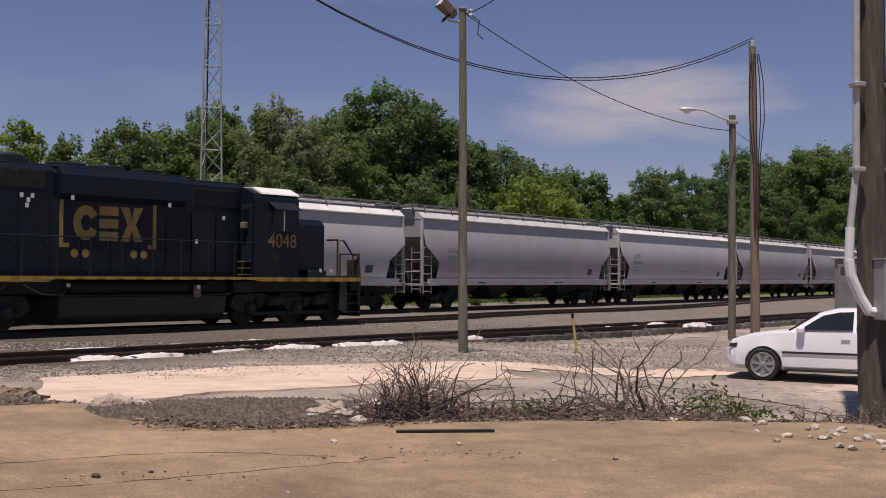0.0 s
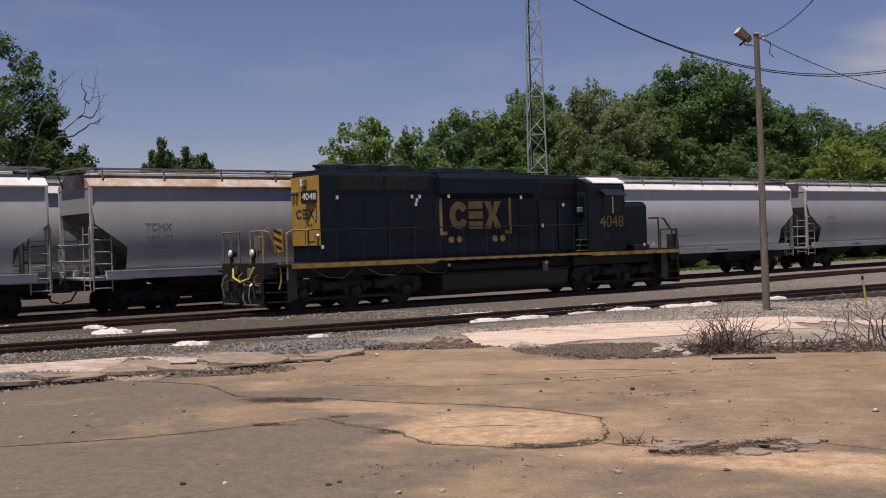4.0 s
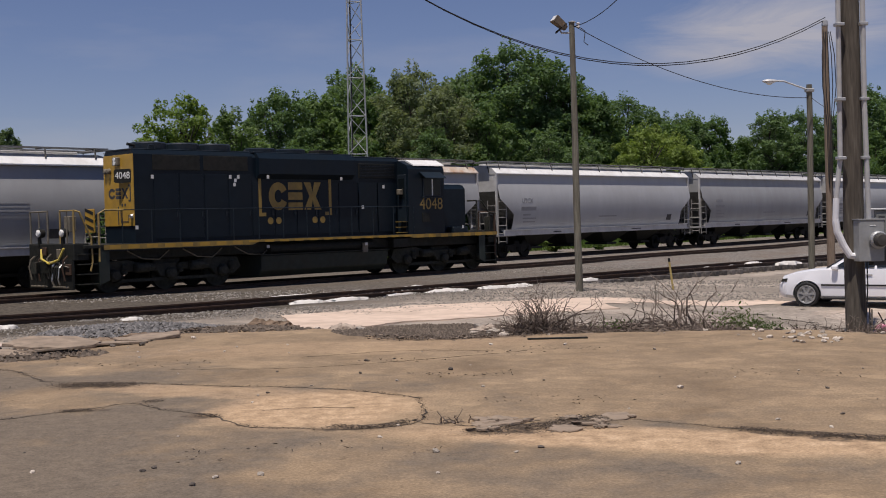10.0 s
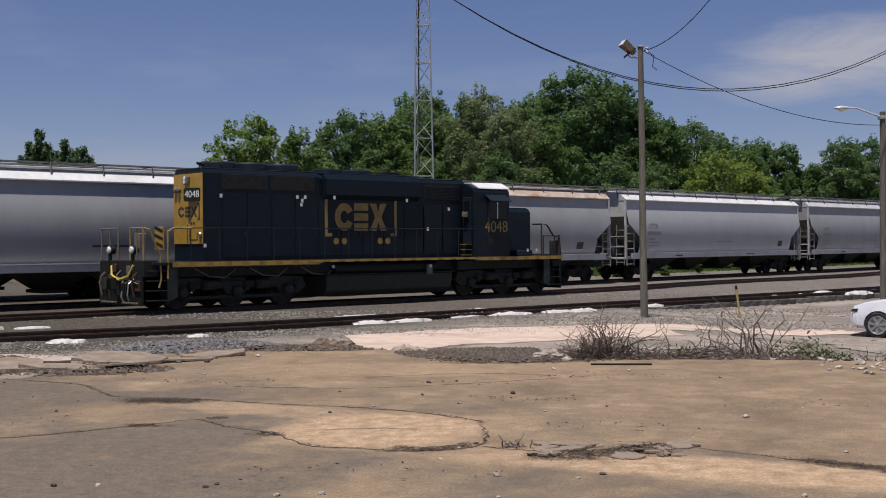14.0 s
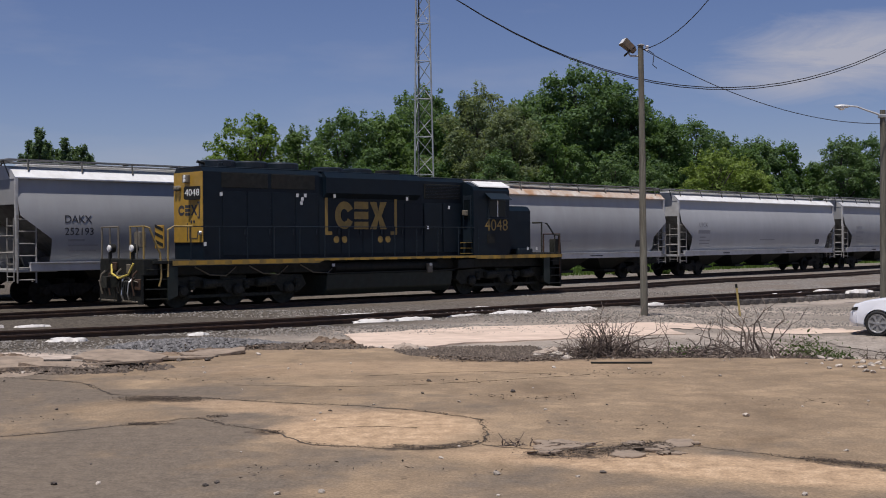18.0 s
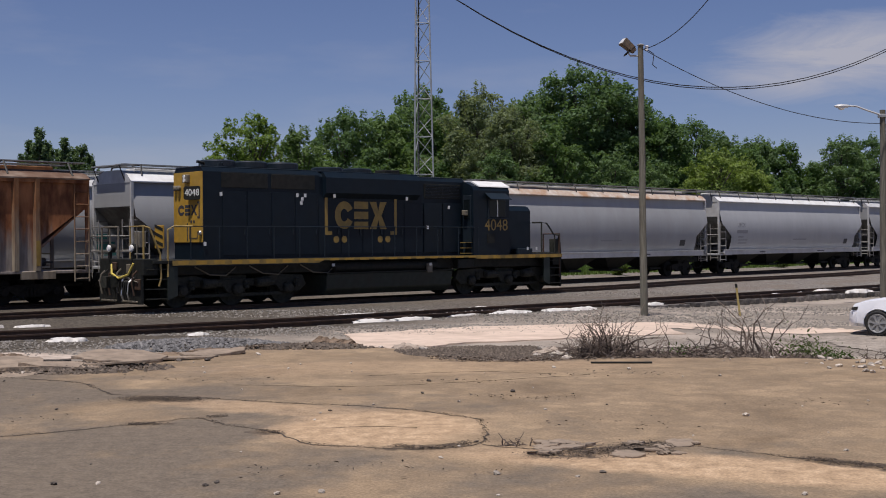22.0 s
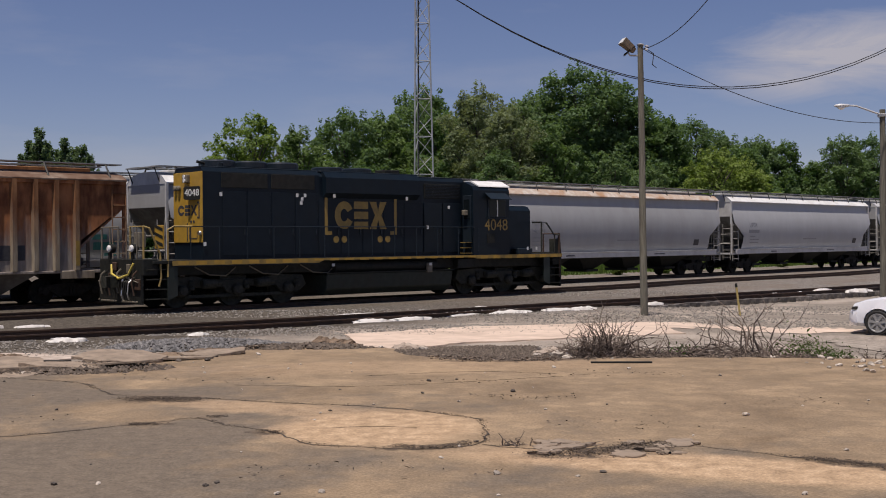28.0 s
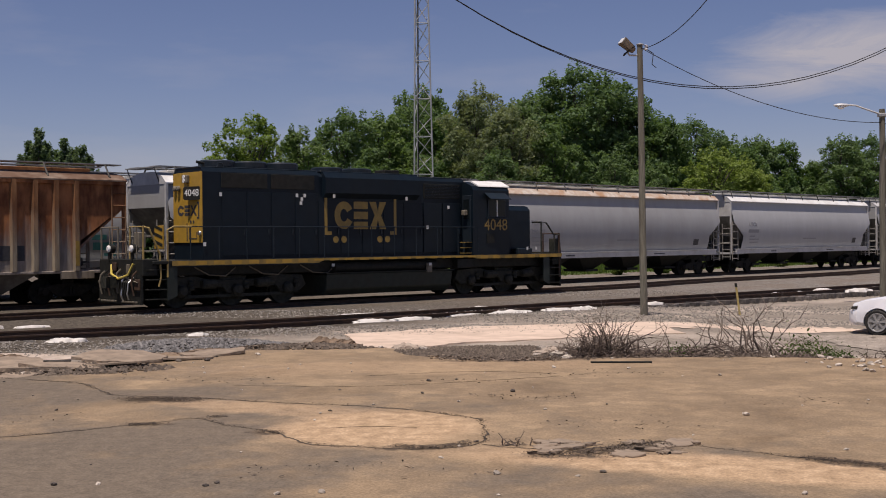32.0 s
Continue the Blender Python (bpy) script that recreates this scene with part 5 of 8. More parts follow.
def build_locomotive():
    """x runs from the rear coupler end to the nose; the visible side is at -y."""
    c = LOCO_P + LOCO_N * 0.7175
    loco = thing("locomotive", pose(c.x, c.y, 0, 0, 0, 90 - math.degrees(LOCO_H)), "dark navy diesel freight locomotive with gold end, parked", "locomotive")
    P = lambda name, bm, m, label="", smooth=False, parent=None: part(name, bm, m, parent or loco, label, smooth)
    ZD = 1.50                           # deck
    # frame and deck
    P("underframe", box(-0.2, 18.0, -1.2, 1.2, 1.02, 1.40, 0.03), "black")
    P("walkway", box(0.0, 18.1, -1.55, 1.55, 1.40, ZD, 0.01), "black")
    for y in (-1.56, 1.56):
        s = -1 if y < 0 else 1
        P("side_sill", prism([(0.62, 1.50), (18.1, 1.50), (18.1, 1.36), (13.4, 1.36), (13.2, 1.42), (6.3, 1.42), (6.1, 1.30), (0.62, 1.30)], 1, y, y + s * 0.02), "navy")
        for k in range(27):
            x = 0.8 + k * 0.64
            P("sill_stripe", box(x, x + 0.38, min(y + s * 0.024, y + s * 0.029), max(y + s * 0.024, y + s * 0.029), 1.41 if 5.9 < x < 13.1 else 1.36, 1.48), "gold")
        P("sill_band", prism([(0.62, 1.495), (18.1, 1.495), (18.1, 1.365), (13.4, 1.365), (13.2, 1.42), (6.3, 1.42), (6.1, 1.34), (0.62, 1.34)], 1, y + s * 0.0205, y + s * 0.0235), "gold_dull")
    # long hood: rear radiator section, main hood, brake blister, then the cab
    def hood(x0, x1, w, z1, ch=0.22):
        return prism([(-w, ZD), (w, ZD), (w, z1 - ch), (w - ch * 0.8, z1), (-w + ch * 0.8, z1), (-w, z1 - ch)], 0, x0, x1)
    P("long_hood", hood(2.08, 6.6, 0.92, 4.46, 0.14), "navy")
    P("hood_centre", hood(6.6, 11.2, 0.92, 4.42, 0.14), "navy")
    P("hood_front", hood(11.2, 13.4, 0.90, 4.38, 0.12), "navy")
    P("brake_blister", prism([(-1.12, 3.72), (-0.93, 3.55), (0.93, 3.55), (1.12, 3.72), (1.12, 4.25), (0.95, 4.45), (-0.95, 4.45), (-1.12, 4.25)], 0, 6.75, 11.0), "navy")
    P("hood_roof", box(2.06, 6.6, -0.80, 0.80, 4.461, 4.50, 0.015), "navy_top")
    P("hood_roof", box(6.7, 11.1, -0.86, 0.86, 4.455, 4.49, 0.015), "navy_top")
    P("hood_roof", box(11.2, 13.4, -0.78, 0.78, 4.385, 4.42, 0.015), "navy_top")
    # radiator screens, louvred doors
    for y in (-0.921, 0.921):
        s = -1 if y < 0 else 1
        for x0, x1 in ((2.75, 4.5), (4.65, 6.4)):
            P("radiator_screen", box(x0, x1, y, y + s * 0.03, 3.82, 4.30, 0.008), "black")
        for k in range(11):
            x = 2.75 + k * 0.95
            P("hood_door", box(x + 0.03, x + 0.92, y, y + s * 0.018, 1.62, 3.45 if x > 6.4 else 3.70, 0.006), "navy")
            P("door_latch", box(x + 0.82, x + 0.87, y + s * 0.018, y + s * 0.045, 2.3, 2.48), "navy_top")
        P("intake_grille", box(11.35, 13.15, min(y * 0.975, y * 0.975 + s * 0.03), max(y * 0.975, y * 0.975 + s * 0.03), 3.62, 4.16, 0.008), "black")
        for k in range(9):
            z = 3.66 + k * 0.055
            P("grille_slat", box(11.4, 13.1, min(y * 0.975 + s * 0.031, y * 0.975 + s * 0.05), max(y * 0.975 + s * 0.031, y * 0.975 + s * 0.05), z, z + 0.018), "navy_top")
    # fans and stacks on the roof
    for x in (3.15, 4.4, 5.65):
        P("radiator_fan", lathe([(0.52, 0.0), (0.60, 0.03), (0.60, 0.20), (0.54, 0.25), (0.1, 0.25)], "z", 24), "navy_top").location = (x, 0, 4.50)
    for x in (7.6, 8.9):
        P("brake_fan", lathe([(0.50, 0.0), (0.56, 0.03), (0.56, 0.14), (0.5, 0.17), (0.1, 0.17)], "z", 24), "navy_top").location = (x, 0, 4.49)
    P("exhaust_outlet", box(10.0, 10.7, -0.3, 0.3, 4.49, 4.66, 0.02), "black")
    P("air_horn", pipe([(2.45, -0.35, 4.46), (2.45, -0.35, 4.62), (2.2, -0.35, 4.66)], 0.05, 8), "black")
    P("lifting_lug", pipe([(2.7, -0.75, 4.48), (2.75, -0.75, 4.62), (2.9, -0.75, 4.62), (2.95, -0.75, 4.48)], 0.025), "navy_top")
    # rear end: gold panel wrapping the corner
    P("end_panel", box(2.05, 2.082, -0.915, 0.915, 2.05, 4.32, 0.006), "gold", "gold end panel")
    for y in (-0.42,):
        s = -1
        nb = P("number_board", prism([(-0.36, -0.19), (-0.30, -0.24), (0.30, -0.24), (0.36, -0.19), (0.36, 0.14), (0.30, 0.19), (-0.30, 0.19), (-0.36, 0.14)], 1, -0.03, 0.08), "black", "black number board")
        nb.matrix_basis = pose(1.97, y * 1.1, 3.66, 0, 0, -90 - s * 18)
        text_mesh("board_number", "4048", 0.31, "white", pose(0.0, -0.034, -0.02, 90, 0, 0), nb, 0.004)
    P("headlight_case", box(1.93, 2.06, -0.16, 0.16, 3.98, 4.24, 0.02), "rail_grey")
    for z in (4.05, 4.17):
        P("headlight", lathe([(0.065, 0), (0.07, 0.02), (0.05, 0.03)], "x", 12), "lens").location = (1.91, 0, z)
    P("end_lamp", lathe([(0.05, 0), (0.09, 0.03), (0.09, 0.1), (0.04, 0.12)], "x", 12), "rail_grey").location = (1.94, 0.5, 3.82)
    P("end_lamp", lathe([(0.05, 0), (0.09, 0.03), (0.09, 0.1), (0.04, 0.12)], "x", 12), "rail_grey").location = (1.94, 0.72, 3.82)
    end_sign = new("end_emblem")
    end_sign.parent = loco
    end_sign.matrix_basis = pose(2.05, 0, 0, 0, 0, -90)
    letter_shapes(end_sign, -0.6, 0.6, 2.92, 3.26, 0.0, "mark_dark")
    part("emblem_bracket", prism([(0.62, 2.82), (0.76, 2.82), (0.76, 3.36), (0.62, 3.36), (0.62, 3.30), (0.70, 3.30), (0.70, 2.88), (0.62, 2.88)], 1, -0.008, 0.0), "mark_dark", end_sign)
    for x in (0.22, 0.4):
        part("emblem_dot", lathe([(0.05, -0.008), (0.05, 0.0)], "y", 12), "mark_dark", end_sign).location = (x, 0, 2.72)
    for bx in ((0.10, 0.13, 2.2, 2.6), (0.58, 0.61, 2.2, 2.4), (0.10, 0.61, 2.17, 2.2), (-0.05, 0.0, 2.1, 2.68)):
        part("door_outline", box(bx[0], bx[1], -0.008, 0.0, bx[2], bx[3]), "mark_dark", end_sign)
    P("striped_plate", box(1.55, 1.6, 0.72, 1.30, 1.86, 2.62, 0.01), "gold")
    for k in range(3):
        P("hazard_stripe", prism([(0.74, 1.92 + k * 0.25), (1.28, 2.06 + k * 0.25), (1.28, 2.16 + k * 0.25), (0.74, 2.02 + k * 0.25)], 0, 1.542, 1.549), "black")
    P("relay_box", box(0.3, 0.55, -0.05, 0.3, 1.9, 2.4, 0.02), "rail_grey")
    # cab
    P("cab", prism([(-1.5, ZD), (1.5, ZD), (1.5, 3.95), (1.42, 4.10), (1.0, 4.28), (-1.0, 4.28), (-1.42, 4.10), (-1.5, 3.95)], 0, 13.3, 15.2), "navy")
    P("cab_roof", prism([(-1.47, 4.09), (-1.44, 4.14), (-1.02, 4.33), (1.02, 4.33), (1.44, 4.14), (1.47, 4.09), (1.43, 4.085), (1.40, 4.10), (1.0, 4.27), (-1.0, 4.27), (-1.40, 4.10), (-1.43, 4.085)], 0, 13.62, 15.26), "white", "sun-bleached white cab roof")
    for y in (-1.505, 1.505):
        s = -1 if y < 0 else 1
        P("sunshade", prism([(y, 3.86), (y + s * 0.34, 3.62), (y + s * 0.34, 3.60), (y, 3.83)], 0, 13.9, 15.0), "navy_top")
        P("window_frame", box(14.05, 15.0, min(y, y + s * 0.03), max(y, y + s * 0.03), 2.92, 3.62, 0.01), "navy_top")
        for x0, x1 in ((14.1, 14.5), (14.55, 14.95)):
            P("window_pane", box(x0, x1, min(y + s * 0.031, y + s * 0.036), max(y + s * 0.031, y + s * 0.036), 2.97, 3.57), "cab_glass")
        P("window_post", box(14.5, 14.55, min(y + s * 0.031, y + s * 0.045), max(y + s * 0.031, y + s * 0.045), 2.95, 3.58), "white")
        P("window_rest", box(14.0, 15.05, min(y, y + s * 0.1), max(y, y + s * 0.1), 2.86, 2.91, 0.01), "navy_top")
        P("cab_grille", box(14.0, 14.4, min(y, y + s * 0.02), max(y, y + s * 0.02), 1.95, 2.3), "black")
    P("cab_door", box(13.26, 13.3, -1.4, -0.95, 1.55, 3.75, 0.01), "navy_top")
    P("cab_door_window", box(13.245, 13.259, -1.33, -1.02, 2.85, 3.6), "cab_glass")
    P("cab_rear_light", box(13.1, 13.26, -1.25, -1.05, 3.0, 3.2, 0.02), "rail_grey")
    text_mesh("cab_number", "4048", 0.62, "gold_dull", pose(14.5, -1.5025, 2.62, 90, 0, 0), loco, 0.002)
    # short hood
    P("short_hood", prism([(-0.92, ZD), (0.92, ZD), (0.92, 3.22), (0.78, 3.38), (-0.78, 3.38), (-0.92, 3.22)], 0, 15.2, 16.95), "navy")
    P("nose_top", box(15.3, 16.9, -0.75, 0.75, 3.381, 3.41, 0.01), "navy_top")
    P("nose_bell", lathe([(0.02, 0.16), (0.08, 0.15), (0.11, 0.06), (0.17, 0)], "z", 12), "rail_grey").location = (15.8, -0.5, 3.41)
    P("windscreen_post", box(15.2, 15.23, -1.3, 1.3, 3.45, 3.9), "glass")
    P("nose_step", box(15.9, 16.7, -1.3, -0.93, 1.5, 1.72, 0.02), "navy_top")
    # ladder steps by the cab door
    for k in range(3):
        P("cab_step", box(12.98, 13.3, -1.42, -1.1, 1.56 + 0.2 * k, 1.585 + 0.2 * k), "gold_dull")
    # fuel tank, air reservoirs, underbody
    P("fuel_tank", prism([(-1.35, 0.42), (-1.1, 0.22), (1.1, 0.22), (1.35, 0.42), (1.42, 0.95), (-1.42, 0.95)], 0, 6.55, 12.3, 0.03), "tank")
    P("tank_flange", box(6.5, 12.35, -1.46, 1.46, 0.951, 0.985), "grime")
    P("air_reservoir", lathe([(0.05, 0), (0.19, 0.06), (0.19, 4.7), (0.05, 4.76)], "x", 14), "black").location = (6.9, -1.2, 1.17)
    P("fuel_filler", box(11.0, 11.25, -1.5, -1.4, 0.9, 1.25, 0.02), "rail_grey")
    P("battery_box", box(12.5, 13.3, -1.5, -1.0, 1.02, 1.36, 0.02), "black")
    six_wheel_truck(loco, 3.15)
    six_wheel_truck(loco, 15.45)
    for k in range(3):
        x = 1.6 + k * 2.0
        P("sanding_hose", pipe([(x, -1.2, 1.28), (x + 0.5, -1.24, 1.02), (x + 1.1, -1.24, 0.98), (x + 1.5, -1.2, 1.26)], 0.022), "rail_grey")
    # pilots, steps, couplers
    for s, x in ((-1, -0.3), (1, 18.2)):
        P("end_plate", box(min(x, x - s * 0.5), max(x, x - s * 0.5), -1.45, 1.45, 1.05, 1.56, 0.02), "black")
        P("pilot_plate", prism([(-1.4, 0.18), (1.4, 0.18), (1.4, 1.08), (-1.4, 1.08)], 0, x - 0.04, x + 0.04), "black")
        P("coupler", prism([(x, -0.12), (x + s * 0.42, -0.12), (x + s * 0.58, -0.2), (x + s * 0.58, 0.16), (x + s * 0.42, 0.2), (x + s * 0.34, 0.1), (x, 0.1)], 2, 0.68, 1.02), "grime")
        for y in (-1.3, 1.3):
            sy = -1 if y < 0 else 1
            for k in range(4):
                P("step", box(min(x - s * 0.12, x - s * 0.75), max(x - s * 0.12, x - s * 0.75), y - 0.22, y + 0.22, 0.32 + 0.3 * k, 0.35 + 0.3 * k), "grime")
            P("step_side", box(x - s * 0.8 - 0.02, x - s * 0.8 + 0.02, y - 0.24, y + 0.24, 0.28, 1.5), "tank")
            P("step_plate", prism([(x - s * 0.78, 0.28), (x - s * 1.12, 0.42), (x - s * 1.12, 1.48), (x - s * 0.78, 1.48)], 1, y + sy * 0.215, y + sy * 0.235), "tank")
        for k in range(4):
            y = -0.95 + k * 0.14
            P("air_hose", pipe([(x + s * 0.05, y, 1.0), (x + s * 0.22, y, 0.85), (x + s * 0.25, y + 0.03, 0.5), (x + s * 0.2, y + 0.03, 0.33)], 0.028), "black" if k else "chrome")
    P("jumper_cable", pipe([(-0.36, -0.95, 1.42), (-0.46, -0.8, 1.08), (-0.5, -0.25, 0.96), (-0.46, 0.3, 1.1), (-0.36, 0.5, 1.38)], 0.035, 8), "hose_yellow", "looped yellow jumper cable")
    for k, (y, z0_, z1_, m_) in enumerate(((-1.15, 1.2, 0.45, "rail"), (-0.3, 1.1, 0.35, "black"), (-0.1, 1.25, 0.5, "rail_grey"), (0.2, 1.15, 0.38, "black"), (0.45, 1.2, 0.42, "rail"), (0.75, 1.22, 0.4, "black"), (1.0, 1.18, 0.45, "rail_grey"))):
        P("hanging_hose", pipe([(-0.34, y, z0_), (-0.45, y + 0.04, z0_ - 0.12), (-0.5, y + 0.06, (z0_ + z1_) / 2), (-0.44, y + 0.02, z1_)], 0.026, 6), m_)
    for y0_, y1_, z0_, z1_, m_ in ((-1.38, -1.05, 0.62, 0.95, "rail"), (0.62, 0.95, 0.7, 1.0, "rail_grey"), (-0.75, -0.55, 1.12, 1.4, "rail_grey"), (0.15, 0.4, 1.2, 1.45, "rail"), (-1.2, -0.2, 0.22, 0.28, "rail_grey"), (0.2, 1.2, 0.22, 0.28, "rail_grey")):
        P("pilot_fitting", box(-0.40, -0.335, y0_, y1_, z0_, z1_, 0.015), m_)
    P("uncoupling_lever", pipe([(-0.42, -1.35, 0.85), (-0.44, -0.4, 1.02), (-0.44, 0.3, 1.04), (-0.42, 1.3, 0.85)], 0.02, 6), "rail_grey")
    P("brake_hose", pipe([(-0.36, -0.5, 1.05), (-0.5, -0.5, 0.9), (-0.55, -0.52, 0.45), (-0.48, -0.52, 0.3)], 0.03, 8), "chrome")
    for y in (-0.76, 0.76):
        P("ditch_light_post", box(-0.32, -0.24, y - 0.05, y + 0.05, 1.5, 1.75), "black")
        P("ditch_light", lathe([(0.05, 0.12), (0.10, 0.09), (0.112, -0.02), (0.07, -0.05)], "x", 16), "lens").location = (-0.32, y, 1.88)
        P("ditch_light_case", lathe([(0.12, 0.0), (0.15, 0.02), (0.13, 0.16), (0.05, 0.2)], "x", 16), "black").location = (-0.30, y, 1.88)
    P("marker_lamp", lathe([(0.06, -0.05), (0.08, 0), (0.06, 0.08)], "x", 12), "chrome").location = (2.02, -0.82, 2.35)
    # handrails: each stanchion and each rail
    def rail_line(pts, r=0.022, m="rail_grey"):
        P("handrail", pipe(pts, r * 1.25, 6), m)
    for k in range(13):
        x = 1.3 + k * 1.02
        P("stanchion", tube((x, -1.5, ZD), (x, -1.5, ZD + 1.05), 0.018, sides=6), "navy_top")
    rail_line([(1.3, -1.5, 2.55), (13.35, -1.5, 2.55)], 0.013, "navy_top")
    rail_line([(0.5, -1.52, 1.0), (0.5, -1.52, 2.45), (0.72, -1.5, 2.55), (1.35, -1.5, 2.55)], 0.026, "rail_gold")
    for y0, y1 in ((-1.4, -0.55), (0.25, 1.4)):
        rail_line([(-0.25, y0, 1.5), (-0.25, y0, 2.55), (-0.25, y1, 2.55), (-0.25, y1, 1.5)], 0.026, "rail_gold" if y0 < 0 else "rail_grey")
        P("end_stanchion", tube((-0.25, (y0 + y1) / 2, 1.5), (-0.25, (y0 + y1) / 2, 2.55), 0.02, sides=6), "rail_grey")
    rail_line([(-0.25, -1.4, 2.55), (-0.1, -1.48, 2.5), (0.25, -1.5, 1.7), (0.28, -1.5, 1.0), (0.2, -1.5, 0.72)], 0.026, "rail_gold")
    rail_line([(17.05, -1.45, 1.5), (17.05, -1.45, 2.75), (17.35, -1.45, 2.72), (17.75, -1.45, 2.28), (18.1, -1.45, 2.24)], 0.028, "grime")
    rail_line([(17.05, -1.45, 2.75), (17.05, -0.95, 2.75)], 0.028, "grime")
    P("front_stanchion", tube((17.8, -1.45, 1.5), (17.8, -1.45, 2.27), 0.03, sides=6), "grime")
    P("front_stanchion", tube((18.08, -1.45, 0.55), (18.08, -1.45, 2.25), 0.04, sides=6), "rail")
    rail_line([(18.15, -1.4, 1.3), (18.15, -1.4, 2.3), (18.15, -0.5, 2.3), (18.15, -0.5, 1.5)], 0.03, "rail")
    rail_line([(18.15, 0.5, 1.5), (18.15, 0.5, 2.3), (18.15, 1.4, 2.3), (18.15, 1.4, 1.5)])
    rail_line([(18.2, -1.3, 2.2), (18.3, -1.05, 1.6), (18.3, -0.9, 1.1)], 0.024)
    for k in range(5):
        rail_line([(18.22, -1.36 + 0.1 * k, 1.95 - 0.1 * k), (18.34, -1.3 + 0.1 * k, 1.4), (18.32, -1.25 + 0.1 * k, 0.5)], 0.02, ("rail", "grime", "rail_grey")[k % 3])
    P("corner_box", box(17.85, 18.12, -1.42, -1.1, 1.5, 2.1, 0.02), "grime")
    P("step_well", box(17.45, 18.12, -1.2, -0.9, 0.3, 1.45, 0.02), "black")
    # emblem with its brackets and dots, small white data tags
    letter_shapes(loco, 7.28, 9.55, 2.48, 3.45, -0.9395, "gold_dull")
    for x, s in ((6.82, 1), (10.02, -1)):
        P("emblem_bracket", prism([(x, 2.28), (x + s * 0.3, 2.28), (x + s * 0.3, 2.40), (x + s * 0.12, 2.40), (x + s * 0.12, 3.68), (x + s * 0.3, 3.68), (x + s * 0.3, 3.80), (x, 3.80)], 1, -0.944, -0.9395), "gold_dull")
    for x in (7.3, 7.65, 9.25, 9.6):
        P("emblem_dot", lathe([(0.0, -0.944), (0.12, -0.944), (0.12, -0.9395)], "y", 14), "gold_dull").location = (x, 0, 2.12)
    for x, z, y in ((2.72, 3.6, -0.945), (5.68, 3.62, -0.945), (6.0, 3.62, -0.945), (5.88, 3.5, -0.945), (5.84, 3.36, -0.945), (7.1, 3.62, -1.125), (10.35, 3.58, -1.125), (12.55, 3.3, -0.945), (11.5, 2.55, -0.945), (2.12, 2.0, -0.95), (16.4, 1.72, -1.31), (16.9, 1.72, -1.31)):
        P("data_tag", box(x - 0.05, x + 0.05, y - 0.006, y, z - 0.06, z + 0.06), "white")
    for x, z in ((6.72, 1.25), (11.1, 1.2)):
        P("tank_tag", box(x - 0.06, x + 0.06, -1.56, -1.55, z - 0.05, z + 0.05), "hop_light")
    return loco


build_locomotive()

# ---- trees ----
def leaf_mesh(name, blobs, total, size, material, seed, flat=0.8):
    """Many small leaf sprays filling overlapping clumps (x, y, z, rx, rz)."""
    rng = np.random.default_rng(seed)
    area = np.array([b[3] * (b[3] + b[4]) for b in blobs])
    count = np.maximum(6, (total * area / area.sum()).astype(int))
    which = np.repeat(np.arange(len(blobs)), count)
    B = np.array(blobs)[which]
    n = len(which)
    d = rng.normal(size=(n, 3))
    d /= np.linalg.norm(d, axis=1)[:, None]
    r = rng.uniform(0.30, 1.0, n)[:, None] ** 0.5 * rng.uniform(0.85, 1.12, n)[:, None]
    p = d * r * B[:, [3, 3, 4]] + B[:, :3]
    nor = d * 0.45 + rng.normal(size=(n, 3)) * 0.6 + np.array([0, 0, flat])
    nor /= np.linalg.norm(nor, axis=1)[:, None]
    t = np.cross(nor, rng.normal(size=(n, 3)))
    t /= np.linalg.norm(t, axis=1)[:, None]
    q = np.cross(nor, t)
    s = size * rng.uniform(0.5, 1.4, n)[:, None]
    V = np.stack([p - t * s, p + t * s * 0.55 - q * s * 0.6, p + t * s * 0.75 + q * s * 0.7], 1).reshape(-1, 3)
    Fc = np.arange(n * 3).reshape(-1, 3)
    me = bpy.data.meshes.new(name)
    me.from_pydata(V.tolist(), [], Fc.tolist())
    me.materials.append(M[material])
    return me


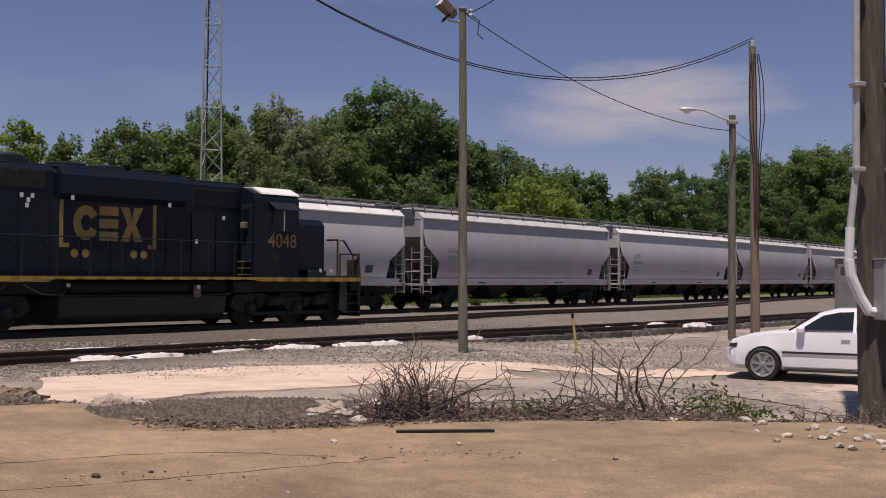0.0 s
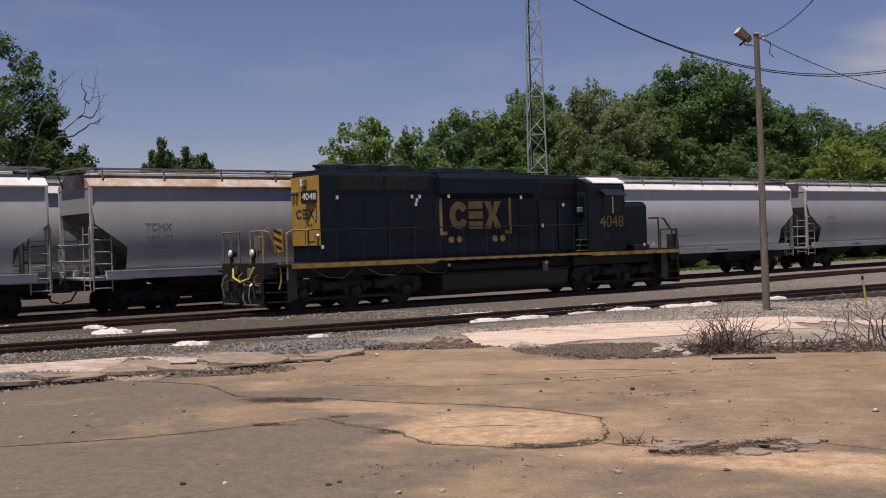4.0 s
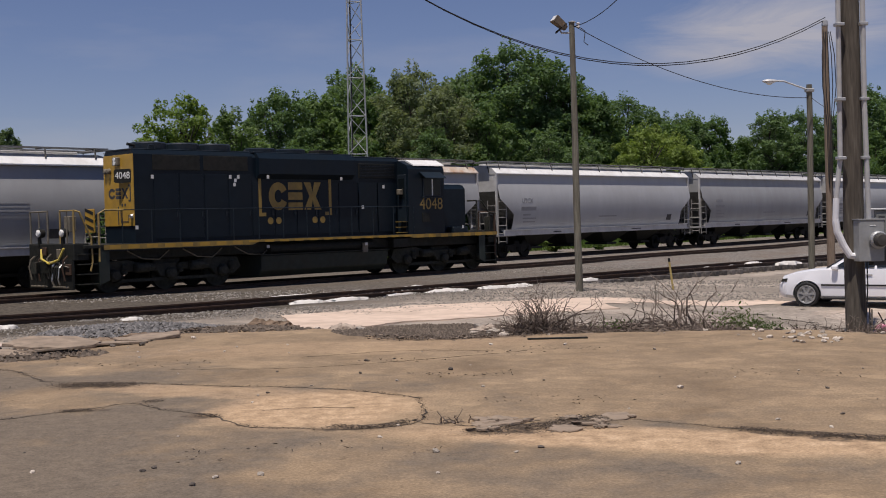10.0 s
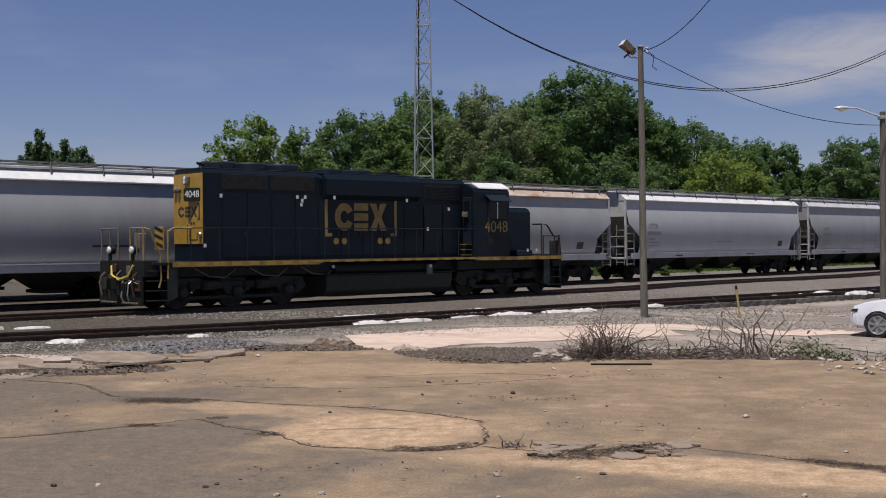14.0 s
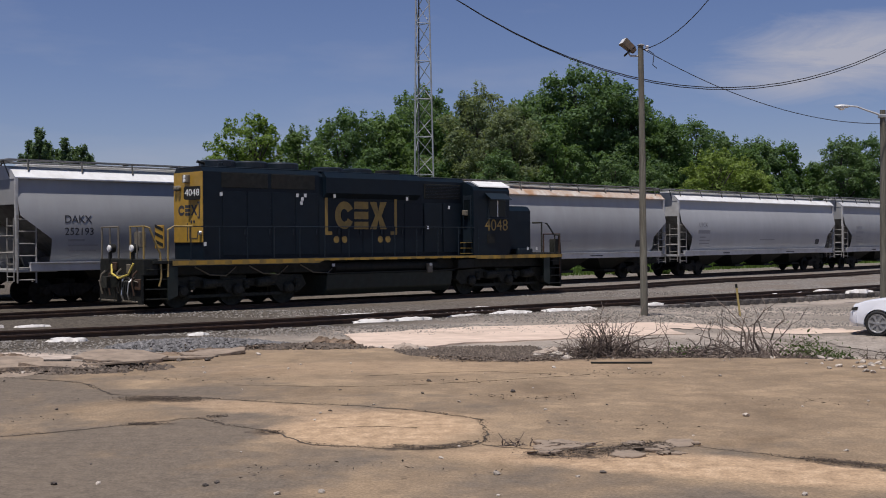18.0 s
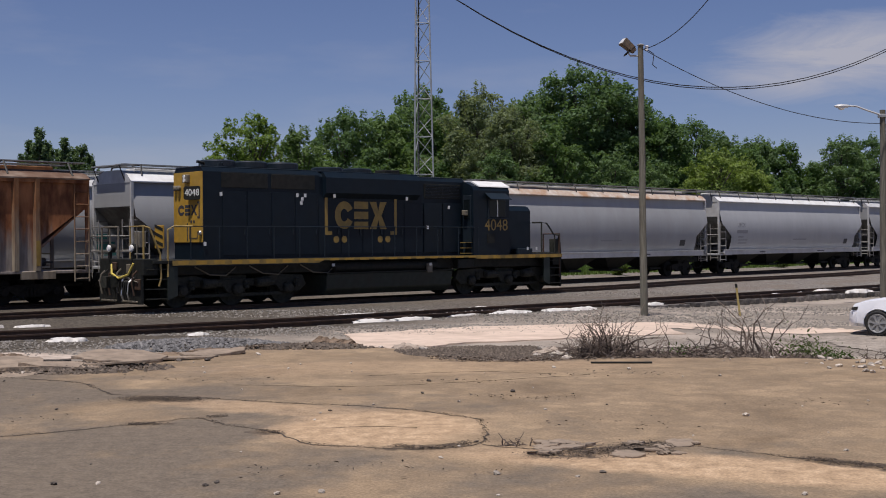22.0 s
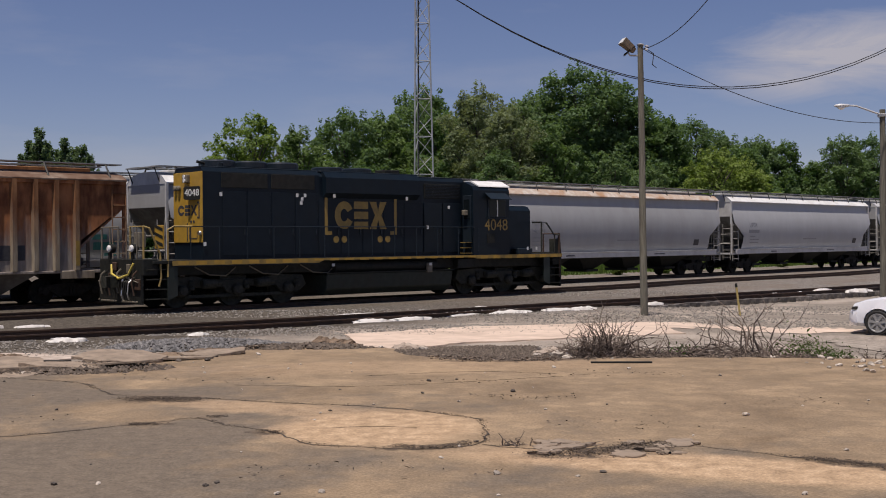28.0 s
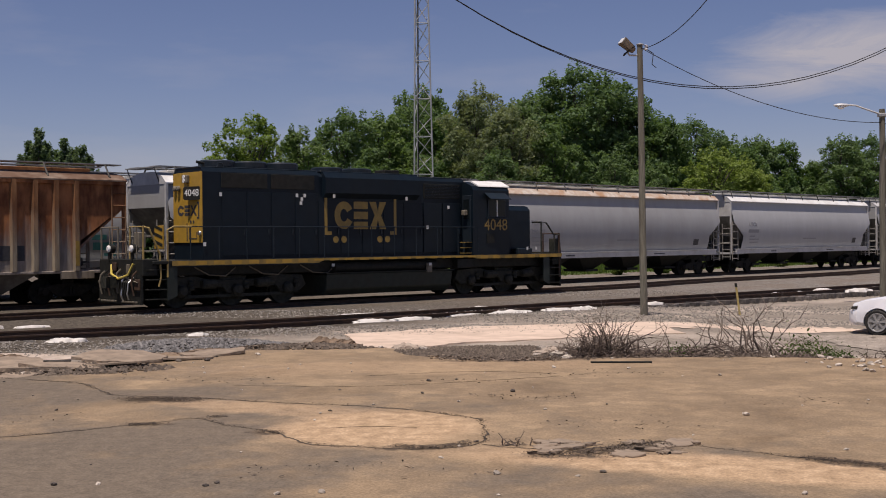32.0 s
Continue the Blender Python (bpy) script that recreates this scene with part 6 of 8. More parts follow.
def broadleaf(seed, height, radius, material, total=36000, size=0.17, low=0.04, lobes=110, peak=0.42):
    """Meshes of one tree: trunk with limbs, and a crown of many uneven clumps."""
    rnd = random.Random(seed)
    blobs = []
    for k in range(lobes):
        u = (k + rnd.random()) / lobes
        z = height * (low + (0.95 - low) * u)
        env = radius * max(0.16, math.sin(math.pi * min(0.985, 0.20 + 0.78 * u)) ** peak)
        a = rnd.uniform(0, 2 * math.pi)
        d = env * (0.30 + 0.66 * math.sqrt(rnd.random()))
        env2 = 1 + 0.22 * noise.noise((math.cos(a) * 1.3 + seed, math.sin(a) * 1.3, z * 0.25))
        br = radius * rnd.uniform(0.15, 0.30) * (1.15 - 0.45 * u)
        blobs.append((d * env2 * math.cos(a), d * env2 * math.sin(a), z - br * 0.3, br, br * rnd.uniform(0.45, 0.8)))
    blobs.append((0, 0, height - radius * 0.2, radius * 0.16, radius * 0.26))
    # leaves inside the crown
    for k in range(5):
        u = 0.12 + 0.17 * k
        br = radius * (0.62, 0.74, 0.72, 0.58, 0.36)[k]
        blobs.append((rnd.uniform(-0.1, 0.1) * radius, rnd.uniform(-0.1, 0.1) * radius, height * (low + (0.95 - low) * u), br, height * 0.12))
    # sprigs that break the outline
    for k in range(lobes):
        b = blobs[rnd.randrange(lobes)]
        a, e = rnd.uniform(0, 2 * math.pi), rnd.uniform(-0.1, 1.4)
        q = b[3] * rnd.uniform(0.85, 1.22)
        r = radius * rnd.uniform(0.04, 0.085)
        blobs.append((b[0] + q * math.cos(a) * math.cos(e), b[1] + q * math.sin(a) * math.cos(e), b[2] + q * math.sin(e), r, r * rnd.uniform(0.8, 2.2)))
    bm = bmesh.new()
    add_pipe(bm, [(0, 0, -0.4), (0.1, 0, height * 0.25), (-0.1, 0.1, height * 0.55), (0, 0, height * 0.85)], radius * 0.07, 8, radius * 0.02)
    for b in blobs[:lobes:3]:
        z0 = max(height * 0.15, b[2] * 0.62)
        add_pipe(bm, [(0, 0, z0), (b[0] * 0.5, b[1] * 0.5, (z0 + b[2]) / 2 + 0.2), (b[0], b[1], b[2])], radius * 0.028, 5, 0.02)
    trunk = bpy.data.meshes.new("trunk")
    bm.to_mesh(trunk)
    bm.free()
    trunk.materials.append(M["bark"])
    return trunk, leaf_mesh("crown", blobs, total, size, material, seed)


def conifer(seed, height, radius, material="needle"):
    """Pine with drooping tiers whose tips turn up in loose plumes."""
    rnd = random.Random(seed)
    blobs = []
    bm = tube((0, 0, -0.4), (0, 0, height * 0.98), radius * 0.10, 0.03, 7)
    tiers = 15
    for k in range(tiers):
        u = k / (tiers - 1)
        z = height * (0.16 + 0.80 * u)
        env = radius * (1.0 - 0.86 * u ** 1.3)
        for j in range(6 if u < 0.8 else 4):
            a, d = rnd.uniform(0, 2 * math.pi), env * rnd.uniform(0.55, 1.05)
            tip = Vector((d * math.cos(a), d * math.sin(a), z + rnd.uniform(-0.3, 0.5)))
            add_pipe(bm, [(0, 0, z - 0.3), tip * 0.5 + Vector((0, 0, (z - 0.35) * 0.5)), tip], 0.05, 4, 0.015)
            for q in (0.35, 0.65, 0.95):
                blobs.append((tip.x * q, tip.y * q, z - 0.2 + (tip.z - z + 0.45) * q, 0.20 + 0.10 * (1 - u), 0.22 + 0.42 * q))
    blobs.append((0, 0, height * 0.97, 0.16, 0.75))
    trunk = bpy.data.meshes.new("trunk")
    bm.to_mesh(trunk)
    bm.free()
    trunk.materials.append(M["bark"])
    return trunk, leaf_mesh("crown", blobs, 15000, 0.12, material, seed, 0.2)


TREE_KIT = {}


def plant(kind, x, y, height, turn=0, squash=1.0, label="", name="tree", group="trees behind the yard"):
    """A tree of a kit shape, brought to its height."""
    trunk, crown, h0, text = TREE_KIT[kind]
    k = height / h0
    t = thing(name, pose(x, y, ground_height(x, y) - 0.05, 0, 0, turn), label or text, "tree", group)
    t.scale = (k * squash, k * squash, k)
    part("trunk", trunk, "bark", t)
    part("crown", crown, "leaf_mid", t)
    return t


def add_kit(key, meshes, h0, text):
    TREE_KIT[key] = (*meshes, h0, text)


add_kit("dark_a", broadleaf(11, 16, 4.9, "leaf_dark", 42000, 0.155, 0.03, 130), 16, "tall dark green broadleaf tree behind the tracks")
add_kit("dark_b", broadleaf(12, 14, 4.6, "leaf_dark", 40000, 0.15, 0.03, 110, 0.5), 14, "dense dark green broadleaf tree behind the tracks")
add_kit("mid_a", broadleaf(13, 12, 4.2, "leaf_mid", 36000, 0.142, 0.03, 100), 12, "green broadleaf tree behind the tracks")
add_kit("mid_b", broadleaf(14, 13, 3.9, "leaf_mid", 32000, 0.145, 0.03, 90, 0.55), 13, "green broadleaf tree with a loose crown")
add_kit("bright", broadleaf(15, 12, 4.3, "leaf_bright", 32000, 0.145, 0.04, 80, 0.38), 12, "sunlit yellow-green broadleaf tree")
add_kit("grey", broadleaf(16, 14, 4.4, "leaf_grey", 46000, 0.125, 0.03, 130), 14, "grey-green flowering broadleaf tree")
add_kit("thicket", broadleaf(18, 6, 3.3, "leaf_dark", 9000, 0.17, 0.0, 45), 6, "low green thicket beyond the parked cars")
add_kit("pine", conifer(17, 13, 2.6), 13, "dark pointed conifer beyond the train")


def px_place(px, z):
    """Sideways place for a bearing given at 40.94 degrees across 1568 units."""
    return (px - 784) / 2100 * z


def build_trees():
    rows = [("bright", 445, 204, 95, 0), ("mid_b", 540, 228, 92, 40), ("dark_b", 612, 196, 100, 90), ("mid_a", 672, 203, 104, 10), ("dark_b", 748, 158, 132, 0), ("dark_a", 735, 180, 118, 200),
            ("mid_a", 790, 203, 108, 250), ("grey", 850, 152, 97, 0), ("grey", 910, 190, 93, 120), ("dark_b", 940, 172, 108, 170), ("dark_b", 962, 165, 106, 60), ("dark_a", 1020, 114, 103, 300), ("dark_a", 1082, 142, 105, 190), ("dark_b", 1118, 178, 106, 20),
            ("mid_b", 985, 230, 92, 80), ("dark_b", 1165, 206, 112, 210), ("mid_b", 1180, 222, 104, 120), ("dark_a", 1225, 214, 114, 140), ("dark_b", 1275, 245, 118, 75), ("mid_a", 1310, 262, 108, 33),
            ("dark_b", 1345, 250, 124, 222), ("mid_a", 1390, 258, 124, 300), ("bright", 1262, 268, 97, 15), ("bright", 1318, 285, 100, 200), ("mid_a", 1435, 300, 126, 60), ("dark_b", 1490, 250, 122, 10), ("dark_a", 1545, 246, 124, 95),
            ("dark_b", 1610, 262, 128, 130), ("dark_b", 880, 270, 90, 45), ("dark_b", 1090, 280, 92, 5), ("mid_a", 765, 285, 96, 15), ("mid_a", 640, 290, 92, 70), ("dark_b", 1150, 300, 94, 90),
            ("dark_a", 1050, 200, 120, 150), ("dark_b", 830, 200, 115, 77)]
    for kind, px, top, z, turn in rows:
        plant(kind, px_place(px, z), z, 2.1 + (431 - top) / 2100 * z, turn)
    # farther along, seen when the camera swings to +x: bearing in degrees, top above the horizon in degrees
    far = [("dark_b", 22.6, 5.6, 150), ("dark_a", 24.0, 5.3, 158), ("mid_a", 25.2, 5.7, 150), ("dark_a", 26.2, 6.0, 152), ("dark_b", 27.4, 5.9, 155), ("dark_a", 28.8, 5.6, 160), ("mid_a", 30.2, 5.4, 165), ("dark_b", 31.6, 5.2, 170),
           ("mid_b", 23.2, 3.6, 140), ("dark_b", 24.6, 3.8, 138), ("mid_a", 26.6, 3.4, 140), ("dark_b", 28.4, 3.6, 145), ("dark_b", 30.5, 3.2, 150)]
    for i, (kind, az, el, z) in enumerate(far):
        plant(kind, z * math.tan(radians(az)), z, 2.1 + z * math.tan(radians(el + (0.5 if el > 5 else 0.2))), 37 * i)
    # conifers and the tall tree on the -x side
    for i, (az, el, z) in enumerate(((-18.73, 5.1, 96), (-18.35, 4.5, 98), (-19.1, 4.5, 97), (-17.64, 4.6, 96), (-17.2, 4.2, 99), (-16.9, 4.3, 97), (-18.0, 4.1, 100), (-19.5, 3.9, 101), (-16.5, 3.9, 99))):
        plant("pine", z * math.tan(radians(az)), z, 2.1 + z * math.tan(radians(el + 0.2)), i * 50, 1.25)

    for i, px in enumerate((-40, 40, 110, 185, 255, 325, 400)):
        plant("thicket", px_place(px, 88), 88 + (i * 5) % 4, 5.2 + 0.5 * (i % 3), 47 * i, 1.25)


build_trees()

# ---- poles, wires, tower ----
def wood_pole(name, x, y, height, r0, r1, label, material="pole", lean=(0, 0)):
    z = ground_height(x, y)
    t = thing(name, pose(x, y, z), label, "pole")
    secs = []
    rnd = random.Random(int(x * 100))
    for k in range(9):
        u = k / 8
        r = r0 + (r1 - r0) * u
        cx, cy = lean[0] * u + rnd.uniform(-0.012, 0.012), lean[1] * u
        secs.append([(cx + r * math.cos(a), cy + r * math.sin(a), -0.5 + (height - z + 0.5) * u) for a in (2 * math.pi * i / 14 for i in range(14))])
    part("shaft", loft(secs), material, t, smooth=True)
    return t, z


def wire(name, a, b, sag, label, r=0.012, parent=None):
    a, b = Vector(a), Vector(b)
    pts = [a + (b - a) * u + Vector((0, 0, -4 * sag * u * (1 - u))) for u in (k / 28 for k in range(29))]
    ob = part(name, pipe(pts, r, 5), "cable", parent)
    return tagged(ob, label, "cable")


# floodlight pole
FX, FY = 5.65, 33.4
flood, z0 = wood_pole("floodlight_pole", FX, FY, 7.50, 0.110, 0.078, "weathered grey wooden pole carrying a floodlight", lean=(-0.05, 0))
part("pole_cap", lathe([(0.10, 0), (0.11, 0.02), (0.05, 0.05)], "z", 12), "galv", flood).location = (-0.05, 0, 7.49 - z0)
part("bracket_arm", pipe([(-0.1, 0, 7.2 - z0), (-0.36, -0.05, 7.2 - z0), (-0.42, -0.05, 7.3 - z0)], 0.025), "galv", flood)
part("lamp_yoke", pipe([(-0.22, -0.12, 7.45 - z0), (-0.52, -0.12, 7.22 - z0), (-0.5, 0.12, 7.22 - z0), (-0.22, 0.12, 7.45 - z0)], 0.02), "black", flood)
lamp = part("lamp_housing", loft([[(-0.27, -0.17, -0.12), (-0.27, 0.17, -0.12), (-0.27, 0.17, 0.12), (-0.27, -0.17, 0.12)], [(0.1, -0.14, -0.1), (0.1, 0.14, -0.1), (0.1, 0.14, 0.1), (0.1, -0.14, 0.1)], [(0.26, -0.07, -0.07), (0.26, 0.07, -0.07), (0.26, 0.07, 0.07), (0.26, -0.07, 0.07)]]), "flood_tan", flood, "tan rusted floodlight housing")
lamp.matrix_basis = pose(-0.40, -0.05, 7.46 - z0, 0, 38, 15) @ Matrix.Scale(0.86, 4)
part("lamp_glass", box(-0.285, -0.272, -0.15, 0.15, -0.1, 0.1), "lens", lamp)
part("insulator", lathe([(0.02, 0), (0.05, 0.02), (0.04, 0.1), (0.06, 0.13), (0.02, 0.15)], "z", 10), "pvc", flood).location = (0.12, 0, 7.35 - z0)
part("drop_wire", pipe([(0.1, 0, 7.4 - z0), (0.32, 0, 7.25 - z0), (0.28, 0, 6.95 - z0), (0.4, 0, 6.85 - z0)], 0.012), "cable", flood)

# cobra-head street lamp
SX, SY = 15.55, 41.9
lamp_pole, z1 = wood_pole("street_lamp", SX, SY, 6.55, 0.12, 0.10, "wooden street lamp pole with a bent arm and lamp head")
part("arm", pipe([(0, 0, 6.35 - z1), (-0.45, -0.03, 6.5 - z1), (-0.95, -0.05, 6.68 - z1), (-1.3, -0.06, 6.70 - z1)], 0.032, 8), "lamp_paint", lamp_pole)
head = part("lamp_head", loft([[(x, r * math.cos(a), r * 0.5 * math.sin(a)) for a in (2 * math.pi * i / 10 for i in range(10))] for x, r in ((0.0, 0.04), (-0.12, 0.11), (-0.35, 0.15), (-0.5, 0.11), (-0.58, 0.03))]), "lamp_paint", lamp_pole, "grey lamp head", True)
head.matrix_basis = pose(-1.15, -0.05, 6.69 - z1)
part("lamp_bowl", lathe([(0.13, 0.02), (0.12, -0.06), (0.06, -0.1), (0.01, -0.11)], "z", 14), "lens", head).location = (-0.32, 0, -0.03)
part("bracket_plate", box(-0.14, 0.14, -0.14, 0.14, 6.28 - z1, 6.4 - z1, 0.02), "galv", lamp_pole)

# slim service pole with cables down its side
TX, TY = 16.0, 41.2
slim, z2 = wood_pole("service_pole", TX, TY, 8.6, 0.15, 0.10, "slim brown wooden service pole with hanging cables", "pole_brown", (-0.12, 0))
for k in range(5):
    rnd = random.Random(40 + k)
    dx = -0.22 + 0.11 * k
    part("riser_cable", pipe([(-0.1 + dx * 0.5, -0.16, 8.3 - z2), (-0.08 + dx, -0.18, 7.5 - z2), (-0.06 + dx * 1.1, -0.19, 6.4 - z2), (-0.05 + dx * 0.5, -0.17, 5.2 - z2), (-0.05 + dx * 0.3, -0.17, rnd.uniform(2.5, 4.2))], 0.016, 5), "cable", slim)
part("steel_cap", lathe([(0.11, 0), (0.12, 0.05), (0.1, 0.2), (0.02, 0.24)], "z", 10), "galv", slim).location = (-0.12, 0, 8.5 - z2)

# large utility pole with conduits and meter
UX, UY = 9.0, 22.0
big, z3 = wood_pole("utility_pole", UX, UY, 15.2, 0.195, 0.15, "large dark weathered utility pole with conduits and an electric meter", "pole_dark", lean=(-0.1, 0.05))
part("conduit", pipe([(-0.30, -0.10, 11.0 - z3), (-0.31, -0.12, 3.0 - z3), (-0.41, -0.14, 2.2 - z3)], 0.047, 10), "conduit", big)
part("conduit_sleeve", tube((-0.405, -0.14, 2.25 - z3), (-0.425, -0.14, 1.80 - z3), 0.06), "pvc", big)
part("conduit_elbow", pipe([(-0.425, -0.14, 1.83 - z3), (-0.40, -0.15, 1.62 - z3), (-0.29, -0.17, 1.36 - z3), (-0.18, -0.2, 1.17 - z3), (-0.02, -0.2, 1.15 - z3)], 0.068, 10), "pvc", big, "white plastic conduit elbow")
part("conduit", pipe([(0.12, -0.14, 11.0 - z3), (0.15, -0.16, 4.0 - z3), (0.20, -0.17, 1.84 - z3)], 0.05, 10), "conduit", big)
for z in (9.6, 8.2, 6.9, 5.5, 4.1, 3.0):
    for x in (-0.30, 0.15):
        part("conduit_strap", box(x - 0.08, x + 0.08, -0.22, -0.04, z - z3 - 0.03, z - z3 + 0.03, 0.01), "galv", big)
meter_box = part("meter_box", box(-0.10, 0.38, -0.44, -0.16, 1.06 - z3, 1.83 - z3, 0.015), "box_grey", big, "grey steel meter box")
part("box_lid", box(-0.115, 0.395, -0.45, -0.15, 1.83 - z3, 1.855 - z3), "box_grey", meter_box)
part("meter_ring", lathe([(0.15, 0.0), (0.165, -0.03), (0.165, -0.10), (0.14, -0.12)], "y", 20), "galv", meter_box).location = (0.24, -0.44, 1.46 - z3)
part("meter_glass", lathe([(0.125, 0.0), (0.125, -0.14), (0.1, -0.19), (0.02, -0.2)], "y", 20), "hop_dark", meter_box).location = (0.24, -0.5, 1.46 - z3)
part("lower_box", box(0.18, 0.42, -0.42, -0.17, 0.98 - z3, 1.35 - z3, 0.01), "hop_dark", meter_box)
part("warning_label", box(0.1, 0.22, -0.446, -0.4405, 1.72 - z3, 1.735 - z3), "white", meter_box)
part("ground_wire", pipe([(0.14, -0.19, 1.2 - z3), (0.15, -0.2, 0.6 - z3), (0.12, -0.19, 0.0 - z3)], 0.012), "cable", big)

M["box_dull"] = mat("dull_green_grey_enclosure_paint", (0.15, 0.16, 0.15), (0.2, 0.205, 0.195), 5, 0.6, bump=0.03, stain=(0.12, 0.12, 0.11), stain_scale=2)
# free-standing enclosure behind the white car
CX, CY = 13.75, 31.4
cz = ground_height(CX, CY)
cab = thing("electrical_enclosure", pose(CX, CY, cz, 0, 0, -28), "tall grey steel electrical enclosure on the gravel", "enclosure")
part("cabinet", box(-0.32, 0.42, -0.3, 0.3, 0.0, 2.0 - cz, 0.02), "box_dull", cab)
part("cabinet_roof", box(-0.4, 0.48, -0.36, 0.36, 2.0 - cz, 2.05 - cz, 0.01), "galv", cab)
part("cabinet_door", box(-0.26, 0.34, -0.33, -0.303, 0.15, 1.9 - cz, 0.008), "box_dull", cab)
part("door_handle", box(0.24, 0.28, -0.36, -0.33, 0.95, 1.15), "black", cab)
part("cabinet_sign", box(-0.2, -0.04, -0.337, -0.331, 1.68 - cz, 1.84 - cz), "mark_dark", cab)

# overhead wires
wire("overhead_cable", (15.9, 41.2, 8.82), (-9.69, 31.75, 18.50), 5.66, "pair of black service cables sagging across the yard", 0.015)
wire("overhead_cable", (15.9, 41.2, 8.74), (-9.72, 31.78, 18.66), 5.72, "pair of black service cables sagging across the yard", 0.015)
wire("overhead_wire", (FX, FY, 7.40), (SX, SY, 6.08), 0.55, "thin wire from the floodlight pole to the street lamp", 0.012)
wire("overhead_wire", (FX, FY, 7.38), (UX - 0.1, UY, 15.0), 2.05, "thin wire from the floodlight pole to the utility pole", 0.012)
wire("overhead_wire", (SX, SY, 6.15), (TX, TY, 5.6), 0.05, "short wire between lamp and service pole", 0.01)
wire("overhead_wire", (13.0, 27.5, 14.95), (155, 280, 19.4), 2.0, "thin wire crossing the yard beside the road", 0.016)


def build_tower(x, y, height=46.0, w0=1.50, w1=0.62):
    t = thing("radio_tower", pose(x, y, ground_height(x, y)), "tall galvanised lattice radio tower behind the tracks", "tower")
    def corner(k, z):
        u = min(1.0, z / 30.0)
        r = (w0 + (w1 - w0) * u) * 0.62
        a = radians(90 + 120 * k + 20)
        return Vector((r * math.cos(a), r * math.sin(a), z))
    for k in range(3):
        part("leg", pipe([corner(k, z) for z in (-0.3, 8, 16, 24, 30, height)], 0.06, 6), "galv", t)
    z, flip = 0.0, 0
    while z < height - 1.2:
        h = 1.35
        for k in range(3):
            a, b = (k, (k + 1) % 3) if flip else ((k + 1) % 3, k)
            part("brace", tube(corner(a, z), corner(b, z + h), 0.032, sides=5), "galv", t)
            if flip:
                part("strut", tube(corner(k, z), corner((k + 1) % 3, z), 0.03, sides=5), "galv", t)
        z += h
        flip = 1 - flip
    part("coax_run", pipe([corner(0, 0.5) * 0.9, corner(0, 20) * 0.9 + Vector((0, 0, 2)), Vector((0.2, 0.1, height))], 0.05, 5), "cable", t)
    return t


build_tower(-1.45, 85.0)


def smooth_limb(pts):
    """A limb with a little crookedness between its bends."""
    rnd = random.Random(int(pts[-1][2] * 100))
    out = []
    for a, b in zip(pts, pts[1:]):
        a, b = Vector(a), Vector(b)
        for k in range(3):
            j = 0.07 if k else 0.0
            out.append(a.lerp(b, k / 3) + Vector((rnd.gauss(0, j), rnd.gauss(0, j), rnd.gauss(0, j))))
    return out + [Vector(pts[-1])]


def tall_left_tree():
    """Large tree past the -x end of the yard, with bare limbs reaching out of its side."""
    x, y, h = -27.5, 60.0, 14.6
    trunk, crown = broadleaf(31, h, 5.2, "leaf_deep", 95000, 0.097, 0.06, 100, 0.5)
    t = thing("tree", pose(x, y, ground_height(x, y)), "large dark green tree with bare dead limbs on one side", "tree", "trees behind the yard")
    part("trunk", trunk, "bark", t).location = (-3.3, 0, 0)
    part("crown", crown, "leaf_dark", t).location = (-3.3, 0, 0)
    limbs = [[(-3.2, 0, 3.0), (-1.2, -1.0, 5.2), (0.56, -1.2, 6.7), (2.1, -1.4, 7.9), (3.3, -1.4, 8.9), (4.05, -1.4, 9.8), (4.3, -1.4, 11.1)], [(0.4, -1.2, 6.5), (1.26, -1.6, 8.3), (2.3, -1.8, 9.6), (2.7, -1.8, 10.7)],
             [(3.3, -1.4, 8.9), (4.16, -1.6, 8.9), (4.5, -1.6, 9.7)], [(2.1, -1.4, 7.9), (3.0, -1.3, 8.0), (3.9, -1.3, 8.6), (4.4, -1.3, 8.5)], [(-1.2, -1.5, 5.0), (0.3, -2.4, 6.9), (0.7, -2.6, 8.4), (1.0, -2.6, 9.6)], [(3.9, -1.4, 9.6), (3.6, -1.5, 10.4), (3.65, -1.5, 10.9)], [(2.3, -1.8, 9.6), (2.0, -1.8, 10.3)]]
    for pts in limbs:
        part("bare_limb", pipe(smooth_limb(pts), 0.06, 6, 0.01), "deadwood", t)
    rnd = random.Random(44)
    for k in range(16):
        pts = limbs[k % 4]
        a = Vector(pts[-2]).lerp(Vector(pts[-1]), rnd.random())
        e = Vector((rnd.gauss(0.2, 0.5), rnd.gauss(0, 0.3), rnd.uniform(0.2, 1.0))).normalized()
        part("bare_twig", pipe([a, a + e * 0.35 + Vector((0.05, 0, 0)), a + e * rnd.uniform(0.6, 1.0)], 0.02, 4, 0.006), "deadwood", t)
    trunk, crown = broadleaf(33, 9.6, 3.4, "leaf_deep", 48000, 0.1, 0.06, 60, 0.9)
    side_tree = thing("tree", pose(-27.6, 62.0, ground_height(-27.6, 62.0)), "dark green broadleaf tree beside a larger one", "tree", "trees behind the yard")
    part("trunk", trunk, "bark", side_tree)
    part("crown", crown, "leaf_dark", side_tree)
    plant("dark_a", -40.0, 66.0, 12.0, 40, label="dark green broadleaf tree beyond the train")
    plant("dark_b", -47.0, 72.0, 12.5, 140, label="dark green broadleaf tree beyond the train")


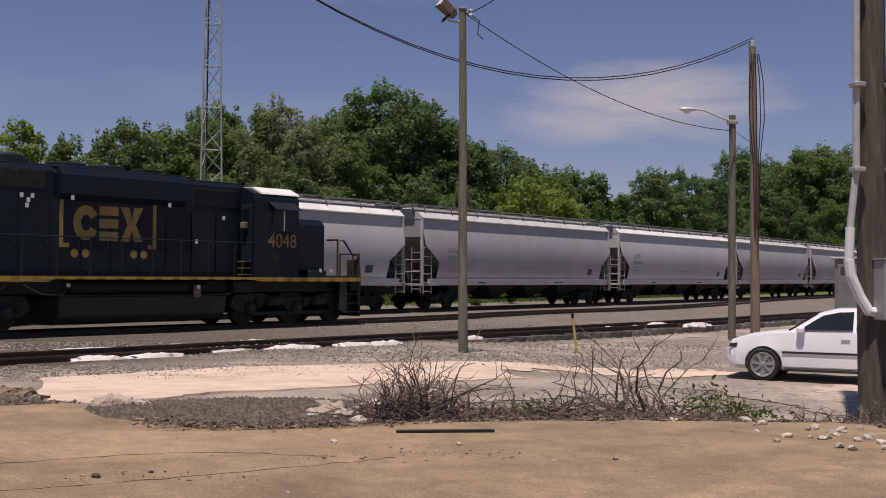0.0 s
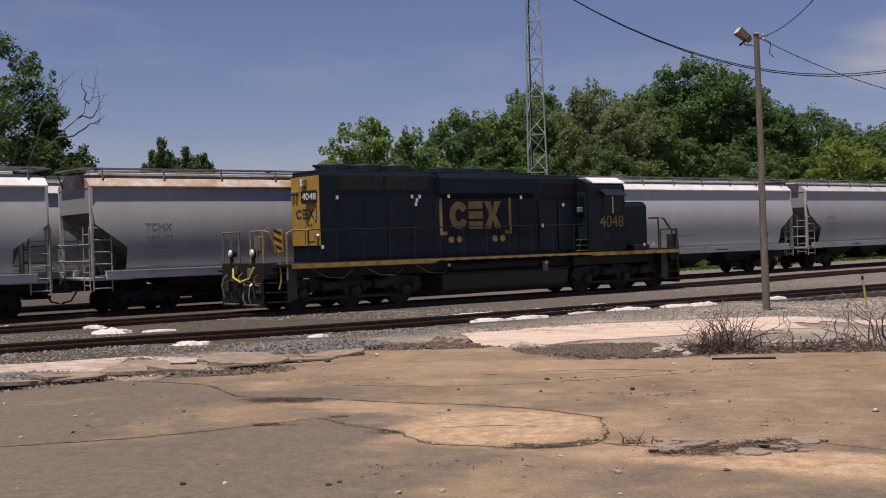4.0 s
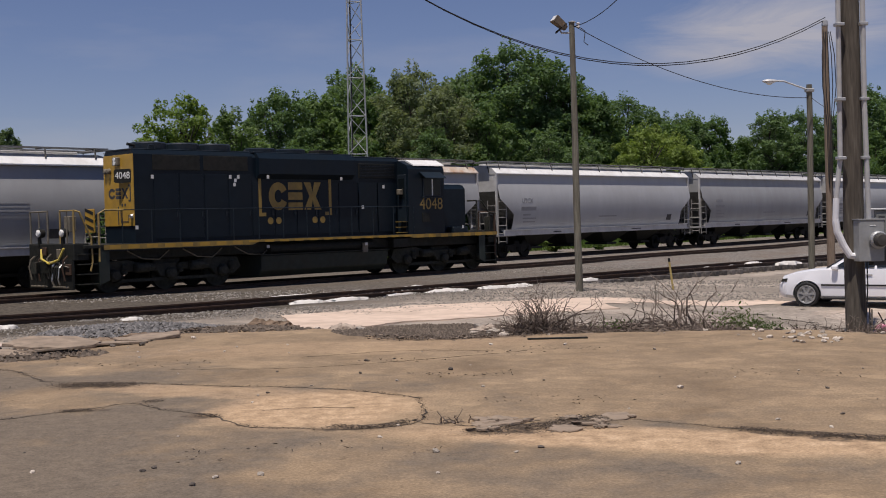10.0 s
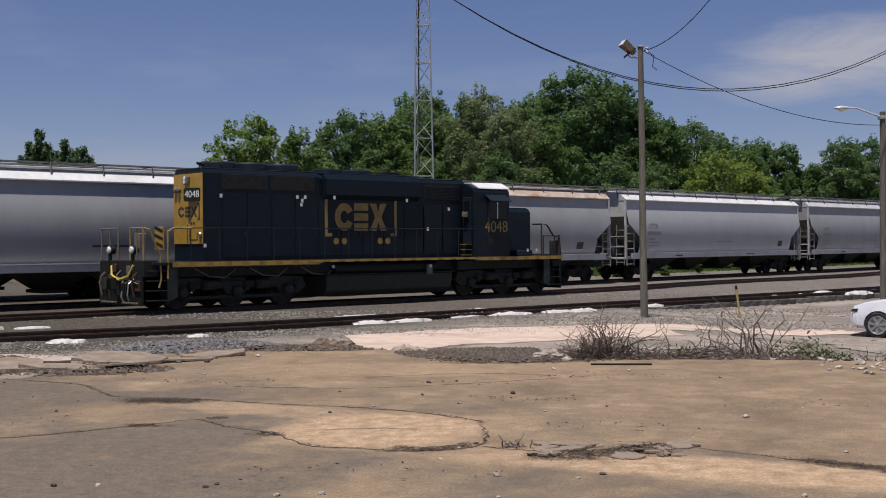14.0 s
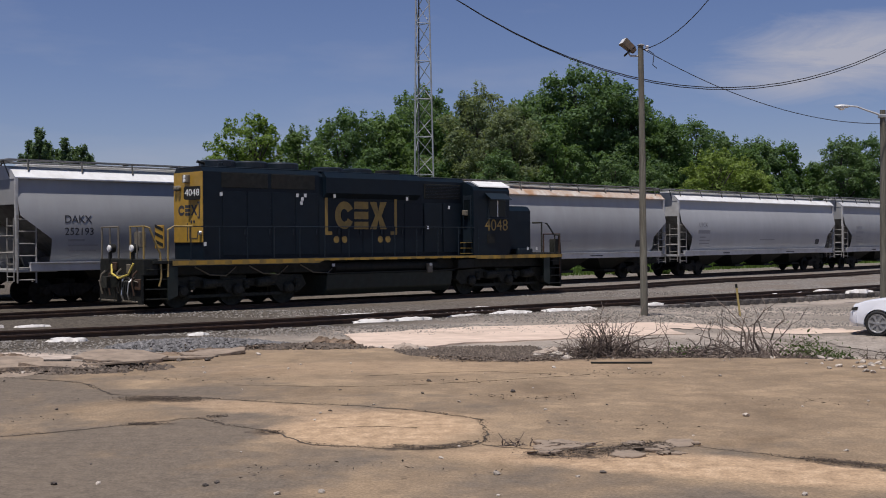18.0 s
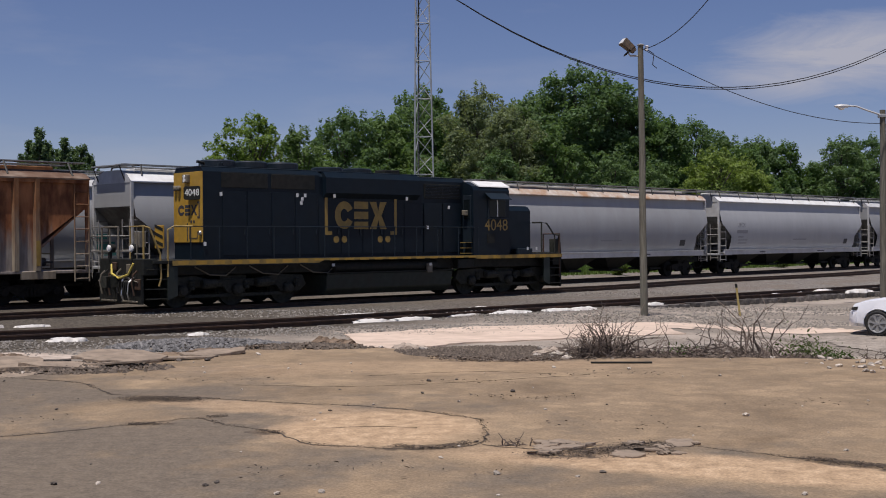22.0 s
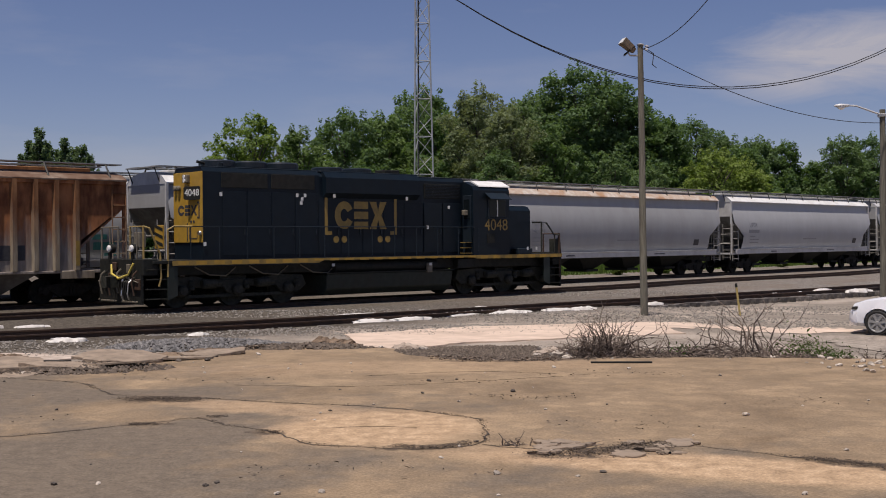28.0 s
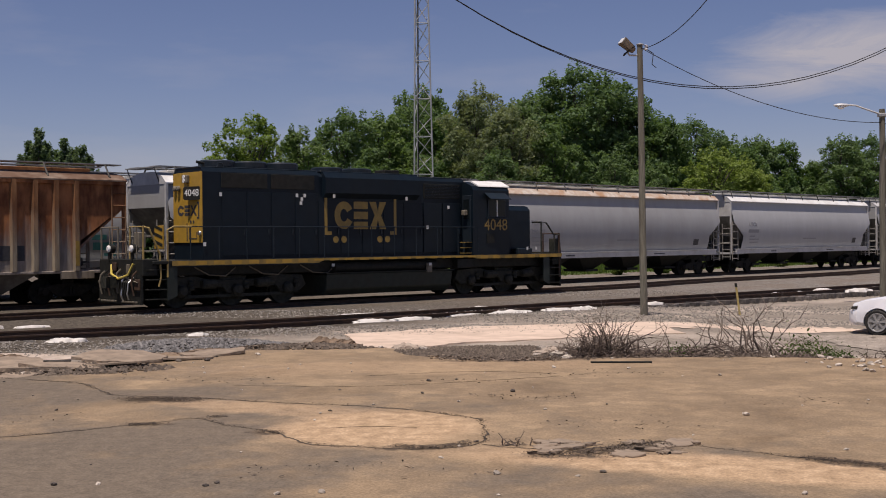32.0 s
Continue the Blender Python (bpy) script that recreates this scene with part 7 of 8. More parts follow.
# ---- cars ----
def wheel(car, x, y, r=0.30, style=7):
    """Tyre with a dished wheel cover: rim ring, spokes and hub."""
    s = -1 if y < 0 else 1
    w = part("wheel", lathe([(r * 0.70, -0.08), (r * 0.92, -0.09), (r, -0.06), (r, 0.06), (r * 0.92, 0.09), (r * 0.70, 0.08)], "y", 28), "tyre", car)
    w.location = (x, y, r)
    part("brake_disc", lathe([(0.01, s * 0.03), (r * 0.72, s * 0.03), (r * 0.72, s * 0.01)], "y", 24), "trim", w)
    part("rim", lathe([(r * 0.62, s * 0.082), (r * 0.66, s * 0.094), (r * 0.74, s * 0.1), (r * 0.76, s * 0.082)], "y", 28), "alloy", w)
    for k in range(style):
        a = 2 * math.pi * k / style + 0.3
        ca, sa = math.cos(a), math.sin(a)
        pts = [(r * u, r * v) for u, v in ((0.12, -0.10), (0.40, -0.10), (0.68, -0.17), (0.68, 0.11), (0.40, 0.06), (0.12, 0.08))]
        part("spoke", prism([(u * ca - v * sa, u * sa + v * ca) for u, v in pts][::s], 1, min(s * 0.082, s * 0.094), max(s * 0.082, s * 0.094)), "alloy", w)
    part("hub_cap", lathe([(0.01, s * 0.104), (r * 0.14, s * 0.102), (r * 0.19, s * 0.082)], "y", 16), "alloy", w)


def cut_arches(body, xs, r):
    """Cuts the wheel arches out of a car body."""
    bm = bmesh.new()
    for x in xs:
        for s in (-1, 1):
            add_tube(bm, (x, s * 0.55, 0.30), (x, s * 1.1, 0.30), r, sides=24)
    me = bpy.data.meshes.new("cutter")
    bm.to_mesh(me)
    bm.free()
    cutter = bpy.data.objects.new("cutter", me)
    scene.collection.objects.link(cutter)
    cutter.parent = body.parent
    mod = body.modifiers.new("arches", "BOOLEAN")
    mod.object, mod.operation = cutter, "DIFFERENCE"
    bpy.context.view_layer.update()
    out = bpy.data.meshes.new_from_object(body.evaluated_get(bpy.context.evaluated_depsgraph_get()))
    body.modifiers.remove(mod)
    bpy.data.objects.remove(cutter)
    body.data = out


def car_ring(x, zb, zs, zt, w, wt):
    """One station of a car body: bottom, sill, waist and top."""
    return [(x, -w * 0.86, zb), (x, -w * 0.98, zb + 0.08), (x, -w, zs), (x, -wt, zt - 0.03), (x, -wt * 0.86, zt), (x, 0, zt + 0.012), (x, wt * 0.86, zt), (x, wt, zt - 0.03), (x, w, zs), (x, w * 0.98, zb + 0.08), (x, w * 0.86, zb)]


def coupe(p_front, p_rear, label):
    """Two-door coupe; the near side faces the camera. Wheels at +-1.27 from the middle."""
    f, r = Vector((*p_front, 0)), Vector((*p_rear, 0))
    d = (f - r).normalized()
    mid = (f + r) / 2 + Vector((d.y, -d.x, 0)) * 0.72
    z = ground_height(*mid[:2]) + 0.0
    car = thing("coupe", pose(mid.x, mid.y, z, 0, 0, math.degrees(math.atan2(d.y, d.x))), label, "car")
    st = [(1.95, 0.28, 0.5, 0.66, 0.68, 0.60), (1.88, 0.22, 0.52, 0.75, 0.78, 0.71), (1.6, 0.2, 0.55, 0.84, 0.83, 0.75), (1.15, 0.2, 0.58, 0.91, 0.85, 0.78), (0.75, 0.2, 0.6, 0.94, 0.85, 0.79), (0.0, 0.2, 0.62, 0.95, 0.85, 0.80),
          (-0.8, 0.2, 0.64, 0.96, 0.85, 0.80), (-1.3, 0.22, 0.66, 0.97, 0.85, 0.79), (-1.8, 0.26, 0.66, 0.95, 0.82, 0.74), (-2.1, 0.30, 0.64, 0.93, 0.76, 0.68), (-2.2, 0.34, 0.6, 0.84, 0.68, 0.6)]
    cut_arches(part("body", loft([car_ring(*s) for s in st]), "car_white", car, smooth=True), (-1.27, 1.27), 0.345)
    cabin = [(0.85, 0.90, 0.92, 0.76, 0.72), (0.30, 0.90, 1.27, 0.78, 0.60), (0.0, 0.92, 1.345, 0.79, 0.57), (-0.6, 0.93, 1.355, 0.79, 0.57), (-1.05, 0.94, 1.27, 0.78, 0.58), (-1.75, 0.94, 0.965, 0.74, 0.70)]
    def cab_ring(x, zb, zt, wb, wt):
        return [(x, -wb, zb), (x, -wt, zt - 0.03), (x, -wt * 0.85, zt), (x, 0, zt + 0.015), (x, wt * 0.85, zt), (x, wt, zt - 0.03), (x, wb, zb)]
    part("cabin", loft([cab_ring(*c) for c in cabin]), "car_white", car, smooth=True)
    def glass(name, quad, off):
        bm = bmesh.new()
        v = [bm.verts.new(Vector(q) + Vector(off)) for q in quad]
        w = [bm.verts.new(Vector(q) - Vector(off) * 0.3) for q in quad]
        n = len(quad)
        bm.faces.new(v)
        bm.faces.new(w[::-1])
        for k in range(n):
            bm.faces.new((v[k], v[(k + 1) % n], w[(k + 1) % n], w[k]))
        bmesh.ops.recalc_face_normals(bm, faces=bm.faces)
        part(name, bm, "glass_car", car)
    for s in (-1, 1):
        glass("side_window", [(0.62, s * 0.785, 0.955), (0.22, s * 0.64, 1.22), (-0.08, s * 0.605, 1.285), (-0.32, s * 0.605, 1.295), (-0.32, s * 0.79, 0.965)], (0, s * 0.014, 0.004))
        glass("quarter_window", [(-0.38, s * 0.79, 0.968), (-0.38, s * 0.605, 1.295), (-0.62, s * 0.605, 1.295), (-0.95, s * 0.625, 1.22), (-1.28, s * 0.765, 0.985)], (0, s * 0.014, 0.004))
        part("side_moulding", box(-0.95, 0.92, s * 0.852 - 0.012, s * 0.852 + 0.012, 0.52, 0.56, 0.004), "trim", car)
        part("door_handle", box(-0.28, -0.12, s * 0.84 - 0.015, s * 0.84 + 0.015, 0.78, 0.81, 0.006), "conduit", car)
        part("sill_trim", box(-0.9, 0.9, s * 0.80 - 0.035, s * 0.80 + 0.035, 0.19, 0.24, 0.006), "trim", car)
        part("mirror", box(0.52, 0.66, s * 0.86 - 0.09, s * 0.86 + 0.09, 0.90, 1.02, 0.03), "car_white", car)
        part("tail_lamp", prism([(-2.15, 0.70), (-1.72, 0.69), (-1.82, 0.78), (-2.12, 0.81)], 1, s * 0.68, s * 0.812), "tail_lens", car)
        part("head_lamp", prism([(1.92, 0.61), (1.78, 0.61), (1.76, 0.69), (1.89, 0.675)], 1, s * 0.45, s * 0.785), "glass_car", car)
        for x in (-1.27, 1.27):
            wheel(car, x, s * 0.80)
    glass("windscreen", [(0.83, -0.68, 0.935), (0.83, 0.68, 0.935), (0.33, 0.55, 1.255), (0.33, -0.55, 1.255)], (0.012, 0, 0.012))
    glass("rear_window", [(-1.08, -0.55, 1.265), (-1.08, 0.55, 1.265), (-1.68, 0.66, 1.0), (-1.68, -0.66, 1.0)], (-0.008, 0, 0.014))
    part("front_bumper", loft([car_ring(2.02, 0.24, 0.40, 0.56, 0.60, 0.56), car_ring(1.94, 0.22, 0.42, 0.60, 0.74, 0.70), car_ring(1.79, 0.21, 0.44, 0.60, 0.835, 0.80)]), "car_white", car, smooth=True)
    part("rear_bumper", loft([car_ring(-1.95, 0.28, 0.46, 0.62, 0.825, 0.80), car_ring(-2.18, 0.30, 0.46, 0.62, 0.77, 0.74), car_ring(-2.27, 0.33, 0.46, 0.58, 0.66, 0.62)]), "car_white", car, smooth=True)
    part("spoiler", prism([(-1.80, 0.975), (-2.14, 1.0), (-2.19, 1.045), (-1.82, 1.01)], 1, -0.66, 0.66, 0.006), "car_white", car)
    for y in (-0.5, 0.5):
        part("spoiler_leg", box(-2.05, -1.95, y - 0.03, y + 0.03, 0.90, 0.985), "car_white", car)
    part("seat", box(-0.5, 0.0, -0.6, -0.1, 0.5, 1.15, 0.06), "trim", car)
    return car


def sedan(px, py, heading, label):
    """Low silver sedan of which the front shows."""
    z = ground_height(px, py)
    car = thing("sedan", pose(px, py, z, 0, 0, heading), label, "car")
    st = [(2.40, 0.30, 0.46, 0.58, 0.62, 0.55), (2.28, 0.2, 0.5, 0.68, 0.80, 0.72), (1.9, 0.18, 0.55, 0.76, 0.88, 0.78), (1.2, 0.18, 0.6, 0.87, 0.9, 0.8), (0.7, 0.18, 0.62, 0.93, 0.9, 0.82), (-0.8, 0.18, 0.64, 0.95, 0.9, 0.82), (-1.6, 0.2, 0.66, 0.96, 0.9, 0.8), (-2.2, 0.28, 0.62, 0.92, 0.82, 0.7), (-2.35, 0.32, 0.58, 0.8, 0.72, 0.6)]
    cut_arches(part("body", loft([car_ring(*s) for s in st]), "car_silver", car, smooth=True), (-1.38, 1.42), 0.355)
    def cab_ring(x, zb, zt, wb, wt):
        return [(x, -wb, zb), (x, -wt, zt - 0.03), (x, -wt * 0.85, zt), (x, 0, zt + 0.015), (x, wt * 0.85, zt), (x, wt, zt - 0.03), (x, wb, zb)]
    part("cabin", loft([cab_ring(*c) for c in ((0.75, 0.9, 0.93, 0.8, 0.74), (0.1, 0.9, 1.33, 0.82, 0.62), (-0.7, 0.92, 1.40, 0.82, 0.6), (-1.2, 0.92, 1.34, 0.82, 0.6), (-1.9, 0.93, 0.98, 0.78, 0.72))]), "car_silver", car, smooth=True)
    for s in (-1, 1):
        part("side_window", prism([(0.5, 0.98), (0.05, 1.27), (-1.15, 1.28), (-1.5, 1.0)], 1, s * 0.70, s * 0.80), "glass_car", car)
        part("head_lamp", prism([(2.3, 0.54), (2.0, 0.55), (1.96, 0.69), (2.26, 0.67)], 1, s * 0.5, s * 0.83), "glass_car", car)
        part("lamp_reflector", box(2.10, 2.28, s * 0.7 - 0.1, s * 0.7 + 0.09, 0.57, 0.655, 0.02), "chrome", car)
        part("turn_lamp", prism([(1.95, 0.60), (1.70, 0.63), (1.70, 0.665), (1.93, 0.69)], 1, s * 0.78, s * 0.888), "amber", car)
        part("side_strip", box(-1.9, 2.0, s * 0.9 - 0.015, s * 0.9 + 0.015, 0.49, 0.53, 0.004), "trim", car)
        for x in (-1.38, 1.42):
            wheel(car, x, s * 0.845, 0.31, 5)
    part("front_bumper", loft([car_ring(2.48, 0.24, 0.38, 0.5, 0.6, 0.56), car_ring(2.3, 0.2, 0.4, 0.54, 0.86, 0.8)]), "car_silver", car, smooth=True)
    part("bumper_line", box(2.2, 2.495, -0.5, 0.5, 0.50, 0.525), "trim", car)
    return car


M["tail_lens"] = mat("dark_red_tail_lens", (0.13, 0.016, 0.04), (0.18, 0.024, 0.055), 8, 0.15, bump=0)
coupe((10.50, 28.6), (12.58, 27.12), "white two-door coupe parked on the gravel")
sedan(14.3, 23.2, 157, "silver four-door sedan parked behind the weeds")
tall_left_tree()


def marker_post(x, y):
    z = ground_height(x, y)
    t = thing("marker_post", pose(x, y, z), "orange plastic marker post beside the road", "marker")
    part("base", lathe([(0.16, 0), (0.16, 0.04), (0.1, 0.06)], "z", 12), "trim", t)
    part("post", lathe([(0.09, 0.05), (0.08, 0.5), (0.085, 0.6), (0.06, 0.7), (0.03, 0.95), (0.02, 0.97)], "z", 12), "orange", t)


marker_post(20.3, 42.0)


def survey_stake(x, y):
    z = ground_height(x, y)
    t = thing("survey_stake", pose(x, y, z, 0, -7, 0), "thin yellow wooden survey stake in the gravel", "stake")
    part("shaft", box(-0.03, 0.03, -0.015, 0.015, -0.2, 0.92, 0.004), "stake", t)
    part("flag", box(-0.035, 0.035, -0.02, 0.02, 0.88, 1.0, 0.004), "black", t)


survey_stake(9.1, 36.4)


def barricade(x, y):
    z = ground_height(x, y)
    t = thing("barricade_frame", pose(x, y, z, 0, 0, -5), "small rusty angle-iron frame with pink ribbon at the pole foot", "frame")
    for px_, py_ in ((0, 0), (0.48, 0), (0.12, 0.5), (0.5, 0.5)):
        part("leg", box(px_ - 0.012, px_ + 0.012, py_ - 0.012, py_ + 0.012, -0.1, 0.46), "rail_grey", t)
    part("cross_bar", tube((0, 0, 0.08), (0.46, 0, 0.42), 0.014, sides=5), "rail", t)
    part("cross_bar", tube((0.12, 0.0, 0.4), (0.3, 0.0, 0.02), 0.014, sides=5), "rail", t)
    rnd = random.Random(9)
    for k in range(5):
        a = 0.03 + 0.05 * k
        part("ribbon", pipe([(a, -0.03, 0.02), (a + 0.05, -0.05, 0.14 + 0.03 * (k % 2)), (a + 0.12, -0.04, 0.2 - 0.03 * k), (a + 0.15, -0.03, 0.04)], 0.014, 4), "pink", t)


barricade(9.2, 21.75)

# ---- foreground: cracks, slabs, rubble, brush ----
def rock_mesh(seed, material):
    rnd = random.Random(seed)
    bm = bmesh.new()
    bmesh.ops.create_icosphere(bm, subdivisions=1, radius=1.0)
    for v in bm.verts:
        v.co *= rnd.uniform(0.7, 1.15)
        v.co.z *= 0.62
    me = bpy.data.meshes.new("rock")
    bm.to_mesh(me)
    bm.free()
    me.materials.append(M[material])
    return me


ROCKS = [rock_mesh(50 + k, "rock") for k in range(6)]
DARK_ROCKS = [rock_mesh(60 + k, "rock_dark") for k in range(4)]


def lot_or_ground(x, y):
    inside = False
    n = len(LOT_EDGE)
    j = n - 1
    for i in range(n):
        (xi, yi), (xj, yj) = LOT_EDGE[i], LOT_EDGE[j]
        if (yi > y) != (yj > y) and x < (xj - xi) * (y - yi) / (yj - yi) + xi:
            inside = not inside
        j = i
    return 0.0 if inside else ground_height(x, y)


def stone(x, y, r, dark=False, group="loose stones on the lot"):
    rnd = random.Random(int(x * 977 + y * 331))
    me = (DARK_ROCKS if dark else ROCKS)[rnd.randrange(4)]
    ob = new("stone", me)
    ob.matrix_world = Matrix.Translation((x, y, lot_or_ground(x, y) + r * 0.3)) @ pose(0, 0, 0, rnd.uniform(-20, 20), rnd.uniform(-20, 20), rnd.uniform(0, 360)) @ Matrix.Diagonal((r * rnd.uniform(0.8, 1.4), r, r * 0.9, 1))
    tagged(ob, "small dark stone on the sandy lot" if dark else "small pale stone on the sandy lot", "stone", group)


def litter(name, pts, width, seed, label, density=90, size=0.05, material="straw", h=0.03, category="litter", gaps=False):
    """Dead leaves, twigs and grit caught along a line."""
    rng = np.random.default_rng(seed)
    V, Fc = [], []
    line = smooth_line(pts, 0.1)
    base = 0
    for a, b in zip(line, line[1:]):
        n = max(1, int(density * (b - a).length))
        for k in range(n):
            u = rng.random()
            p = a + (b - a) * u
            if gaps and noise.noise((p.x * 1.4, p.y * 1.4, seed)) + 0.25 * rng.normal() < 0.12:
                continue
            dx, dy = rng.normal(0, width * 0.4, 2)
            x, y = p.x + dx, p.y + dy * 1.0
            z = lot_or_ground(x, y) + rng.uniform(0.004, h) * max(0.15, 1 - math.hypot(dx, dy) / (width * 1.6))
            t = Vector(rng.normal(size=3)).normalized()
            t.z *= 0.35
            q = Vector(rng.normal(size=3)).normalized()
            q.z = abs(q.z) * 0.6
            s = size * rng.uniform(0.4, 1.5)
            c = Vector((x, y, z + s * 0.2))
            V += [c - t * s, c - q * s * 0.35, c + t * s, c + q * s * 0.35]
            Fc.append((base, base + 1, base + 2, base + 3))
            base += 4
    ob = new(name, mesh_of(name, V, Fc, material))
    tagged(ob, label, category, kind="stuff")
    return ob


def crack(pts, w, seed, label="open crack in the asphalt filled with dark soil"):
    """A thin raised ribbon of dark soil with broken edges."""
    rnd = random.Random(seed)
    line = smooth_line(pts, 0.12)
    bm = bmesh.new()
    prev = None
    for i, p in enumerate(line):
        d = (line[min(i + 1, len(line) - 1)] - line[max(i - 1, 0)]).normalized()
        n = Vector((-d.y, d.x, 0))
        k = w * (0.25 + 1.5 * max(0.0, 0.5 + 0.9 * noise.noise((p.x * 1.7, p.y * 1.7, seed)))) * rnd.uniform(0.5, 1.2)
        if noise.noise((p.x * 2.3 + 7, p.y * 2.3, seed * 1.3)) < (-0.15 if w > 0.01 else 0.05):
            k *= 0.12
        o = n * rnd.uniform(-0.03, 0.03)
        a, b, c = (bm.verts.new(p + o + n * k + Vector((0, 0, 0.0035))), bm.verts.new(p + o + Vector((0, 0, 0.005 + 0.005 * rnd.random()))), bm.verts.new(p + o - n * k + Vector((0, 0, 0.0035))))
        if prev:
            bm.faces.new((prev[0], prev[1], b, a))
            bm.faces.new((prev[1], prev[2], c, b))
        prev = (a, b, c)
    bmesh.ops.recalc_face_normals(bm, faces=bm.faces)
    ob = part("crack", bm, "soil")
    tagged(ob, label, "crack", "cracks in the lot")


CRACKS = [([(-6.8, 18.1), (-5.4, 17.35), (-4.8, 16.5), (-4.34, 15.85), (-3.4, 15.6), (-2.82, 15.35), (-1.74, 14.87), (-1.24, 14.75), (-0.3, 14.2), (0.4, 13.46)], 0.018),
          ([(0.4, 13.46), (0.43, 12.7), (0.37, 11.9), (-0.09, 11.57), (-0.8, 11.7), (-1.4, 11.95), (-1.78, 12.6), (-2.46, 13.2)], 0.011),
          ([(-7.5, 11.6), (-4.69, 12.5), (-3.41, 13.34), (-2.86, 13.74), (-2.46, 13.2)], 0.018),
          ([(0.37, 11.8), (0.84, 11.54), (1.4, 11.5), (2.14, 11.87), (2.64, 11.47), (3.21, 11.0), (3.89, 10.55), (4.4, 10.2), (4.9, 9.83), (5.6, 10.8), (6.27, 11.73), (6.95, 12.63)], 0.022),
          ([(-3.0, 16.9), (-1.4, 16.6), (0.2, 17.0), (2.2, 17.9)], 0.004), ([(-1.2, 17.9), (0.4, 18.4), (1.7, 18.0)], 0.003),
          ([(-1.3, 12.9), (-0.8, 13.0), (-0.3, 12.9)], 0.006)]
for i, (pts, w) in enumerate(CRACKS):
    crack(pts, w, 70 + i)
    if w > 0.01:
        litter("crack_litter", pts, 0.07, 90 + i, "dead leaves and grit caught in a crack", 240, 0.012, "mulch", h=0.018, gaps=True)
# mats of dry litter on the lot
for i, (pts, w, dn) in enumerate((([(-4.15, 15.5), (-3.65, 15.4), (-3.2, 15.3)], 0.30, 760), ([(0.9, 11.2), (1.5, 11.3), (2.1, 11.75)], 0.30, 520), ([(3.3, 10.9), (4.0, 10.4), (4.8, 10.0)], 0.16, 420), ([(-0.5, 11.75), (-0.1, 11.6), (0.25, 11.9)], 0.12, 320),
                                  ([(-3.55, 13.25), (-3.2, 13.3)], 0.10, 300), ([(-2.0, 12.75), (-1.75, 12.6)], 0.08, 300), ([(6.0, 11.2), (6.5, 12.0), (7.0, 12.7), (7.8, 13.6)], 0.35, 260), ([(-2.75, 13.75), (-2.55, 13.85)], 0.06, 250))):
    litter("leaf_litter", pts, w, 120 + i, "matted dead leaves and dry grass on the lot", int(dn * 5.0), 0.012, "mulch", h=0.035)
# thin scatters of leaf bits
for i, (pts, w, dn) in enumerate((([(-4.6, 17.9), (-3.4, 17.4), (-2.4, 17.9)], 0.55, 34), ([(0.4, 15.6), (1.2, 15.2), (1.7, 15.5)], 0.28, 60), ([(-0.6, 17.0), (0.3, 17.2), (0.9, 16.9)], 0.3, 40), ([(1.6, 17.8), (2.6, 18.2), (3.6, 17.6)], 0.5, 34), ([(3.6, 14.4), (4.6, 14.8), (5.6, 14.2)], 0.5, 24), ([(-5.6, 13.2), (-4.4, 14.0)], 0.4, 24), ([(1.0, 13.2), (2.2, 13.0), (3.0, 12.6)], 0.4, 30), ([(-2.0, 10.4), (-0.6, 10.6), (0.6, 10.2)], 0.5, 24))):
    litter("leaf_litter", pts, w, 170 + i, "scattered dead leaf bits on the sandy lot", dn, 0.026, "mulch", h=0.02)
# broken slabs at the edge of the lot
def slab(outline, z0, z1, tilt, label="broken asphalt slab lying at the edge of the lot"):
    cx, cy = sum(p[0] for p in outline) / len(outline), sum(p[1] for p in outline) / len(outline)
    ob = part("broken_slab", prism([(p[0] - cx, p[1] - cy) for p in jagged(outline, 4, 0.06, int(cx * 50 + 999))][::-1], 2, z0, z1, 0.008), "slab")
    ob.matrix_world = pose(cx, cy, 0, tilt[0], tilt[1], 0)
    tagged(ob, label, "slab", "broken slabs")


SLABS = [(-7.9, 18.5, 0.75, 0.42, 0.05, 3, -4, 10), (-6.9, 18.95, 0.62, 0.36, 0.09, -5, 3, 35), (-6.1, 19.2, 0.7, 0.30, 0.11, 4, 5, 5), (-5.35, 19.45, 0.62, 0.26, 0.12, -6, -3, 12), (-6.5, 19.75, 0.8, 0.40, 0.03, 2, 2, 28),
         (-5.5, 20.1, 0.75, 0.34, 0.06, 5, -2, 20), (-4.8, 20.7, 0.85, 0.34, 0.04, -3, 2, 24), (-8.7, 18.0, 0.6, 0.4, 0.03, -3, 5, 60), (-7.3, 19.5, 0.5, 0.4, 0.05, 6, -5, 80), (-4.3, 21.4, 0.6, 0.3, 0.02, 4, 4, 30), (-8.3, 19.0, 0.55, 0.3, 0.06, -7, 3, 15)]
for i, (x, y, lx, ly, z, rx, ry, rz) in enumerate(SLABS):
    rnd = random.Random(300 + i)
    outline = [(lx * rnd.uniform(0.75, 1.1) * math.cos(a), ly * rnd.uniform(0.7, 1.15) * math.sin(a)) for a in (2 * math.pi * k / 9 + rnd.uniform(-0.2, 0.2) for k in range(9))]
    ob = part("broken_slab", prism(jagged(outline, 3, 0.03, i)[::-1], 2, -0.05 if i % 3 else -0.02, 0.015, 0.004), "slab")
    ob.matrix_world = pose(x, y, z * 0.55 + 0.01, rx * 0.8, ry * 0.8, rz)
    tagged(ob, "thin broken asphalt slab heaved up at the edge of the lot", "slab", "broken slabs")
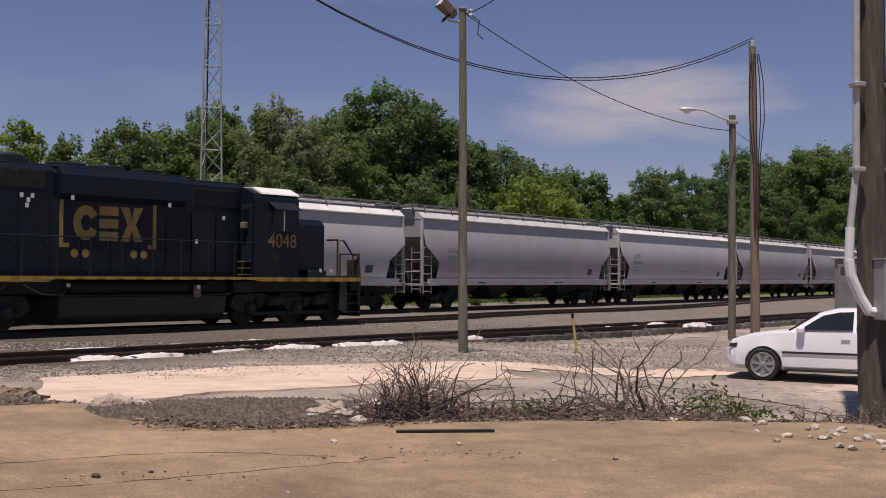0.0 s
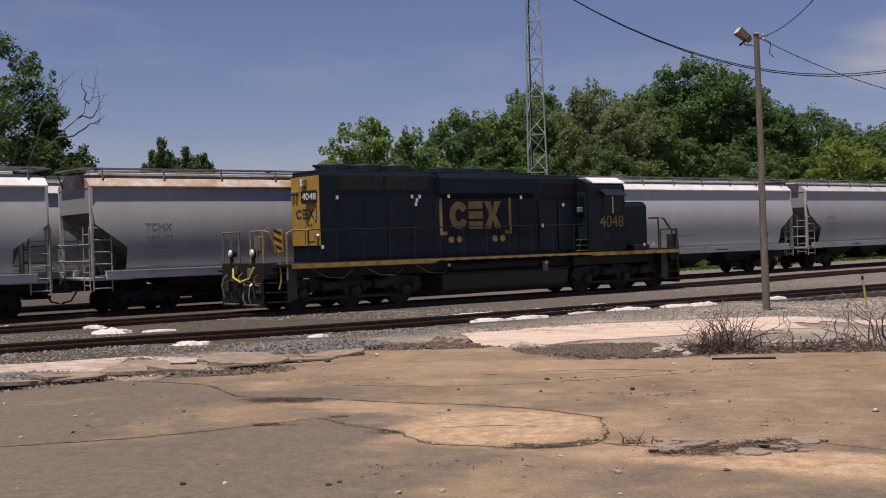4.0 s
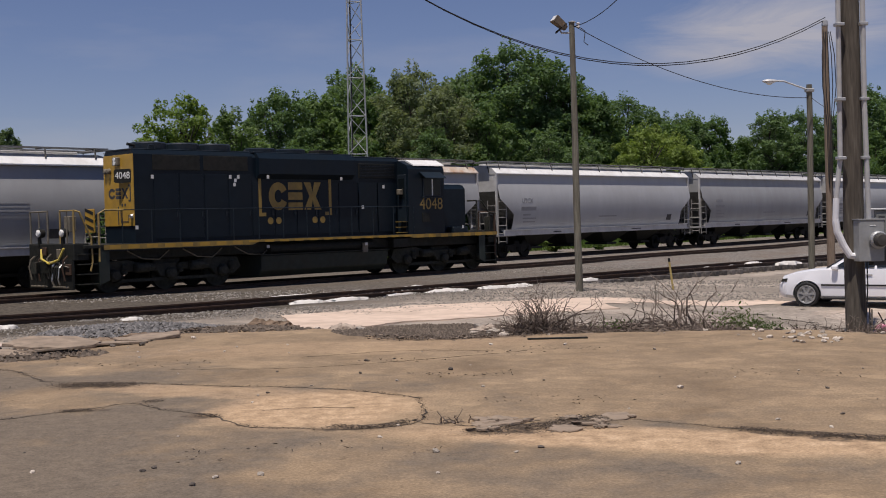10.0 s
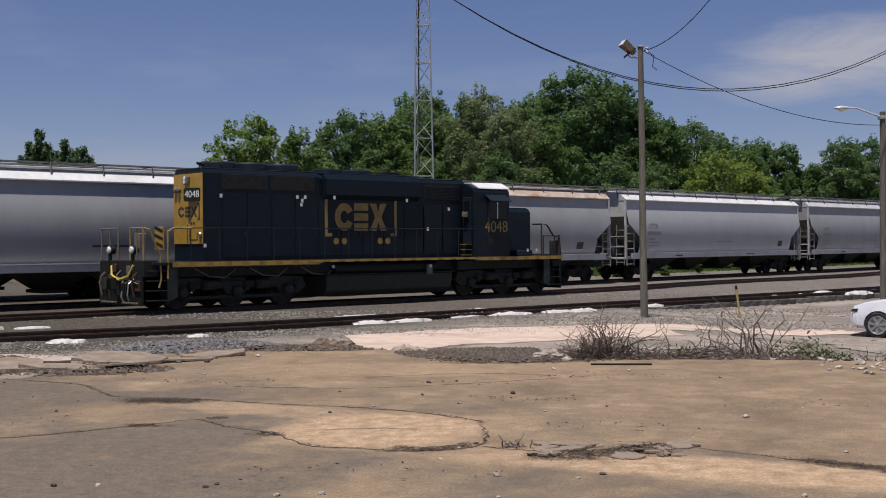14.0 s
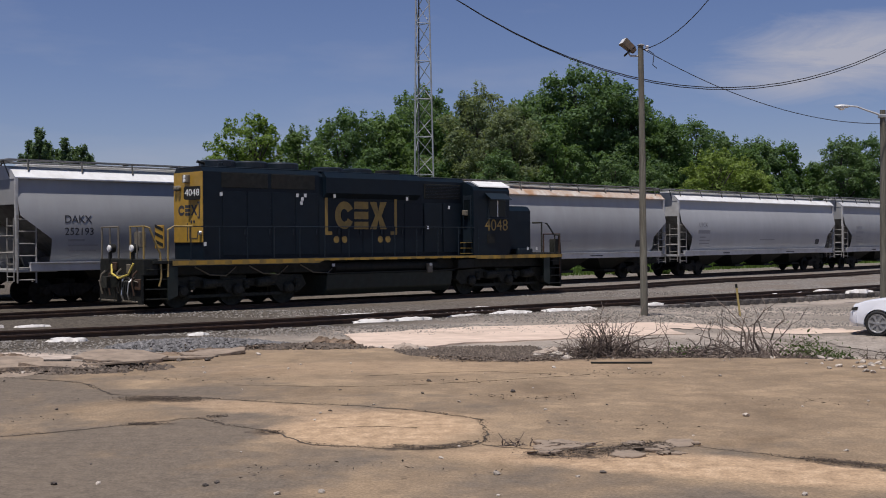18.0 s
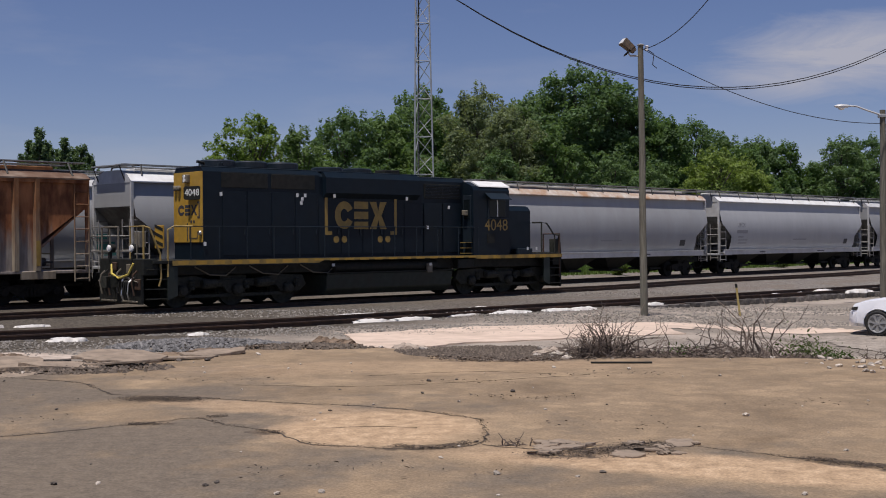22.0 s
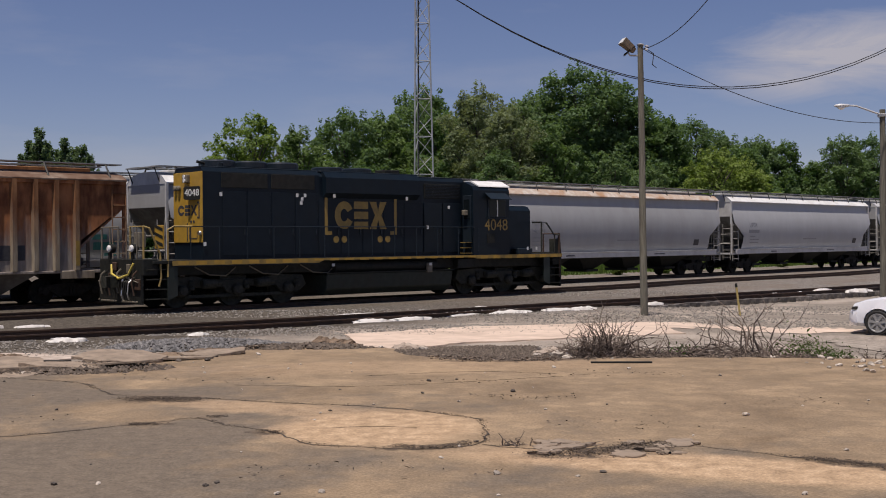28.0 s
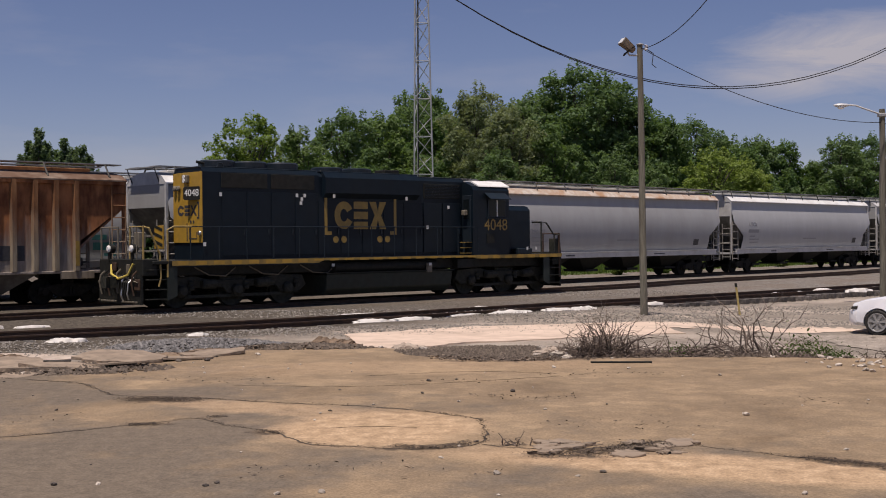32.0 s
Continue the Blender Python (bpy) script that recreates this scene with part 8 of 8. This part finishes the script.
for k in range(70):
    u = rnd.random()
    stone(-8.6 + 4.6 * u + rnd.gauss(0, 0.3), 18.1 + 2.9 * u + rnd.gauss(0, 0.35), rnd.uniform(0.02, 0.075), rnd.random() < 0.6, "rubble along the edge of the lot")
for x, y, r in ((1.9, 22.1, 0.2), (2.45, 21.75, 0.24), (2.05, 21.35, 0.15), (2.2, 21.0, 0.1), (1.7, 21.6, 0.09), (2.75, 21.3, 0.12), (-0.4, 23.1, 0.1), (-1.25, 23.3, 0.07), (-2.5, 23.7, 0.09), (-2.9, 24.0, 0.12), (-3.4, 23.8, 0.08)):
    stone(x, y, r, False, "broken lumps at the lot edge")
bar = thing("steel_bar", pose(2.92, 19.5, 0.0, 0, 0, -3), "dark flat steel bar lying on the lot", "bar")
part("flat", box(-0.5, 0.5, -0.03, 0.03, 0.002, 0.03, 0.004), "black", bar)
plank = thing("dark_plank", pose(-5.95, 19.40, 0.0, 0, 0, -4), "dark rotted plank under the broken slabs", "plank")
part("board", box(-0.46, 0.46, -0.16, 0.16, 0.0, 0.05, 0.008), "tie", plank)
plank = thing("dark_plank", pose(-6.6, 19.9, 0.03, 0, -3, -38), "dark rotted plank under the broken slabs", "plank")
part("board", box(-0.5, 0.5, -0.07, 0.07, 0.0, 0.06, 0.01), "tie", plank)


def heaved_slab(outline, z, thick, rx, ry, seed, label):
    cx, cy = sum(p[0] for p in outline) / len(outline), sum(p[1] for p in outline) / len(outline)
    ob = part("broken_slab", prism([(p[0] - cx, p[1] - cy) for p in jagged(outline, 4, 0.05, seed)][::-1], 2, -thick, 0.0, 0.006), "slab")
    ob.matrix_world = pose(cx, cy, z, rx, ry, 0)
    tagged(ob, label, "slab", "broken slabs")


heaved_slab([(-7.75, 18.9), (-7.5, 20.3), (-6.9, 20.2), (-6.3, 19.2), (-6.35, 18.4), (-6.65, 17.95), (-7.2, 18.3)], 0.055, 0.07, 3, 1, 11, "large tan asphalt slab heaved up at the edge of the lot")
heaved_slab([(-6.35, 20.2), (-6.1, 21.0), (-5.3, 21.0), (-4.75, 20.5), (-5.0, 20.0), (-5.75, 19.85)], 0.11, 0.05, 4, 2, 12, "pale slab propped over a dark hollow at the lot edge")
heaved_slab([(-8.6, 18.4), (-8.3, 19.3), (-7.8, 19.2), (-7.7, 18.6), (-8.1, 18.1)], 0.06, 0.07, -3, 4, 13, "tan asphalt slab tilted beside a larger one")
rnd = random.Random(515)
for k in range(16):
    x, y, r = rnd.uniform(0.95, 2.5), 11.25 + rnd.uniform(-0.1, 0.55), rnd.uniform(0.07, 0.2)
    outline = [(x + r * rnd.uniform(0.7, 1.2) * math.cos(a), y + 0.7 * r * rnd.uniform(0.7, 1.2) * math.sin(a)) for a in (math.pi * j / 3 for j in range(6))]
    heaved_slab(outline, rnd.uniform(0.015, 0.03), 0.03, rnd.uniform(-6, 6), rnd.uniform(-6, 6), 200 + k, "small broken chip of asphalt in a worn hollow")
heaved_slab([(-4.9, 21.2), (-4.5, 21.9), (-3.7, 22.0), (-3.6, 21.6), (-4.2, 21.2)], 0.05, 0.06, 4, -3, 14, "thin broken asphalt slab heaved up at the edge of the lot")

# stones
rnd = random.Random(77)
for x, y, r in ((3.41 + 0.05, 13.6, 0.05), (0.92, 15.9, 0.05), (-0.22, 17.2, 0.045), (-1.0, 9.6, 0.035), (-2.0, 9.9, 0.03), (-3.3, 10.0, 0.035), (-1.35, 9.55, 0.03), (0.45, 10.3, 0.04), (-1.5, 9.3, 0.035), (1.75, 18.9, 0.04), (2.9, 18.6, 0.04), (4.1, 17.6, 0.035)):
    stone(x, y, r, (x * 10) % 3 < 1.4)
for k in range(95):
    x, y = rnd.uniform(-8, 9), rnd.uniform(9.0, 20)
    stone(x, y, rnd.uniform(0.012, 0.032), rnd.random() < 0.3)
for k in range(26):
    stone(6.6 + rnd.gauss(0, 0.35), 18.6 + rnd.gauss(0, 0.5), rnd.uniform(0.03, 0.07))
for k in range(18):
    stone(8.0 + rnd.random() * 2.0, 17.6 + rnd.gauss(0, 0.7), rnd.uniform(0.03, 0.07), rnd.random() < 0.2, "rubble along the edge of the lot")
for k in range(30):
    u = rnd.random()
    stone(2.0 + 6.5 * u + rnd.uniform(-0.2, 0.2), 20.4 - 0.5 * u * u + rnd.gauss(0.1, 0.22), rnd.uniform(0.03, 0.075), rnd.random() < 0.35, "rubble along the edge of the lot")


def gravel_heap(name, cx, cy, rx, ry, h, n, seed, material, label, size=0.05):
    """A low heap of separate stones."""
    rng = np.random.default_rng(seed)
    V, Fc, base = [], [], 0
    oct_v = np.array([(1, 0, 0), (0, 1, 0), (-1, 0, 0), (0, -1, 0), (0, 0, 0.8), (0, 0, -0.8)])
    oct_f = np.array([(0, 1, 4), (1, 2, 4), (2, 3, 4), (3, 0, 4), (1, 0, 5), (2, 1, 5), (3, 2, 5), (0, 3, 5)])
    for k in range(n):
        a, d = rng.uniform(0, 2 * math.pi), math.sqrt(rng.random())
        x, y = cx + rx * d * math.cos(a), cy + ry * d * math.sin(a)
        z = max(ground_height(x, y), lot_or_ground(x, y)) + h * (1 - d * d) * rng.uniform(0.6, 1.0)
        s = size * rng.uniform(0.5, 1.3)
        v = oct_v * s * rng.uniform(0.7, 1.3, (6, 3))
        t = rng.uniform(0, 6.28)
        v = v @ np.array([[math.cos(t), math.sin(t), 0], [-math.sin(t), math.cos(t), 0], [0, 0, 1]])
        V.append(v + np.array([x, y, z]))
        Fc.append(oct_f + base)
        base += 6
    ob = new(name, mesh_of(name, np.concatenate(V).tolist(), np.concatenate(Fc).tolist(), material))
    tagged(ob, label, "gravel", kind="stuff")


M["ballast"] = mat("grey_ballast_stone", (0.10, 0.098, 0.098), (0.21, 0.20, 0.195), 9, 0.9, bump=0.2, island=0.45)
M["soil"] = mat("dark_crumbled_soil", (0.07, 0.054, 0.042), (0.16, 0.127, 0.10), 14, 0.95, bump=0.4, island=0.4)
M["pale_gravel"] = mat("pale_gravel", (0.16, 0.145, 0.125), (0.27, 0.245, 0.215), 9, 0.9, bump=0.2, island=0.4)
gravel_heap("ballast_heap", -5.0, 24.3, 1.9, 1.3, 0.16, 2600, 5, "ballast", "heap of grey ballast stones beside the lot", 0.045)
gravel_heap("rubble", -9.3, 18.3, 1.6, 0.8, 0.10, 900, 7, "pale_gravel", "pale crushed rubble along the broken lot edge", 0.05)
gravel_heap("rubble", -6.3, 19.3, 1.9, 0.9, 0.05, 700, 8, "soil", "dark crumbled soil between the broken slabs", 0.05)
gravel_heap("rubble", 1.0, 22.2, 1.9, 1.9, 0.03, 5200, 31, "soil", "dark crumbled soil and litter along the lot edge", 0.04)
gravel_heap("rubble", 4.2, 21.3, 3.0, 0.6, 0.03, 2200, 32, "soil", "dark crumbled soil and litter along the lot edge", 0.035)
gravel_heap("rubble", 8.0, 20.8, 1.7, 0.6, 0.03, 1200, 33, "soil", "dark crumbled soil and litter along the lot edge", 0.035)
gravel_heap("rubble", -2.6, 22.9, 1.5, 0.5, 0.06, 700, 9, "soil", "dark crumbled soil along the lot edge", 0.045)
gravel_heap("ballast_heap", -8.6, 19.3, 1.2, 0.6, 0.12, 600, 6, "ballast", "heap of grey ballast stones beside the lot", 0.055)
for i, (cx, cy, rx, ry, n) in enumerate(((-10, 24.5, 7, 2.2, 2600), (-1.5, 28.6, 6.5, 1.8, 2600), (5.5, 33.0, 6.5, 3.0, 2600), (10.5, 38.5, 6, 2.6, 2000), (-2.5, 36.0, 9, 2.0, 2200), (9.5, 47.5, 8, 2.4, 1800), (-17, 29, 6, 2.0, 1200))):
    gravel_heap("loose_gravel", cx, cy, rx, ry, 0.012, n, 20 + i, "pale_gravel", "loose pale gravel scattered over the yard", 0.03)


# white sheet and spilled material along the near track
def lump(x, y, lx, ly, h, turn, seed, label="crumpled white plastic sheeting lying along the track", name="plastic_sheet", material="sheet", category="sheeting", group="white sheeting by the track", rough=0.5):
    rnd_ = random.Random(seed)
    nx, ny = 18, 8
    V, Fc = [], []
    for j in range(ny + 1):
        for i in range(nx + 1):
            u, v = i / nx * 2 - 1, j / ny * 2 - 1
            e = max(0.0, 1 - (abs(u) ** 2.4 + abs(v) ** 2.2))
            w = 0.75 + rough * noise.noise((u * 3 + seed, v * 2.2, seed * 1.7)) + 0.5 * rough * noise.noise((u * 9 + seed, v * 6, seed))
            k = 1 + 0.55 * noise.noise((u * 5, seed * 3.1, v * 3))
            V.append((u * lx * k, v * ly * k, h * 1.15 * e ** 0.7 * w - (0.10 if e <= 0 else 0.02)))
    for j in range(ny):
        for i in range(nx):
            a = j * (nx + 1) + i
            Fc.append((a, a + 1, a + nx + 2, a + nx + 1))
    ob = new(name, mesh_of(name, V, Fc, material, name == "plastic_sheet"))
    ob.matrix_world = pose(x, y, max(-0.07, lot_or_ground(x, y)), 0, 0, turn)
    tagged(ob, label, category, group)


for i, (x, y, lx, ly, h, turn) in enumerate(((-11.9, 30.5, 0.52, 0.24, 0.10, 8), (-8.3, 26.2, 0.42, 0.16, 0.07, 20), (-9.3, 27.3, 0.3, 0.14, 0.05, 30), (-16.0, 33.0, 0.42, 0.2, 0.09, 25), (-13.2, 32.6, 0.3, 0.14, 0.06, 30), (-10.7, 30.85, 0.4, 0.08, 0.03, 32), (-5.7, 27.55, 0.25, 0.12, 0.05, 35),
                                       (-1.95, 31.6, 0.5, 0.17, 0.07, 25), (-0.9, 32.3, 0.75, 0.2, 0.07, 40), (-2.7, 34.0, 1.5, 0.18, 0.06, 46), (-0.5, 35.6, 1.1, 0.16, 0.06, 42), (1.1, 37.1, 0.6, 0.2, 0.07, 36), (0.5, 34.0, 0.7, 0.12, 0.05, 40), (1.9, 35.1, 0.8, 0.22, 0.07, 34), (3.5, 36.4, 0.7, 0.16, 0.05, 38), (4.3, 36.7, 0.45, 0.18, 0.07, 32),
                                       (5.5, 38.6, 0.55, 0.14, 0.06, 43), (8.4, 41.0, 1.0, 0.16, 0.06, 43), (7.0, 39.4, 0.4, 0.12, 0.05, 43), (12.6, 44.8, 0.5, 0.2, 0.07, 42), (13.7, 45.6, 0.7, 0.2, 0.06, 38), (15.4, 48.2, 0.6, 0.2, 0.07, 44), (16.6, 47.6, 0.8, 0.25, 0.10, 40))):
    lump(x, y, lx, ly, h, turn, i + 1)
M["earth"] = mat("brown_clodded_earth", (0.075, 0.05, 0.033), (0.22, 0.155, 0.105), 9, 0.95, bump=0.9, bump_scale=22, stain=(0.30, 0.22, 0.155), stain_scale=3.0, stain_amt=0.8)
M["broken_concrete"] = mat("broken_pale_concrete", (0.33, 0.27, 0.22), (0.52, 0.43, 0.35), 7, 0.9, bump=0.8, bump_scale=16, stain=(0.18, 0.135, 0.10), stain_scale=3.0, stain_amt=0.8)
CLODS = [(-2.35, 24.15, 0.5, 0.35, 0.17, 5), (-1.95, 23.95, 0.3, 0.3, 0.15, -30), (-2.9, 24.0, 0.4, 0.2, 0.07, 0), (-8.0, 21.8, 0.4, 0.3, 0.11, -40), (-7.7, 21.4, 0.4, 0.25, 0.10, -50), (-7.35, 21.0, 0.4, 0.25, 0.11, -45), (-7.0, 20.5, 0.45, 0.25, 0.11, -50), (-6.6, 20.0, 0.4, 0.22, 0.10, -50),
         (-4.4, 22.4, 0.5, 0.3, 0.06, 20), (-3.6, 23.0, 0.5, 0.3, 0.06, 10), (-3.0, 23.3, 0.4, 0.25, 0.07, 0), (-7.9, 18.6, 0.45, 0.3, 0.08, 15), (-8.5, 18.3, 0.4, 0.25, 0.09, 30), (-7.2, 18.9, 0.35, 0.2, 0.07, -10), (-6.0, 20.9, 0.5, 0.2, 0.07, 10), (-5.2, 21.6, 0.5, 0.22, 0.06, 25), (-6.9, 19.4, 0.3, 0.18, 0.07, 40)]
for i, (x, y, lx, ly, h, turn) in enumerate(CLODS):
    lump(x, y, lx, ly, h, turn, 40 + i, "clod of brown earth and roots at the lot edge", "earth_clod", "earth", "earth", "earth clods at the lot edge", 0.6)
for i, (x, y, lx, ly, h, turn) in enumerate(((-0.75, 23.4, 0.28, 0.18, 0.11, 0), (-0.45, 23.25, 0.2, 0.14, 0.08, -30), (1.95, 21.9, 0.32, 0.22, 0.15, 25), (2.5, 21.5, 0.25, 0.2, 0.13, -20))):
    lump(x, y, lx, ly, h, turn, 60 + i, "broken lump of pale concrete at the lot edge", "concrete_lump", "broken_concrete", "rubble", "broken lumps at the lot edge", 0.5)


# brush and weeds
def brush(x, y, w, h, n, seed, label, material="twig", upright=0.6, thick=1.0):
    """A heap of bare branching twigs."""
    rnd_ = random.Random(seed)
    t = thing("dead_brush", pose(x, y, lot_or_ground(x, y)), label, "bush", "dead brush along the edge of the lot")
    single = 12 if h > 0.3 else 0       # these stand out one by one; the rest is a tangle
    rest = bmesh.new()
    for k in range(n):
        bm = bmesh.new() if k < single else rest
        a = rnd_.uniform(0, 2 * math.pi)
        b = Vector((rnd_.gauss(0, w * 0.32), rnd_.gauss(0, w * 0.16), 0))
        d = Vector((math.cos(a) * (1 - upright) * 1.6, math.sin(a) * (1 - upright), upright * 0.8 + rnd_.uniform(-0.35, 0.4))).normalized()
        ln = h * rnd_.uniform(0.35, 1.15)
        pts = [b]
        for s in range(4):
            d = (d + Vector((rnd_.gauss(0, 0.38), rnd_.gauss(0, 0.38), rnd_.gauss(-0.08, 0.3)))).normalized()
            p = pts[-1] + d * ln / 4
            p.z = max(p.z, 0.01)
            pts.append(p)
        add_pipe(bm, pts, rnd_.uniform(0.006, 0.014) * thick, 4 if thick > 1 else 3, 0.003)
        for j in range(4):
            q = pts[1 + j % 3].lerp(pts[2 + j % 3], rnd_.random())
            e = (d + Vector((rnd_.gauss(0, 0.9), rnd_.gauss(0, 0.9), rnd_.gauss(0.1, 0.5)))).normalized()
            r = q + e * ln * rnd_.uniform(0.12, 0.35)
            r.z = max(r.z, 0.01)
            if (r - q).length > 0.02:
                add_pipe(bm, [q, q.lerp(r, 0.5) + Vector((rnd_.gauss(0, 0.02), 0, rnd_.gauss(0, 0.02))), r], 0.0045 * thick, 3, 0.002)
        if k < single:
            part("branch", bm, material, t)
    tagged(part("twig_tangle", rest, material, t), kind="stuff")
    return t


brush(2.85, 21.2, 0.85, 0.80, 330, 1, "heap of dry grey brush at the edge of the lot", upright=0.40, thick=1.25)
brush(2.95, 21.3, 0.45, 1.1, 34, 21, "upright dry twigs in the brush heap", upright=0.72, thick=1.3)
brush(4.2, 21.5, 1.1, 0.95, 46, 2, "bare spreading dead shrub", upright=0.46, thick=1.6)
brush(5.75, 21.7, 0.75, 1.3, 32, 3, "tall bare dead shrub with forked twigs", upright=0.62, thick=1.7)
brush(5.1, 21.5, 0.9, 0.75, 34, 22, "bare spreading dead shrub", upright=0.45, thick=1.5)
brush(3.6, 21.2, 0.8, 0.55, 40, 4, "bare spreading dead shrub", upright=0.35)
brush(3.9, 20.9, 1.9, 0.20, 170, 23, "low mat of dry twigs at the edge of the lot", upright=0.12)
brush(4.6, 21.2, 1.5, 0.36, 190, 41, "low grey tangle of dry twigs at the lot edge", upright=0.35)
brush(6.0, 21.2, 1.2, 0.34, 130, 42, "low grey tangle of dry twigs at the lot edge", upright=0.35)
brush(6.2, 20.9, 1.5, 0.20, 110, 24, "low mat of dry twigs at the edge of the lot", upright=0.12)
brush(1.3, 20.6, 1.2, 0.22, 120, 5, "low mat of dry twigs at the edge of the lot", upright=0.12)
brush(7.6, 20.9, 1.3, 0.32, 70, 6, "low dry weeds by the pole", upright=0.5)
brush(9.0, 21.4, 0.8, 0.45, 50, 8, "low dry weeds at the pole foot", upright=0.6)
brush(10.3, 18.9, 1.3, 0.22, 200, 25, "low mat of dry brown weeds behind the lot", "straw", upright=0.25)
brush(12.0, 18.4, 1.5, 0.25, 220, 26, "low mat of dry brown weeds behind the lot", "straw", upright=0.25)
brush(9.6, 20.2, 0.8, 0.3, 90, 27, "low mat of dry brown weeds behind the lot", "straw", upright=0.35)
brush(8.2, 20.3, 1.2, 0.16, 120, 28, "low mat of dry twigs at the edge of the lot", "straw", upright=0.15)
brush(-2.2, 23.4, 0.9, 0.2, 60, 9, "low mat of dry twigs at the edge of the lot", upright=0.15)
brush(-4.6, 22.6, 0.8, 0.2, 60, 10, "low mat of dry twigs at the edge of the lot", upright=0.15)


def weed(x, y, w, h, n, seed, label):
    rng = np.random.default_rng(seed)
    V, Fc, base = [], [], 0
    for k in range(n):
        cx, cy, cz = rng.normal(0, w * 0.4), rng.normal(0, w * 0.3), abs(rng.normal(0, h * 0.4))
        t, q = rng.normal(size=3), rng.normal(size=3)
        t, q = t / np.linalg.norm(t), q / np.linalg.norm(q)
        s = rng.uniform(0.022, 0.055)
        c = np.array([cx, cy, cz + 0.03])
        V += [c - t * s, c - q * s * 0.4, c + t * s, c + q * s * 0.4]
        Fc.append((base, base + 1, base + 2, base + 3))
        base += 4
    t = thing("weed", pose(x, y, lot_or_ground(x, y)), label, "weed")
    part("leaves", mesh_of("leaves", V, Fc, "weed"), "weed", t)
    r2 = random.Random(seed)
    for k in range(14):
        part("stem", pipe([(r2.gauss(0, w * 0.2), r2.gauss(0, w * 0.2), 0), (r2.gauss(0, w * 0.3), r2.gauss(0, w * 0.3), h * 0.5), (r2.gauss(0, w * 0.4), r2.gauss(0, w * 0.4), h)], 0.006, 3, 0.002), "weed", t)


weed(6.55, 21.6, 0.6, 0.42, 380, 3, "leafy green weed among dry brush")
weed(7.05, 21.5, 0.5, 0.22, 180, 4, "leafy green weed among dry brush")
weed(4.3, 21.6, 0.45, 0.22, 110, 5, "thin green shoots among dry brush")
brush(0.72, 11.75, 0.2, 0.16, 12, 16, "small dry sprout in a crack")
for i, (pts, w, dn) in enumerate((([(0.0, 20.6), (1.0, 20.2), (2.3, 20.5), (4, 20.7), (5.8, 20.5), (7.4, 20.3), (8.4, 19.6), (9.0, 18.5), (9.6, 17.2)], 0.42, 620), ([(-3.8, 22.6), (-2.6, 23.2), (-1.2, 22.8)], 0.3, 420), ([(-8.2, 17.2), (-7.0, 18.6), (-6.0, 19.4), (-5.0, 19.3)], 0.25, 420), ([(9.5, 19.3), (10.6, 18.9), (12, 18.3)], 0.5, 260))):
    litter("dry_weeds", pts, w, 150 + i, "dead weeds and leaf litter along the lot edge", int(dn * 1.5), 0.042, "straw", 0.08)


# grass and shrubs beyond the far track
def verge():
    rng = np.random.default_rng(8)
    V, Fc, base = [], [], 0
    for k in range(26000):
        s = rng.uniform(44, 165)
        off = 4.6 + abs(rng.normal(0, 5.0))
        p, h = far_track(s)
        x, y = p.x - math.cos(h) * off, p.y + math.sin(h) * off
        z = ground_height(x, y)
        hh = rng.uniform(0.10, 0.32)
        a = rng.uniform(0, 6.28)
        dx, dy = 0.05 * math.cos(a), 0.05 * math.sin(a)
        lx, ly = rng.normal(0, 0.08, 2)
        V += [(x - dx, y - dy, z - 0.02), (x + dx, y + dy, z - 0.02), (x + lx, y + ly, z + hh)]
        Fc.append((base, base + 1, base + 2))
        base += 3
    tagged(new("grass", mesh_of("grass", V, Fc, "grass")), "sunlit green grass on the verge behind the train", "grass", kind="stuff")


verge()


def shrub(s, off, r, seed):
    p, h = far_track(s)
    x, y = p.x - math.cos(h) * off, p.y + math.sin(h) * off
    t = thing("shrub", pose(x, y, ground_height(x, y)), "small bright green shrub behind the train", "shrub", "shrubs on the verge")
    rnd_ = random.Random(seed)
    blobs = [(rnd_.gauss(0, r * 0.3), rnd_.gauss(0, r * 0.3), r * rnd_.uniform(0.3, 0.9), r * 0.45, r * 0.4) for k in range(7)]
    part("leaves", leaf_mesh("leaves", blobs, 900, 0.09, "grass", seed), "grass", t)
    part("stem", tube((0, 0, -0.1), (0, 0, r), 0.03, 0.01, 5), "bark", t)


for k, (s, off, r) in enumerate(((57.5, 3.6, 0.62), (62.0, 3.4, 0.55), (66.5, 3.8, 0.6), (52.0, 4.2, 0.5), (78, 4.0, 0.6), (84.0, 4.5, 0.5))):
    shrub(s, off, r, 30 + k)


# parked car farther back, seen through the gaps
def parked_hopper():
    car, ax = grey_hopper("covered_hopper", 18.5, "light grey covered hopper with teal spray paint, parked farther back", "grey", "hop_grey", "parked cars", marks=[(None, 5.7, 1.95, (0.9, 0.3), "teal"), (None, 5.5, 2.3, (0.6, 0.2), "teal"), (None, 6.0, 1.62, (0.5, 0.12), "teal")])
    p, h = far_track(18.0)
    q = p + Vector((-math.cos(h), math.sin(h), 0)) * 4.6
    car.matrix_world = pose(q.x, q.y, 0, 0, 0, 90 - math.degrees(h))
    q0, q1 = q - Vector((math.sin(h), math.cos(h), 0)) * 45, q + Vector((math.sin(h), math.cos(h), 0)) * 11
    build_track("track_back", smooth_line([tuple(q0[:2]), tuple(q[:2]), tuple(q1[:2])], 3.0), "yard track under the parked hopper")


parked_hopper()

motions()
